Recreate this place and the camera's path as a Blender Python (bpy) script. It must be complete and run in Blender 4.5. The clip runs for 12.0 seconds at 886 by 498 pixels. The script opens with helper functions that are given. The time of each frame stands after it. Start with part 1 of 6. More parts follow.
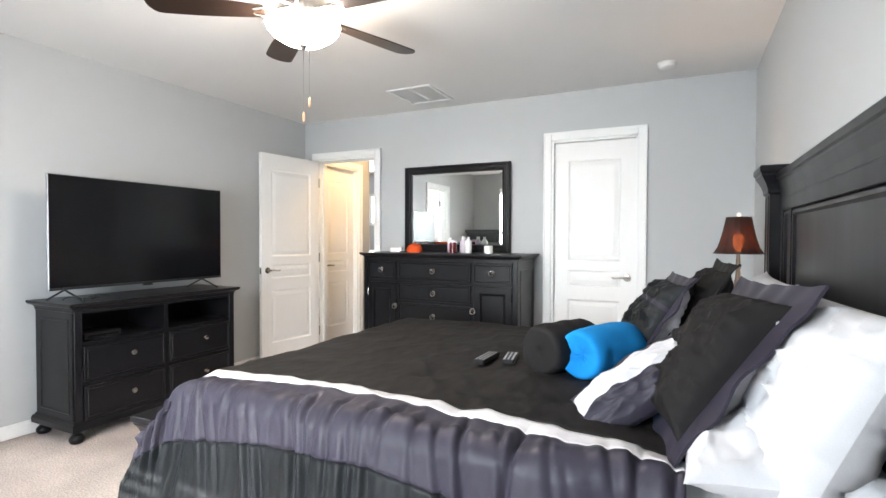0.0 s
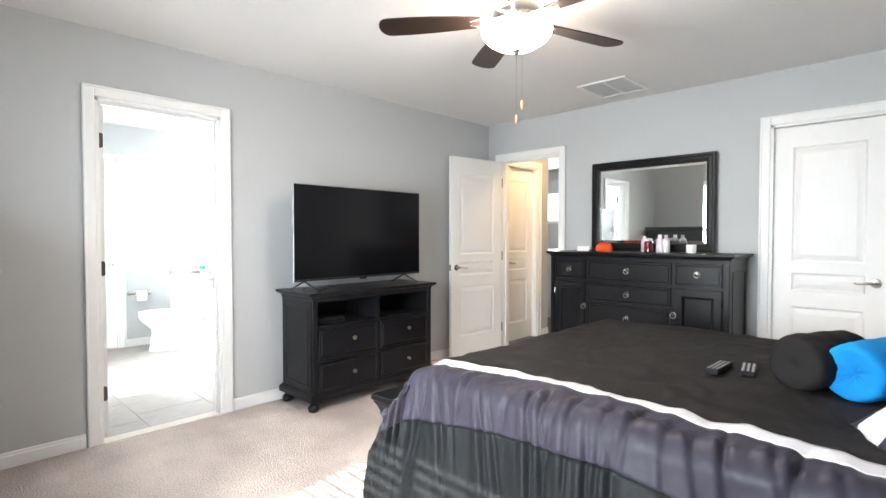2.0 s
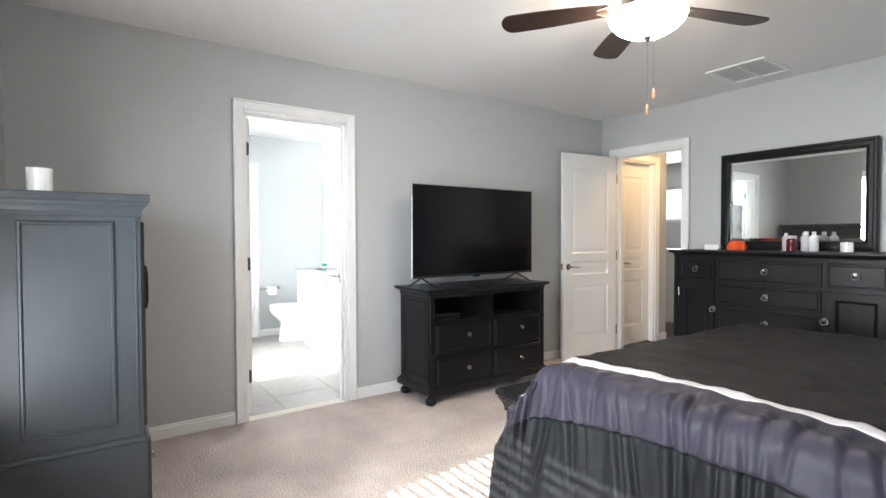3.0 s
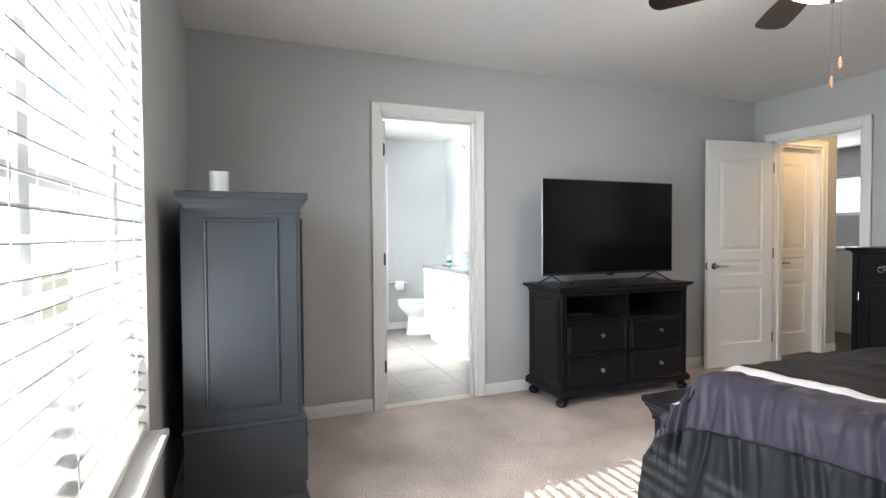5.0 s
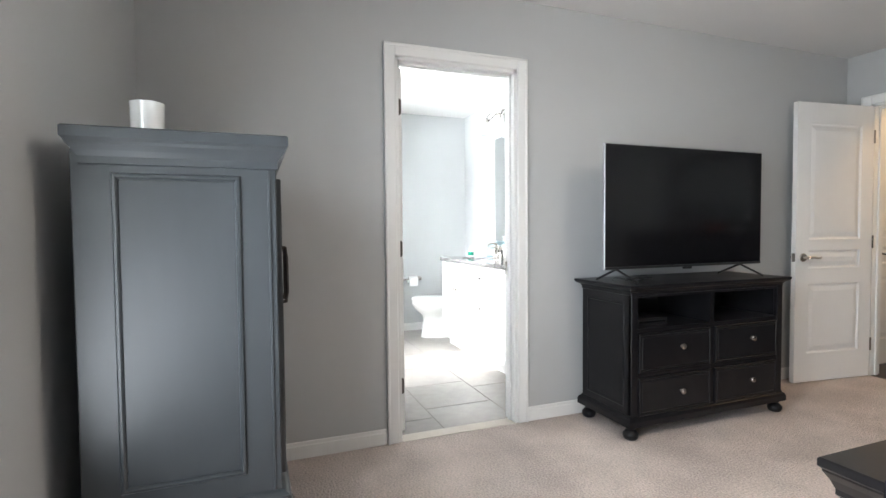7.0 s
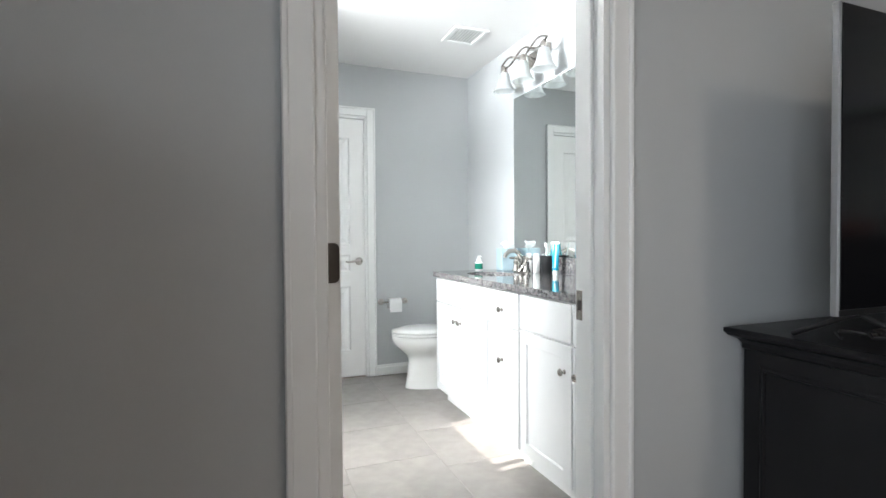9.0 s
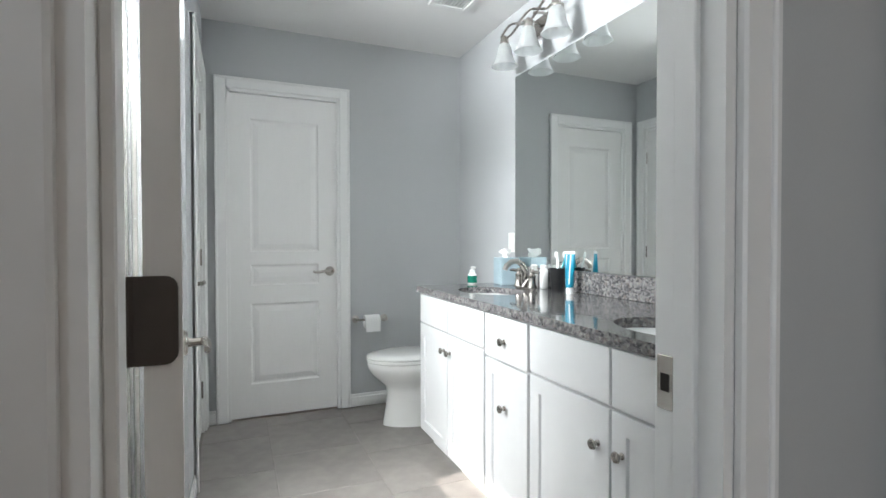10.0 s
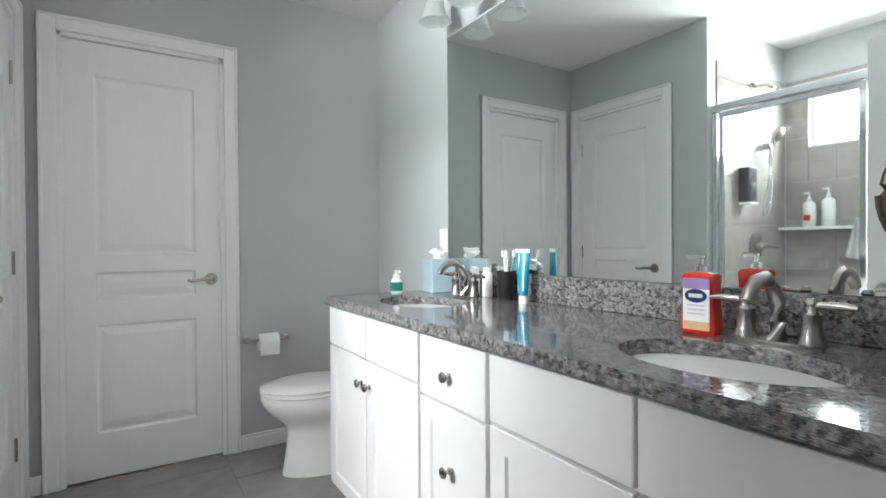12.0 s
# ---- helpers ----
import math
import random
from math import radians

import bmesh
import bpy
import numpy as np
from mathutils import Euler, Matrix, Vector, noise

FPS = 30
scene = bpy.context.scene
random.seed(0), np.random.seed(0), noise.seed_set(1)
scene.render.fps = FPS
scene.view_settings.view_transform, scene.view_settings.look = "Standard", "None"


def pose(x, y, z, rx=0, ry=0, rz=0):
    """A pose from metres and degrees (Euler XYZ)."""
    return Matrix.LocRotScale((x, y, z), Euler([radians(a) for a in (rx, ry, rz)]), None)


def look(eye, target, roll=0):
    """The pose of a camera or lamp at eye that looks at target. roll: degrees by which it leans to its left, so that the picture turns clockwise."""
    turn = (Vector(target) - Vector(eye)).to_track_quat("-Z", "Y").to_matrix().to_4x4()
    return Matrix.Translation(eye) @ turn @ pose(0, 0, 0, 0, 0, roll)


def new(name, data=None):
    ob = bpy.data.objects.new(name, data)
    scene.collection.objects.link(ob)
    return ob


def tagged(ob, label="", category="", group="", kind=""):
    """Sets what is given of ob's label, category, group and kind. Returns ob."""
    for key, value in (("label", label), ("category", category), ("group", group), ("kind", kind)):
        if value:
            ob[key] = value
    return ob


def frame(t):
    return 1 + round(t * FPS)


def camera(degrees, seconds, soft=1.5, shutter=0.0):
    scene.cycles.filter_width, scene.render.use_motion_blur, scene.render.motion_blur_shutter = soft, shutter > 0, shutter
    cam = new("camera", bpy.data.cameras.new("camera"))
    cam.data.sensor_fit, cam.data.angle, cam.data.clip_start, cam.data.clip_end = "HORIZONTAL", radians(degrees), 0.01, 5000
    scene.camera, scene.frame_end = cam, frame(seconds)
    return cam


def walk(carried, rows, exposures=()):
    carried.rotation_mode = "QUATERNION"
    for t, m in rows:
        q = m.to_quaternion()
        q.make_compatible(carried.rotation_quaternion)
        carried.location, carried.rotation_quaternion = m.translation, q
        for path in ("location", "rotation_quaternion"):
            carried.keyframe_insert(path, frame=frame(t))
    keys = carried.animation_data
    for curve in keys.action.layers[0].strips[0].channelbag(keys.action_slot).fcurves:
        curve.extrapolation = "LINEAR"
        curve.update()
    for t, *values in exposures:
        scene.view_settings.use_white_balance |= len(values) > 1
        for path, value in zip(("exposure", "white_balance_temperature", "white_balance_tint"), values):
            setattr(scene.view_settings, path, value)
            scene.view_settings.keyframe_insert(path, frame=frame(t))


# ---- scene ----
cam = camera(83.4, 12.0)
PATH = [
    (0, (-1.289, 0.067, 1.23), (-2.162, 1.866, 1.185), 0.2),
    (0.5, (-1.344, 0.034, 1.239), (-2.293, 1.794, 1.19), 0.2),
    (1, (-1.4, -0.014, 1.238), (-2.486, 1.664, 1.188), 0.2),
    (1.5, (-1.442, -0.053, 1.238), (-2.684, 1.513, 1.185), 0.1),
    (2, (-1.48, -0.098, 1.235), (-2.868, 1.341, 1.181), -0.0),
    (2.5, (-1.52, -0.149, 1.224), (-3.046, 1.142, 1.174), -0.2),
    (3, (-1.552, -0.198, 1.213), (-3.194, 0.943, 1.164), -0.2),
    (3.5, (-1.579, -0.245, 1.213), (-3.309, 0.758, 1.162), -0.3),
    (3.7, (-1.593, -0.249, 1.225), (-3.351, 0.704, 1.166), -0.2),
    (5.5, (-1.678, -0.273, 1.178), (-3.547, 0.436, 1.126), -0.4),
    (6, (-1.824, -0.257, 1.155), (-3.695, 0.448, 1.095), -0.4),
    (6.5, (-2.063, -0.211, 1.134), (-3.933, 0.497, 1.064), -0.5),
    (7, (-2.417, -0.118, 1.133), (-4.285, 0.593, 1.058), -0.5),
    (7.2, (-2.57, -0.081, 1.138), (-4.435, 0.636, 1.06), -0.5),
    (8.8, (-3.828, 0.428, 1.084), (-5.693, 1.151, 1.038), -0.8),
    (9, (-3.948, 0.461, 1.086), (-5.808, 1.195, 1.045), -0.4),
    (9.5, (-4.269, 0.61, 1.106), (-6.129, 1.346, 1.067), -0.2),
    (10, (-4.506, 0.71, 1.113), (-6.352, 1.479, 1.08), -0.1),
    (10.5, (-4.722, 0.757, 1.111), (-6.522, 1.628, 1.083), 0.0),
    (11, (-4.863, 0.844, 1.103), (-6.625, 1.79, 1.083), -0.3),
    (11.5, (-4.95, 0.882, 1.1), (-6.67, 1.903, 1.075), -0.2),
    (12, (-5.029, 0.922, 1.082), (-6.719, 1.992, 1.065), -0.4),
]
walk(cam, [(t, look(eye, target, roll)) for t, eye, target, roll in PATH],
     exposures=[(0, 2.72), (1.5, 2.75), (2.5, 2.5), (3.5, 2.2), (5.5, 1.88), (7.2, 2.08), (8.8, 1.35), (9.5, 0.9), (10.5, 0.52), (11, 0.5), (12, 0.48)])

# ---- world, sun, lights ----
SUN_AWAY = Vector((-0.067, 1.0, -0.87)).normalized()
world = bpy.data.worlds.new("sky")
scene.world = world
world.use_nodes = True
wn = world.node_tree
sky = wn.nodes.new("ShaderNodeTexSky")
sky.sky_type, sky.sun_disc = "NISHITA", False
sky.sun_elevation, sky.sun_rotation = radians(41), math.pi - 0.067
wn.links.new(sky.outputs[0], wn.nodes["Background"].inputs[0])
wn.nodes["Background"].inputs[1].default_value = 0.11
sun_data = bpy.data.lights.new("sun", "SUN")
sun_data.energy, sun_data.angle, sun_data.color = 5.0, radians(0.5), (1.0, 0.95, 0.88)
sun = new("sun", sun_data)
sun.matrix_world = look((0, 0, 0), SUN_AWAY)


def window_light(name, x, y, z, w, h, energy, color, spread=120, turn=0, dip=0):
    """Daylight of a window's opening, shining along +y."""
    d = bpy.data.lights.new(name, "AREA")
    d.shape, d.size, d.size_y, d.energy, d.color = "RECTANGLE", w, h, energy, color
    d.spread = radians(spread)
    o = new(name, d)
    o.matrix_world = pose(x, y, z, 90 - dip, 0, turn)
    return o


window_light("bedroom_daylight", -2.825, -0.74, 1.28, 1.40, 1.55, 23, (0.84, 0.92, 1.0), 170, 0, -16)
window_light("bathroom_daylight", -6.04, -0.56, 1.92, 1.00, 0.36, 68, (0.92, 0.97, 1.0), 142, 0, 4)
window_light("far_room_daylight", -6.40, 7.97, 1.76, 0.6, 0.5, 9, (0.93, 0.97, 1.0), 150, 180)

# ---- materials ----
def mat(name, color, rough=0.6, metal=0.0, grain=40.0, amount=0.08, bump=0.05, coarse=3.0, coarse_amount=0.05, coat=0.0, spec=0.5, sheen=0.0,
        emit=None, power=0.0, trans=0.0, stretch=(1, 1, 1), bump_scale=0.002, rough_var=0.08):
    """A surface with colour varied at two scales, fine relief and uneven gloss."""
    m = bpy.data.materials.new(name)
    m.use_nodes = True
    t, n = m.node_tree, m.node_tree.nodes
    b = n["Principled BSDF"]
    tc, mp = n.new("ShaderNodeTexCoord"), n.new("ShaderNodeMapping")
    mp.inputs["Scale"].default_value = stretch
    t.links.new(tc.outputs["Object"], mp.inputs[0])
    fine, big = n.new("ShaderNodeTexNoise"), n.new("ShaderNodeTexNoise")
    for node, sc in ((fine, grain), (big, coarse)):
        node.inputs["Scale"].default_value = sc
        node.inputs["Detail"].default_value = 4
        t.links.new(mp.outputs[0], node.inputs["Vector"])
    add = n.new("ShaderNodeMath")
    add.operation = "MULTIPLY_ADD"
    add.inputs[1].default_value, add.inputs[2].default_value = amount * 2, 1 - amount - coarse_amount
    t.links.new(fine.outputs["Fac"], add.inputs[0])
    add2 = n.new("ShaderNodeMath")
    add2.operation = "MULTIPLY_ADD"
    add2.inputs[1].default_value = coarse_amount * 2
    t.links.new(big.outputs["Fac"], add2.inputs[0])
    t.links.new(add.outputs[0], add2.inputs[2])
    mul = n.new("ShaderNodeVectorMath")
    mul.operation = "SCALE"
    mul.inputs[0].default_value = color
    t.links.new(add2.outputs[0], mul.inputs["Scale"])
    t.links.new(mul.outputs[0], b.inputs["Base Color"])
    rr = n.new("ShaderNodeMapRange")
    rr.inputs["To Min"].default_value, rr.inputs["To Max"].default_value = max(0.02, rough - rough_var), min(1, rough + rough_var)
    t.links.new(big.outputs["Fac"], rr.inputs["Value"])
    t.links.new(rr.outputs[0], b.inputs["Roughness"])
    b.inputs["Metallic"].default_value = metal
    b.inputs["Specular IOR Level"].default_value = spec
    b.inputs["Coat Weight"].default_value = coat
    b.inputs["Sheen Weight"].default_value = sheen
    b.inputs["Transmission Weight"].default_value = trans
    if emit:
        b.inputs["Emission Color"].default_value = (*emit, 1)
        b.inputs["Emission Strength"].default_value = power
    if bump:
        bp = n.new("ShaderNodeBump")
        bp.inputs["Strength"].default_value, bp.inputs["Distance"].default_value = bump, bump_scale
        t.links.new(fine.outputs["Fac"], bp.inputs["Height"])
        t.links.new(bp.outputs[0], b.inputs["Normal"])
    return m


WALL = mat("grey_wall_paint", (0.476, 0.489, 0.496), 0.75, grain=220, amount=0.02, bump=0.12, coarse=1.5, coarse_amount=0.02)
CEIL = mat("white_ceiling_paint", (0.78, 0.77, 0.76), 0.9, grain=160, amount=0.02, bump=0.25, coarse=1.2, coarse_amount=0.02)
TRIM = mat("white_semigloss_trim", (0.80, 0.80, 0.79), 0.42, grain=30, amount=0.015, bump=0.0, coarse=4, coarse_amount=0.02)
DOORW = mat("white_door_paint", (0.79, 0.785, 0.775), 0.42, grain=90, amount=0.02, bump=0.08, coarse=3, coarse_amount=0.02, stretch=(1, 1, 0.15))
CARPET = mat("beige_carpet", (0.61, 0.525, 0.485), 0.95, grain=110, amount=0.60, bump=1.0, coarse=2.3, coarse_amount=0.50, spec=0.1, bump_scale=0.018)
BLACK = mat("black_satin_wood", (0.0075, 0.0075, 0.009), 0.34, grain=18, amount=0.2, bump=0.06, coarse=5, coarse_amount=0.15, stretch=(1, 1, 0.2), spec=0.26)
NICKEL = mat("brushed_nickel", (0.46, 0.43, 0.40), 0.26, 1.0, grain=120, amount=0.05, bump=0.03, stretch=(1, 1, 0.1))
CHROME = mat("polished_chrome", (0.78, 0.79, 0.80), 0.10, 1.0, bump=0, rough_var=0.04)
BRONZE = mat("oil_rubbed_bronze", (0.20, 0.15, 0.12), 0.32, 1.0, grain=60, amount=0.1)
IRON = mat("dark_metal", (0.05, 0.045, 0.042), 0.4, 0.8, grain=60, amount=0.1)
PLASTIC_W = mat("white_plastic", (0.82, 0.82, 0.80), 0.4, grain=50, amount=0.01, bump=0.01)
PLASTIC_B = mat("black_plastic", (0.012, 0.012, 0.013), 0.35, grain=80, amount=0.1, bump=0.03)
PORCELAIN = mat("white_porcelain", (0.82, 0.82, 0.80), 0.10, grain=10, amount=0.01, bump=0, coat=0.6, rough_var=0.03)
LACQUER = mat("white_cabinet_lacquer", (0.70, 0.70, 0.70), 0.33, grain=30, amount=0.015, bump=0.02)
PAPER = mat("white_tissue_paper", (0.84, 0.84, 0.83), 0.95, grain=120, amount=0.03, bump=0.2)


def glass_mat(name, color=(1, 1, 1), rough=0.0, ior=1.45):
    m = bpy.data.materials.new(name)
    m.use_nodes = True
    b = m.node_tree.nodes["Principled BSDF"]
    b.inputs["Base Color"].default_value = (*color, 1)
    b.inputs["Roughness"].default_value, b.inputs["IOR"].default_value, b.inputs["Transmission Weight"].default_value = rough, ior, 1.0
    return m


GLASS = glass_mat("clear_glass", (0.95, 0.98, 0.97))
MIRROR = mat("silvered_mirror", (0.86, 0.89, 0.88), 0.02, 1.0, bump=0, amount=0, coarse_amount=0, rough_var=0.0)
SCREEN = mat("dark_screen_glass", (0.004, 0.004, 0.005), 0.16, grain=2, amount=0.05, bump=0, spec=0.3, rough_var=0.02)
BULB = mat("lit_frosted_glass", (0.9, 0.88, 0.84), 0.5, bump=0, emit=(1.0, 0.88, 0.75), power=15.0)
HALLBULB = mat("lit_hall_globe", (0.9, 0.88, 0.84), 0.5, bump=0, emit=(1.0, 0.62, 0.28), power=12.0)
LAMPBULB = mat("lit_bedside_bulb", (0.9, 0.88, 0.84), 0.5, bump=0, emit=(1.0, 0.62, 0.34), power=42.0)


def slat_mat():
    """White blind slat, base greyed to stand in for shade, that lets some of the light through."""
    m = mat("greyed_white_slat", (0.23, 0.23, 0.235), 0.45, grain=30, amount=0.02, bump=0.02)
    n, t = m.node_tree.nodes, m.node_tree
    out, b = n["Material Output"], n["Principled BSDF"]
    tr, mix = n.new("ShaderNodeBsdfTranslucent"), n.new("ShaderNodeMixShader")
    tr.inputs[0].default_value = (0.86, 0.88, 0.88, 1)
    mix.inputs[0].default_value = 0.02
    t.links.new(b.outputs[0], mix.inputs[1])
    t.links.new(tr.outputs[0], mix.inputs[2])
    t.links.new(mix.outputs[0], out.inputs[0])
    return m


SLAT = slat_mat()


def granite_mat():
    m = mat("grey_speckled_granite", (0.2, 0.19, 0.19), 0.09, grain=70, bump=0, coat=0.3, rough_var=0.04)
    n, t = m.node_tree.nodes, m.node_tree
    b = n["Principled BSDF"]
    tc = n.new("ShaderNodeTexCoord")
    vo, vo2, no = n.new("ShaderNodeTexVoronoi"), n.new("ShaderNodeTexVoronoi"), n.new("ShaderNodeTexNoise")
    vo.inputs["Scale"].default_value, vo2.inputs["Scale"].default_value, no.inputs["Scale"].default_value = 95, 190, 26
    no.inputs["Detail"].default_value = 6
    warp = n.new("ShaderNodeVectorMath")
    warp.operation = "MULTIPLY_ADD"
    warp.inputs[1].default_value = (0.02, 0.02, 0.02)
    t.links.new(no.outputs["Color"], warp.inputs[0])
    t.links.new(tc.outputs["Object"], warp.inputs[2])
    for v in (vo, vo2):
        t.links.new(warp.outputs[0], v.inputs["Vector"])
    ramps = []
    for v, stops in ((vo, ((0.0, (0.02, 0.02, 0.024)), (0.28, (0.06, 0.058, 0.06)), (0.45, (0.20, 0.19, 0.195)), (0.65, (0.29, 0.275, 0.27)), (0.85, (0.20, 0.165, 0.15)))),
                     (vo2, ((0.0, (0.05, 0.05, 0.055)), (0.35, (0.16, 0.155, 0.16)), (0.7, (0.33, 0.32, 0.31))))):
        r = n.new("ShaderNodeValToRGB")
        r.color_ramp.interpolation = "CONSTANT"
        for i, (p, c) in enumerate(stops):
            e = r.color_ramp.elements[i] if i < 2 else r.color_ramp.elements.new(p)
            e.position, e.color = p, (*c, 1)
        sep = n.new("ShaderNodeSeparateColor")
        t.links.new(v.outputs["Color"], sep.inputs[0])
        t.links.new(sep.outputs[0], r.inputs[0])
        ramps.append(r)
    mix = n.new("ShaderNodeMix")
    mix.data_type = "RGBA"
    mix.inputs[0].default_value = 0.45
    t.links.new(ramps[0].outputs[0], mix.inputs[6])
    t.links.new(ramps[1].outputs[0], mix.inputs[7])
    t.links.new(mix.outputs[2], b.inputs["Base Color"])
    return m


GRANITE = granite_mat()
FLOORTILE = mat("taupe_floor_tile", (0.26, 0.240, 0.226), 0.42, grain=14, amount=0.22, bump=0.08, coarse=3.0, coarse_amount=0.32)
WALLTILE = mat("greige_shower_tile", (0.29, 0.275, 0.255), 0.30, grain=16, amount=0.2, bump=0.05, coarse=4, coarse_amount=0.3)
GROUT = mat("grout", (0.27, 0.25, 0.235), 0.9, grain=150, amount=0.08, bump=0.3)
WOODFLOOR = mat("dark_brown_wood_floor", (0.035, 0.02, 0.014), 0.35, grain=24, amount=0.3, bump=0.08, stretch=(1, 0.12, 1))


def satin(name, color, rough=0.5, sheen=0.0):
    return mat(name, color, rough, grain=420, amount=0.10, bump=0.25, coarse=7, coarse_amount=0.10, sheen=sheen, spec=0.16, bump_scale=0.001)


COTTON_W = satin("white_cotton", (0.57, 0.57, 0.585), 0.85)
CLOTH_BLACK = satin("black_woven_cloth", (0.012, 0.0108, 0.0108), 0.72)
CLOTH_PURPLE = satin("purple_grey_satin", (0.033, 0.030, 0.043), 0.42)
CLOTH_DARK = satin("charcoal_green_satin", (0.009, 0.0105, 0.012), 0.45)
CLOTH_STRIPE = satin("pale_satin_stripe", (0.54, 0.53, 0.55), 0.55)
CLOTH_GREY = satin("light_grey_satin", (0.42, 0.42, 0.45), 0.45)
CLOTH_BLUE = satin("bright_blue_fleece", (0.008, 0.20, 0.50), 0.9)
CLOTH_ORANGE = satin("orange_cloth", (0.62, 0.085, 0.02), 0.8)


# ---- helpers for meshes ----
def bm_new():
    return bmesh.new()


def box(bm, x0, x1, y0, y1, z0, z1, bevel=0.0, seg=1):
    """A box, with its edges eased where bevel is given."""
    vs = [bm.verts.new((x, y, z)) for x in (x0, x1) for y in (y0, y1) for z in (z0, z1)]
    fs = [bm.faces.new([vs[i] for i in q]) for q in ((0, 1, 3, 2), (4, 6, 7, 5), (0, 4, 5, 1), (2, 3, 7, 6), (0, 2, 6, 4), (1, 5, 7, 3))]
    if bevel:
        es = list({e for f in fs for e in f.edges})
        bmesh.ops.bevel(bm, geom=es, offset=bevel, segments=seg, affect="EDGES", profile=0.6)
    return bm


def lathe(bm, prof, n=20, cx=0.0, cy=0.0, sx=1.0, sy=1.0, m=None):
    """A turned body: prof is a run of (radius, z) from the bottom up."""
    rings = []
    for r, z in prof:
        ring = []
        for k in range(n):
            a = 2 * math.pi * k / n
            p = Vector((cx + r * sx * math.cos(a), cy + r * sy * math.sin(a), z))
            ring.append(bm.verts.new(m @ p if m else p))
        rings.append(ring)
    for a, b in zip(rings, rings[1:]):
        for k in range(n):
            bm.faces.new((a[k], a[(k + 1) % n], b[(k + 1) % n], b[k]))
    bm.faces.new(rings[0][::-1])
    bm.faces.new(rings[-1])
    return bm


def tube(bm, pts, r, n=10, closed=False):
    """A round bar along a run of points; r is one radius or one for each point."""
    pts = [Vector(p) for p in pts]
    rs = r if isinstance(r, (list, tuple)) else [r] * len(pts)
    rings, up = [], Vector((0, 0, 1))
    k = len(pts)
    for i, p in enumerate(pts):
        a, b = (pts[(i - 1) % k], pts[(i + 1) % k]) if closed else (pts[max(i - 1, 0)], pts[min(i + 1, k - 1)])
        d = (b - a).normalized()
        s = d.cross(up)
        if s.length < 0.05:
            s = d.cross(Vector((1, 0, 0)))
        s.normalize()
        u = s.cross(d)
        rings.append([bm.verts.new(p + rs[i] * (math.cos(2 * math.pi * j / n) * s + math.sin(2 * math.pi * j / n) * u)) for j in range(n)])
    pairs = list(zip(rings, rings[1:])) + ([(rings[-1], rings[0])] if closed else [])
    for a, b in pairs:
        for j in range(n):
            bm.faces.new((a[j], a[(j + 1) % n], b[(j + 1) % n], b[j]))
    if not closed:
        bm.faces.new(rings[0][::-1])
        bm.faces.new(rings[-1])
    return bm


def prism(bm, outline, z0, z1, m=None):
    """An upright body over an outline of (x, y)."""
    lo = [bm.verts.new((m @ Vector((x, y, z0))) if m else (x, y, z0)) for x, y in outline]
    hi = [bm.verts.new((m @ Vector((x, y, z1))) if m else (x, y, z1)) for x, y in outline]
    k = len(lo)
    for i in range(k):
        bm.faces.new((lo[i], lo[(i + 1) % k], hi[(i + 1) % k], hi[i]))
    bm.faces.new(lo[::-1])
    bm.faces.new(hi)
    return bm


def skirted(bm, x0, x1, y0, y1, steps):
    """A stepped, moulded block: steps of (overhang, z) from the bottom up, over the rectangle."""
    loops = []
    for o, z in steps:
        loops.append([bm.verts.new(p) for p in ((x0 - o, y0 - o, z), (x1 + o, y0 - o, z), (x1 + o, y1 + o, z), (x0 - o, y1 + o, z))])
    for a, b in zip(loops, loops[1:]):
        for i in range(4):
            bm.faces.new((a[i], a[(i + 1) % 4], b[(i + 1) % 4], b[i]))
    bm.faces.new(loops[0][::-1])
    bm.faces.new(loops[-1])
    return bm


def mesh_of(name, bm, material, smooth=None):
    bmesh.ops.recalc_face_normals(bm, faces=bm.faces)
    me = bpy.data.meshes.new(name)
    bm.to_mesh(me)
    bm.free()
    me.materials.append(material)
    if smooth is not None:
        for p in me.polygons:
            p.use_smooth = True
        me.set_sharp_from_angle(angle=radians(smooth))
    return me


def part(name, bm, material, parent=None, label="", smooth=None, at=None):
    ob = new(name, mesh_of(name, bm, material, smooth))
    if parent is not None:
        ob.parent = parent
    if at is not None:
        ob.matrix_basis = at
    return tagged(ob, label)


def thing(name, label, category, at=None, group="", kind=""):
    ob = new(name)
    ob.empty_display_size = 0.1
    if at is not None:
        ob.matrix_basis = at
    return tagged(ob, label, category, group, kind)


def structure(name, bm, material, label, category="", smooth=None):
    return tagged(part(name, bm, material, smooth=smooth), label, category or name.split("_")[0], kind="structure")

# ---- the large structure ----
# bedroom x -4.96..-0.84, y -0.585..4.24; bathroom x -7.81..-5.07, y 0.53..2.22; height 2.44
XW, XE, YS, YN, H = -4.96, -0.84, -0.585, 4.24, 2.44
BX0, BX1, BY0, BY1 = -7.81, -5.07, 0.53, 2.22


def wall_x(bm, x0, x1, y0, y1, holes=(), top=H):
    """A wall along x, x0..x1, between y0 and y1, with openings (xa, xb, za, zb)."""
    x = x0
    for xa, xb, za, zb in sorted(holes):
        if xa > x:
            box(bm, x, xa, y0, y1, 0, top)
        if za > 0:
            box(bm, xa, xb, y0, y1, 0, za)
        if zb < top:
            box(bm, xa, xb, y0, y1, zb, top)
        x = xb
    if x < x1:
        box(bm, x, x1, y0, y1, 0, top)
    return bm


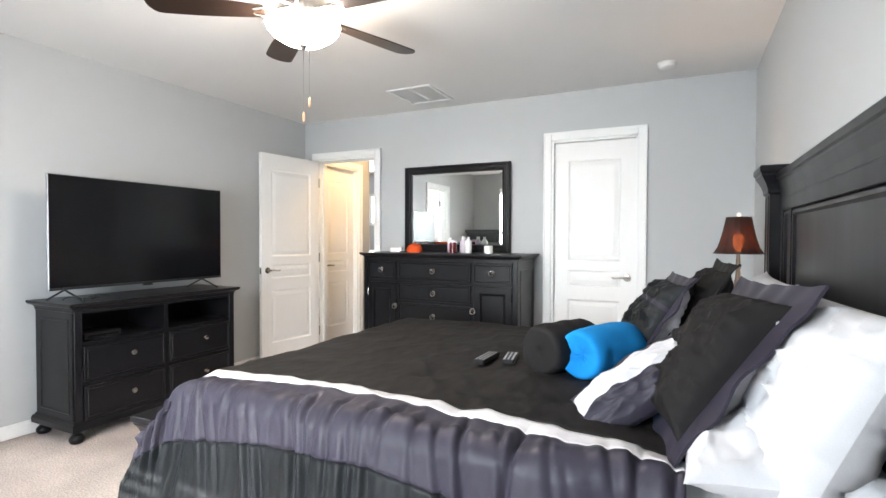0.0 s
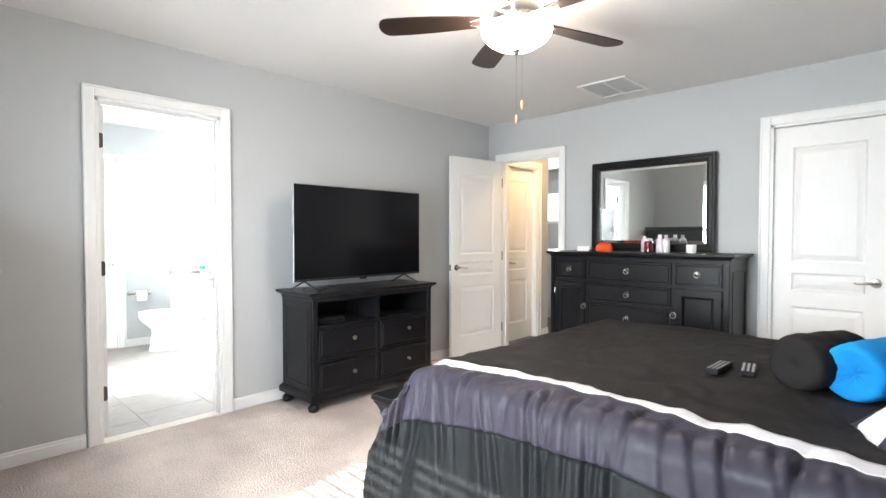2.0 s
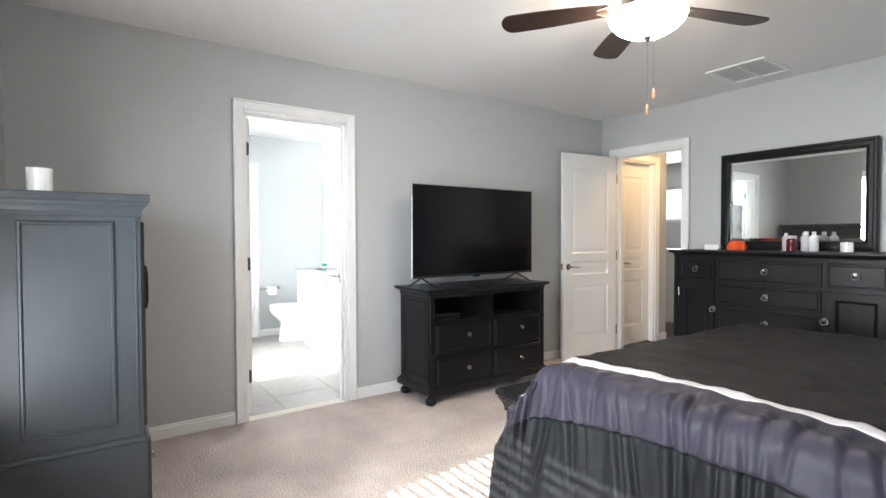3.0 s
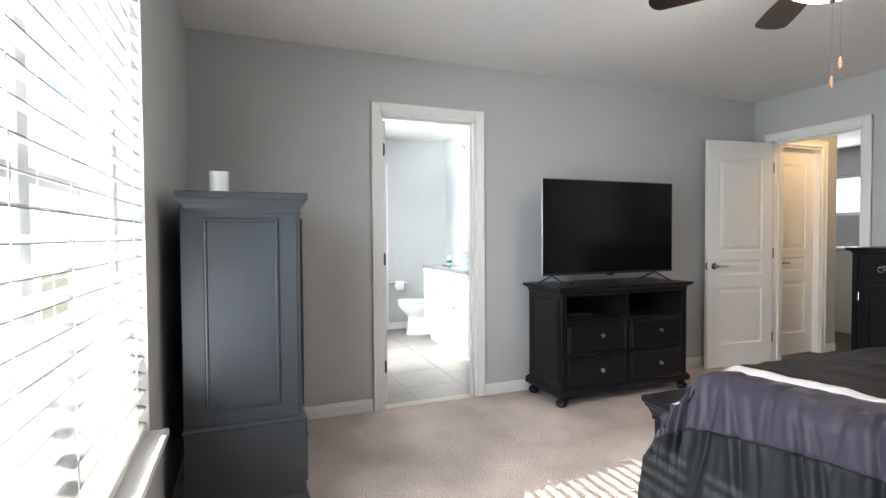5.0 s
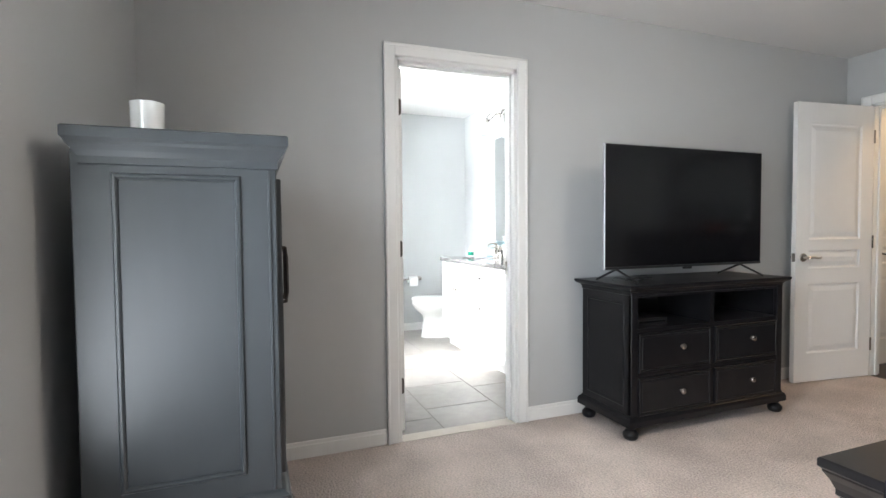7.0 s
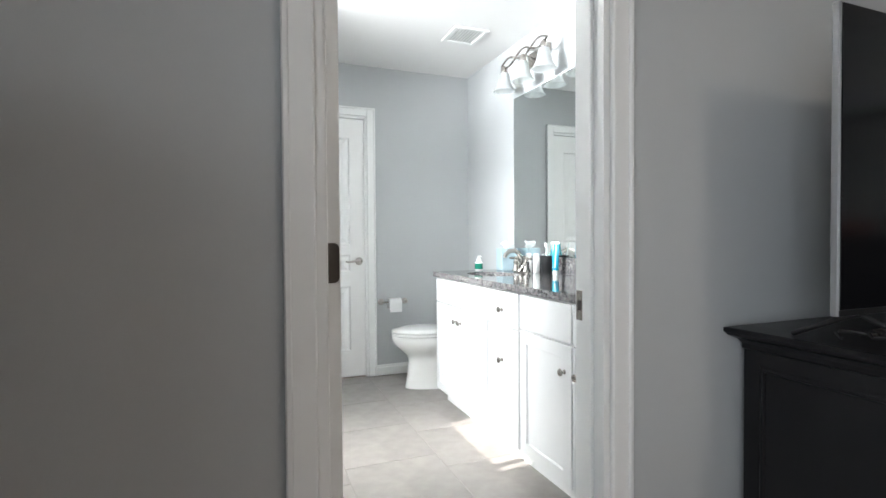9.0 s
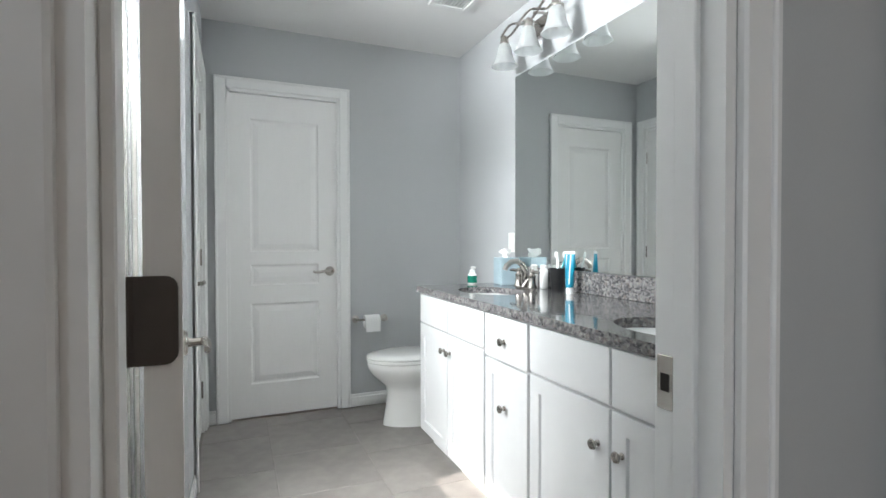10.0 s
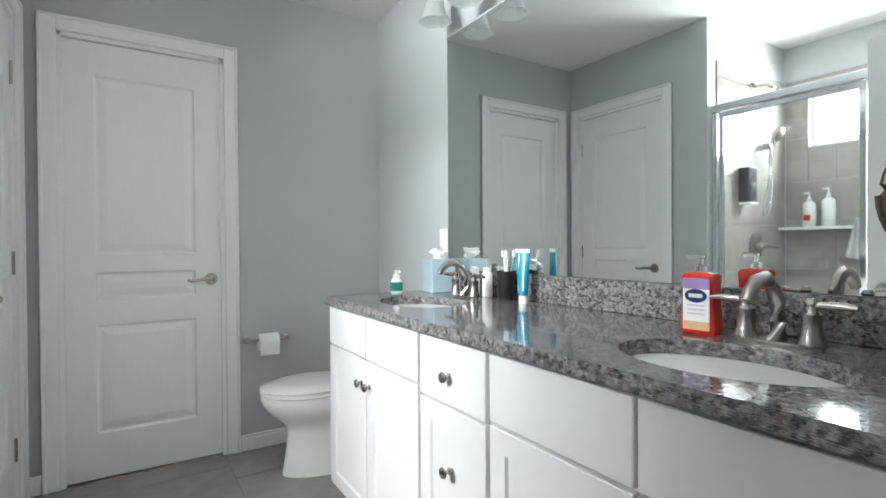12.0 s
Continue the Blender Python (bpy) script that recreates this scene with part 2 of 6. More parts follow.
def wall_y(bm, y0, y1, x0, x1, holes=(), top=H):
    y = y0
    for ya, yb, za, zb in sorted(holes):
        if ya > y:
            box(bm, x0, x1, y, ya, 0, top)
        if za > 0:
            box(bm, x0, x1, ya, yb, 0, za)
        if zb < top:
            box(bm, x0, x1, ya, yb, zb, top)
        y = yb
    if y < y1:
        box(bm, x0, x1, y, y1, 0, top)
    return bm


WIN = (-3.55, -2.10, 0.53, 2.12)          # bedroom window
BDOOR = (0.588, 1.31, 0, 2.045)           # bedroom to bathroom
HDOOR = (-4.785, -4.06, 0, 2.045)         # bedroom to hall
CDOOR = (-2.30, -1.62, 0, 2.045)          # closet
SX1 = -5.19                               # east end of the shower
SWIN = (-6.56, -5.52, 1.73, 2.11)         # shower window
GL = "painted with smooth matte light grey paint"
structure("wall_south", wall_x(bm_new(), XW, XE, YS - 0.16, YS, [WIN]), WALL, f"bedroom window wall {GL}", "wall")
structure("wall_east", wall_y(bm_new(), YS - 0.16, YN + 0.12, XE, XE + 0.12), WALL, f"wall behind the bed {GL}", "wall")
structure("wall_north", wall_x(bm_new(), XW, XE, YN, YN + 0.12, [HDOOR, CDOOR]), WALL, f"wall behind the dresser {GL}", "wall")
structure("wall_west", wall_y(bm_new(), YS - 0.16, YN + 0.12, BX1, XW, [BDOOR]), WALL, f"wall between bedroom and bathroom {GL}", "wall")
structure("ceiling_bedroom", box(bm_new(), BX1, XE + 0.12, YS - 0.16, YN + 0.12, H, H + 0.1), CEIL, "flat white painted bedroom ceiling", "ceiling")
structure("floor_bedroom", box(bm_new(), XW - 0.06, XE, YS, YN, -0.1, 0.0), CARPET, "worn beige cut-pile bedroom carpet", "carpet")

# bathroom shell
structure("wall_bath_west", wall_y(bm_new(), -0.8, BY1 + 0.12, BX0 - 0.12, BX0, [(0.66, 1.345, 0, 2.045)]), WALL, f"far bathroom wall {GL}", "wall")
structure("wall_bath_north", wall_x(bm_new(), BX0, BX1, BY1, BY1 + 0.12), WALL, f"bathroom wall behind the vanity {GL}", "wall")
structure("wall_bath_south", wall_x(bm_new(), BX0, -6.71, BY0 - 0.12, BY0, [(-7.715, -7.0, 0, 2.045)]), WALL, f"bathroom wall with a closed door {GL}", "wall")
structure("wall_shower_west", box(bm_new(), -6.81, -6.71, -0.44, BY0 - 0.12, 0, H), WALL, f"shower side wall {GL}", "wall")
structure("wall_shower_east", box(bm_new(), SX1, BX1, -0.44, BY0, 0, H), WALL, f"short wall closing the shower {GL}", "wall")
structure("wall_shower_south", wall_x(bm_new(), BX0, BX1, -0.60, -0.44, [SWIN]), WALL, f"outer shower wall {GL}", "wall")
structure("ceiling_bathroom", box(bm_new(), BX0 - 0.12, BX1, -0.6, BY1 + 0.12, H, H + 0.1), CEIL, "flat white painted bathroom ceiling", "ceiling")
structure("subfloor_bathroom", box(bm_new(), BX0, XW - 0.06, -0.44, BY1, -0.1, -0.0018), GROUT, "grey grout bed under the bathroom tiles", "floor")

# hall and the room past it
structure("wall_hall_west", wall_y(bm_new(), YN + 0.12, 5.30, -4.98, -4.86, [(4.43, 5.06, 0, 2.045)]), WALL, "warm-lit grey hall wall with a closed door", "wall")
structure("wall_hall_east", box(bm_new(), -3.70, -3.58, YN + 0.12, 8.0, 0, H), WALL, f"hall wall {GL}", "wall")
structure("wall_far_north", wall_x(bm_new(), -8.0, -3.58, 8.0, 8.12, [(-6.75, -6.05, 1.46, 2.06)]), WALL, "far room wall with a small bright window", "wall")
structure("wall_far_west", box(bm_new(), -8.0, -7.9, 5.3, 8.0, 0, H), WALL, f"far room wall {GL}", "wall")
structure("wall_far_south", box(bm_new(), -8.0, -4.98, 5.18, 5.30, 0, H), WALL, f"far room wall {GL}", "wall")
structure("wall_far_half", box(bm_new(), -6.9, -4.98, 6.4, 6.5, 0, 1.0), WALL, "grey half wall in the room past the hall", "wall")
structure("trim_half_wall_cap", box(bm_new(), -6.92, -4.95, 6.37, 6.53, 1.0, 1.035, 0.006), TRIM, "white painted cap on the half wall", "trim")
structure("ceiling_hall", box(bm_new(), -8.0, -3.58, YN + 0.12, 8.12, H, H + 0.1), CEIL, "flat white hall ceiling", "ceiling")
structure("floor_hall", box(bm_new(), -8.0, -3.58, YN, 8.0, -0.1, -0.004), WOODFLOOR, "dark brown wooden hall floor", "floor")
structure("wall_closet", box(bm_new(), -3.58, XE + 0.12, 4.9, 5.0, 0, H), WALL, f"closet back wall {GL}", "wall")
structure("ground", box(bm_new(), -600, 600, -600, 600, -3.4, -3.2), mat("dry_pale_lawn", (0.22, 0.21, 0.15), 0.95, grain=8, amount=0.3, coarse=0.2, coarse_amount=0.3), "grass lawn below the windows", "lawn")


# ---- trim ----
def casing_y(name, ya, yb, top, x, out, w=0.066, t=0.017):
    """Door casing on a wall of constant x; out is +1 or -1, the side it stands on."""
    bm = bm_new()
    for a, b, z0, z1 in ((ya - w, ya, 0, top + w), (yb, yb + w, 0, top + w), (ya, yb, top, top + w)):
        box(bm, min(x, x + out * t), max(x, x + out * t), a, b, z0, z1, 0.004)
        c = 0.35
        if z0 == 0:
            inner = (b - w * c, b) if a < ya else (a, a + w * c)
            outer = (a, a + w * 0.22) if a < ya else (b - w * 0.22, b)
            box(bm, min(x, x + out * (t + 0.006)), max(x, x + out * (t + 0.006)), outer[0], outer[1], 0, z1, 0.003)
        else:
            box(bm, min(x, x + out * (t + 0.006)), max(x, x + out * (t + 0.006)), a - w, b + w, z1 - w * 0.22, z1 + 0.001, 0.003)
    return structure(name, bm, TRIM, "white moulded door casing", "casing")


def casing_x(name, xa, xb, top, y, out, w=0.066, t=0.017):
    bm = bm_new()
    for a, b, z0, z1 in ((xa - w, xa, 0, top + w), (xb, xb + w, 0, top + w), (xa, xb, top, top + w)):
        box(bm, a, b, min(y, y + out * t), max(y, y + out * t), z0, z1, 0.004)
        if z0 == 0:
            outer = (a, a + w * 0.22) if a < xa else (b - w * 0.22, b)
            box(bm, outer[0], outer[1], min(y, y + out * (t + 0.006)), max(y, y + out * (t + 0.006)), 0, z1, 0.003)
        else:
            box(bm, a - w, b + w, min(y, y + out * (t + 0.006)), max(y, y + out * (t + 0.006)), z1 - w * 0.22, z1 + 0.001, 0.003)
    return structure(name, bm, TRIM, "white moulded door casing", "casing")


def jamb_y(name, ya, yb, top, x0, x1, stop):
    bm = bm_new()
    for a, b, z0, z1 in ((ya - 0.001, ya + 0.018, 0, top), (yb - 0.018, yb + 0.001, 0, top), (ya, yb, top - 0.018, top + 0.001)):
        box(bm, x0 - 0.002, x1 + 0.002, a, b, z0, z1)
    for a, b, z0, z1 in ((ya + 0.018, ya + 0.03, 0, top - 0.018), (yb - 0.03, yb - 0.018, 0, top - 0.018), (ya + 0.018, yb - 0.018, top - 0.03, top - 0.018)):
        box(bm, stop, stop + 0.035, a, b, z0, z1, 0.002)
    return structure(name, bm, TRIM, "white door jamb with stop", "jamb")


def jamb_x(name, xa, xb, top, y0, y1, stop):
    bm = bm_new()
    for a, b, z0, z1 in ((xa - 0.001, xa + 0.018, 0, top), (xb - 0.018, xb + 0.001, 0, top), (xa, xb, top - 0.018, top + 0.001)):
        box(bm, a, b, y0 - 0.002, y1 + 0.002, z0, z1)
    for a, b, z0, z1 in ((xa + 0.018, xa + 0.03, 0, top - 0.018), (xb - 0.03, xb - 0.018, 0, top - 0.018), (xa + 0.018, xb - 0.018, top - 0.03, top - 0.018)):
        box(bm, a, b, stop, stop + 0.035, z0, z1, 0.002)
    return structure(name, bm, TRIM, "white door jamb with stop", "jamb")


casing_y("trim_bath_door_bedroom", BDOOR[0], BDOOR[1], BDOOR[3], XW, 1, 0.062)
casing_y("trim_bath_door_bathroom", BDOOR[0], BDOOR[1], BDOOR[3], BX1, -1)
jamb_y("jamb_bath_door", BDOOR[0], BDOOR[1], BDOOR[3], BX1, XW, -5.030)
casing_x("trim_hall_door", HDOOR[0], HDOOR[1], HDOOR[3], YN, -1)
jamb_x("jamb_hall_door", HDOOR[0], HDOOR[1], HDOOR[3], YN, YN + 0.12, YN + 0.05)
casing_x("trim_closet_door", CDOOR[0], CDOOR[1], CDOOR[3], YN, -1)
jamb_x("jamb_closet_door", CDOOR[0], CDOOR[1], CDOOR[3], YN, YN + 0.12, YN + 0.078)
casing_y("trim_linen_door", 0.66, 1.345, 2.045, BX0, 1)
jamb_y("jamb_linen_door", 0.66, 1.345, 2.045, BX0 - 0.12, BX0, BX0 - 0.11)
casing_x("trim_side_door", -7.715, -7.0, 2.045, BY0, 1)
jamb_x("jamb_side_door", -7.715, -7.0, 2.045, BY0 - 0.12, BY0, BY0 - 0.095)
casing_y("trim_hall_inner_door", 4.43, 5.06, 2.045, -4.86, 1)
jamb_y("jamb_hall_inner_door", 4.43, 5.06, 2.045, -4.98, -4.86, -4.97)


def baseboard(name, x0, y0, x1, y1, nx, ny, h=0.085, t=0.013):
    """A run of baseboard from (x0, y0) to (x1, y1) that stands out from its wall along (nx, ny)."""
    bm = bm_new()
    for hh, tt in ((h - 0.018, t), (h, t * 0.6)):
        ax, bx = sorted((x0, x1 + nx * tt if nx else x1))
        ay, by = sorted((y0, y1 + ny * tt if ny else y1))
        box(bm, ax, bx, ay, by, 0, hh, 0.003)
    return structure(name, bm, TRIM, "white painted baseboard", "baseboard")


C = 0.068
baseboard("baseboard_west_a", XW, YS, XW, BDOOR[0] - C, 1, 0)
baseboard("baseboard_west_b", XW, BDOOR[1] + C, XW, YN, 1, 0)
baseboard("baseboard_south", XW + 0.014, YS, XE, YS, 0, 1)
baseboard("baseboard_east", XE, YS + 0.014, XE, YN, -1, 0)
baseboard("baseboard_north_a", HDOOR[1] + C, YN, CDOOR[0] - C, YN, 0, -1)
baseboard("baseboard_north_b", CDOOR[1] + C, YN, XE - 0.014, YN, 0, -1)
baseboard("baseboard_bath_west", BX0, 1.345 + C, BX0, BY1, 1, 0)
baseboard("baseboard_bath_corner", BX0, BY0, BX0, 0.66 - C, 1, 0)
baseboard("baseboard_bath_south", -7.0 + C, BY0, -6.71, BY0, 0, 1)
baseboard("baseboard_hall", -4.86, 5.06 + C, -4.86, 5.30, 1, 0)
structure("trim_threshold", box(bm_new(), -5.035, -4.945, BDOOR[0] + 0.018, BDOOR[1] - 0.018, -0.02, 0.004, 0.002), mat("pale_carpet_edge", (0.55, 0.50, 0.45), 0.8, grain=90), "pale strip between carpet and bathroom tile", "threshold")


# ---- doors ----
def lever(parent, x, z, y, out, toward, name="door_handle", metal=None):
    """A lever handle: rose, neck and a curved lever pointing along toward (+1/-1 in x)."""
    metal = metal or NICKEL
    m = pose(x, y, z, -90 * out, 0, 0)
    h = part(name, lathe(bm_new(), ((0.030, 0.0), (0.031, 0.004), (0.027, 0.009), (0.013, 0.011), (0.010, 0.02), (0.010, 0.048)), 18, m=m), metal, parent, "brushed nickel lever handle", 35)
    pts = [(x + toward * d, y + out * (0.046 + 0.006 * math.sin(d * 26)), z + dz) for d, dz in ((-0.012, 0), (0.01, 0.002), (0.04, 0.003), (0.07, -0.002), (0.095, -0.004), (0.112, 0.002))]
    part("lever", tube(bm_new(), pts, [0.010, 0.0105, 0.009, 0.008, 0.008, 0.006], 10), metal, h, smooth=40)
    return h


def panel_door(name, w, label, at, handle_x=None, toward=-1, hinges=None, h=2.02, th=0.035, hinge_side=1, sides=(1, -1), handle_z=0.915):
    """A three-panel moulded door: its leaf spans x 0..w, y -th/2..th/2."""
    d = thing(name, label, "door", at, kind="structure")
    s = 0.115
    rows = ((0.215, 0.72), (0.835, 0.965), (1.045, 1.875))
    bm, y = bm_new(), th / 2
    xs = (0, s, w - s, w)
    zs = (0.008, *(z for r in rows for z in r), h + 0.004)
    vert = {(i, j, k): bm.verts.new((xs[i], (-y, y)[k], zs[j])) for i in range(4) for j in range(len(zs)) for k in (0, 1)}
    solid = {(i, j) for i in range(3) for j in range(len(zs) - 1) if i != 1 or j % 2 == 0}
    for i, j in solid:
        for k in (0, 1):
            bm.faces.new([vert[p] for p in ((i, j, k), (i + 1, j, k), (i + 1, j + 1, k), (i, j + 1, k))])
        for di, dj, p, q in ((-1, 0, (i, j), (i, j + 1)), (1, 0, (i + 1, j), (i + 1, j + 1)), (0, -1, (i, j), (i + 1, j)), (0, 1, (i, j + 1), (i + 1, j + 1))):
            if (i + di, j + dj) not in solid:
                bm.faces.new((vert[(*p, 0)], vert[(*q, 0)], vert[(*q, 1)], vert[(*p, 1)]))
    part("leaf", bm, DOORW, d)
    for a, b in rows:
        bm = bm_new()
        for o in (-1, 1):
            # sloped moulding down to a sunken groove, then up to a raised field
            loops = []
            for ins, dep in ((0, 0), (0.003, 0.003), (0.010, 0.009), (0.020, 0.009), (0.026, 0.007), (0.05, 0.002)):
                loops.append([bm.verts.new((xx, o * (y - dep), zz)) for xx, zz in ((s + ins, a + ins), (w - s - ins, a + ins), (w - s - ins, b - ins), (s + ins, b - ins))])
            for p, q in zip(loops, loops[1:]):
                for i in range(4):
                    bm.faces.new((p[i], p[(i + 1) % 4], q[(i + 1) % 4], q[i]))
            bm.faces.new(loops[-1])
        part("panel", bm, DOORW, d)
    if handle_x is not None:
        for o in sides:
            lever(d, handle_x, handle_z, o * y, o, toward)
        part("latch_plate", box(bm_new(), (w - 0.001 if toward < 0 else -0.001), (w + 0.001 if toward < 0 else 0.001), -0.012, 0.012, handle_z - 0.03, handle_z + 0.03), NICKEL, d, "metal latch plate")
    for z in hinges or ():
        hx = 0.0 if toward < 0 else w
        hg = part("hinge", box(bm_new(), hx - 0.002, hx + 0.002, -y, y, z - 0.045, z + 0.045), NICKEL, d, "brushed nickel hinge")
        part("hinge_pin", lathe(bm_new(), ((0.006, z - 0.048), (0.006, z + 0.048)), 10, hx, hinge_side * (y + 0.006)), NICKEL, hg)
    return d


HZ = (0.25, 1.02, 1.80)
panel_door("door_bathroom", 0.845, "white three-panel bathroom door standing wide open", pose(-5.082, 0.641, 0, 0, 0, 185.0), 0.785, -1, None, handle_z=0.865)
panel_door("door_hall", 0.715, "white three-panel bedroom door swung open against the wall", pose(-4.775, 4.215, 0, 0, 0, -96.5), 0.65, -1, HZ, hinge_side=1)
panel_door("door_closet", 0.644, "closed white three-panel closet door", pose(-2.282, YN + 0.058, 0), 0.585, -1, HZ, sides=(-1,), hinge_side=1)
panel_door("door_linen", 0.649, "closed white three-panel door beside the toilet", pose(BX0 - 0.036, 0.678, 0, 0, 0, 90), 0.603, -1, None, sides=(-1,))
panel_door("door_side", 0.679, "closed white three-panel door near the shower", pose(-7.018, BY0 - 0.03, 0, 0, 0, 180), 0.06, 1, HZ, sides=(-1,), hinge_side=-1)
panel_door("door_hall_inner", 0.594, "closed white three-panel hall door in warm light", pose(-4.935, 4.448, 0, 0, 0, 90), 0.06, 1, None, sides=(-1,))
# hinge leaf and strike plate on the bathroom door's jamb
HINGE = mat("aged_bronze_hinge", (0.10, 0.085, 0.075), 0.45, 0.7)


def hinge_leaf(ya, yb, zc):
    """A hinge leaf with rounded corners on the open door's edge, its knuckle on the jamb side."""
    bm, r, hh = bm_new(), 0.012, 0.045
    out = []
    for cy, cz, a0 in ((yb - r, zc + hh - r, 0), (ya, zc + hh, None), (ya, zc - hh, None), (yb - r, zc - hh + r, -90)):
        out += [(cy, cz)] if a0 is None else [(cy + r * math.cos(radians(a0 + q * 22.5)), cz + r * math.sin(radians(a0 + q * 22.5))) for q in range(5)]
    lo, hi = ([bm.verts.new((x, p, q)) for p, q in out] for x in (-5.0825, -5.0775))
    for i in range(len(out)):
        j = (i + 1) % len(out)
        bm.faces.new((lo[i], lo[j], hi[j], hi[i]))
    bm.faces.new(lo), bm.faces.new(hi[::-1])
    lathe(bm, ((0.0065, zc - hh), (0.0065, zc + hh)), 12, -5.083, ya)
    return bm


for z in HZ:
    structure("jamb_hinge", hinge_leaf(0.612, 0.655, z + 0.013), HINGE, "dark bronze hinge leaf on the open door's edge", "hinge")
bm = box(bm_new(), -5.066, -5.036, 1.2885, 1.2925, 0.865, 0.945, 0.001)
structure("jamb_strike", bm, NICKEL, "brushed nickel strike plate on the jamb", "strike plate")
# no hole is cut: a thin dark slab paints the shade inside it
structure("jamb_strike_hole", box(bm_new(), -5.058, -5.043, 1.2875, 1.2886, 0.892, 0.918), IRON, "flat dark slab for the shade in the strike plate's latch hole", "strike plate")


# ---- windows ----
def window(name, xa, xb, za, zb, y, label, rail=True):
    w = thing(name, label, "window", kind="structure")
    fr = bm_new()
    for a, b, c, d in ((xa, xa + 0.045, za, zb), (xb - 0.045, xb, za, zb), (xa + 0.045, xb - 0.045, za, za + 0.05), (xa + 0.045, xb - 0.045, zb - 0.045, zb)):
        box(fr, a, b, y - 0.03, y + 0.03, c, d, 0.003)
    part("window_frame", fr, TRIM, w, "white vinyl window frame")
    xm, zm = (xa + xb) / 2, (za + zb) / 2
    if rail:
        box_bm = box(bm_new(), xm - 0.03, xm + 0.03, y - 0.028, y + 0.028, za + 0.05, zb - 0.045, 0.003)
        part("mullion", box_bm, TRIM, w)
        for a, b in ((xa + 0.045, xm - 0.03), (xm + 0.03, xb - 0.045)):
            part("meeting_rail", box(bm_new(), a, b, y - 0.02, y + 0.02, zm - 0.02, zm + 0.02, 0.003), TRIM, w)
            for c, d in ((za + 0.05, zm - 0.02), (zm + 0.02, zb - 0.045)):
                p = part("pane", box(bm_new(), a, b, y - 0.003, y + 0.003, c, d), GLASS, w)
                p.visible_shadow = False
    else:
        p = part("pane", box(bm_new(), xa + 0.045, xb - 0.045, y - 0.003, y + 0.003, za + 0.05, zb - 0.045), GLASS, w)
        p.visible_shadow = False
    return w


window("window_1", *WIN, YS - 0.11, "wide white double-hung bedroom window behind blinds")
window("window_2", *SWIN, -0.53, "small white shower window high in the tile", False)
window("window_3", -6.75, -6.05, 1.46, 2.06, 8.06, "small bright window in the room past the hall", False)
liner = bm_new()
for a, b, c, d in ((WIN[0] - 0.001, WIN[0] + 0.004, WIN[2], WIN[3]), (WIN[1] - 0.004, WIN[1] + 0.001, WIN[2], WIN[3]), (WIN[0], WIN[1], WIN[3] - 0.003, WIN[3] + 0.001)):
    box(liner, a, b, YS - 0.161, YS + 0.001, c, d)
structure("trim_window_reveal", liner, TRIM, "white painted window reveal", "trim")
sill = bm_new()
box(sill, WIN[0] - 0.035, WIN[1] + 0.035, YS - 0.10, YS + 0.055, WIN[2] - 0.025, WIN[2] + 0.004, 0.006, 2)
box(sill, WIN[0] - 0.02, WIN[1] + 0.02, YS, YS + 0.016, WIN[2] - 0.085, WIN[2] - 0.025, 0.003)
structure("window_sill_bedroom", sill, TRIM, "white painted window stool with apron", "window sill")


def blinds():
    b = thing("window_blind", "white two-inch slatted blind lowered and tilted half open", "blind")
    y, pitch, dep = YS - 0.032, 0.056, 0.053
    part("headrail", box(bm_new(), WIN[0] + 0.004, WIN[1] - 0.004, y - 0.03, y + 0.028, WIN[3] - 0.05, WIN[3] - 0.004, 0.003), PLASTIC_W, b)
    v = bm_new()
    prof = ((0.0, 0.0), (0.016, 0.0), (0.016, 0.018), (0.010, 0.028), (0.010, 0.065), (0.018, 0.078), (0.018, 0.085), (0.0, 0.085))
    lo, hi = ([v.verts.new((x, y + 0.040 + a, WIN[3] - 0.085 + c + 0.012)) for a, c in prof] for x in (WIN[0] - 0.03, WIN[1] + 0.03))
    for i in range(len(prof)):
        j = (i + 1) % len(prof)
        v.faces.new((lo[i], lo[j], hi[j], hi[i]))
    v.faces.new(lo), v.faces.new(hi[::-1])
    for x in (WIN[0] - 0.03, WIN[1] + 0.03):
        box(v, x - 0.004, x + 0.004, YS - 0.01, y + 0.050, WIN[3] - 0.073, WIN[3] + 0.012)
    part("valance", v, PLASTIC_W, b, "moulded white valance")
    z, tilt, first = WIN[2] + 0.05, radians(15), None
    c, s = math.cos(tilt), math.sin(tilt)
    while z < WIN[3] - 0.07:
        bm = bm_new()
        prof = [(-dep / 2, -0.0014), (0, 0.0006), (dep / 2, -0.0014), (dep / 2, 0.0014), (0, 0.0034), (-dep / 2, 0.0014)]
        if first is None:
            lo, hi = ([bm.verts.new((x, p * c + q * s, -p * s + q * c)) for p, q in prof] for x in (WIN[0] + 0.006, WIN[1] - 0.006))
            for i in range(6):
                j = (i + 1) % 6
                bm.faces.new((lo[i], lo[j], hi[j], hi[i]))
            bm.faces.new(lo), bm.faces.new(hi[::-1])
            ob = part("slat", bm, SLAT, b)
            first = ob.data
        else:
            bm.free()
            ob = new("slat", first)
            ob.parent = b
        ob.location = (0, y, z)
        z += pitch
    part("bottom_rail", box(bm_new(), WIN[0] + 0.006, WIN[1] - 0.006, y - 0.024, y + 0.024, WIN[2] + 0.006, WIN[2] + 0.026, 0.004), PLASTIC_W, b)
    for x in (-3.40, -3.10, -2.82, -2.54, -2.25):
        for o in (-0.027, 0.027):
            part("ladder_cord", tube(bm_new(), ((x, y + o, WIN[2] + 0.02), (x, y + o, WIN[3] - 0.05)), 0.0014, 5), PLASTIC_W, b)
    return b


blinds()


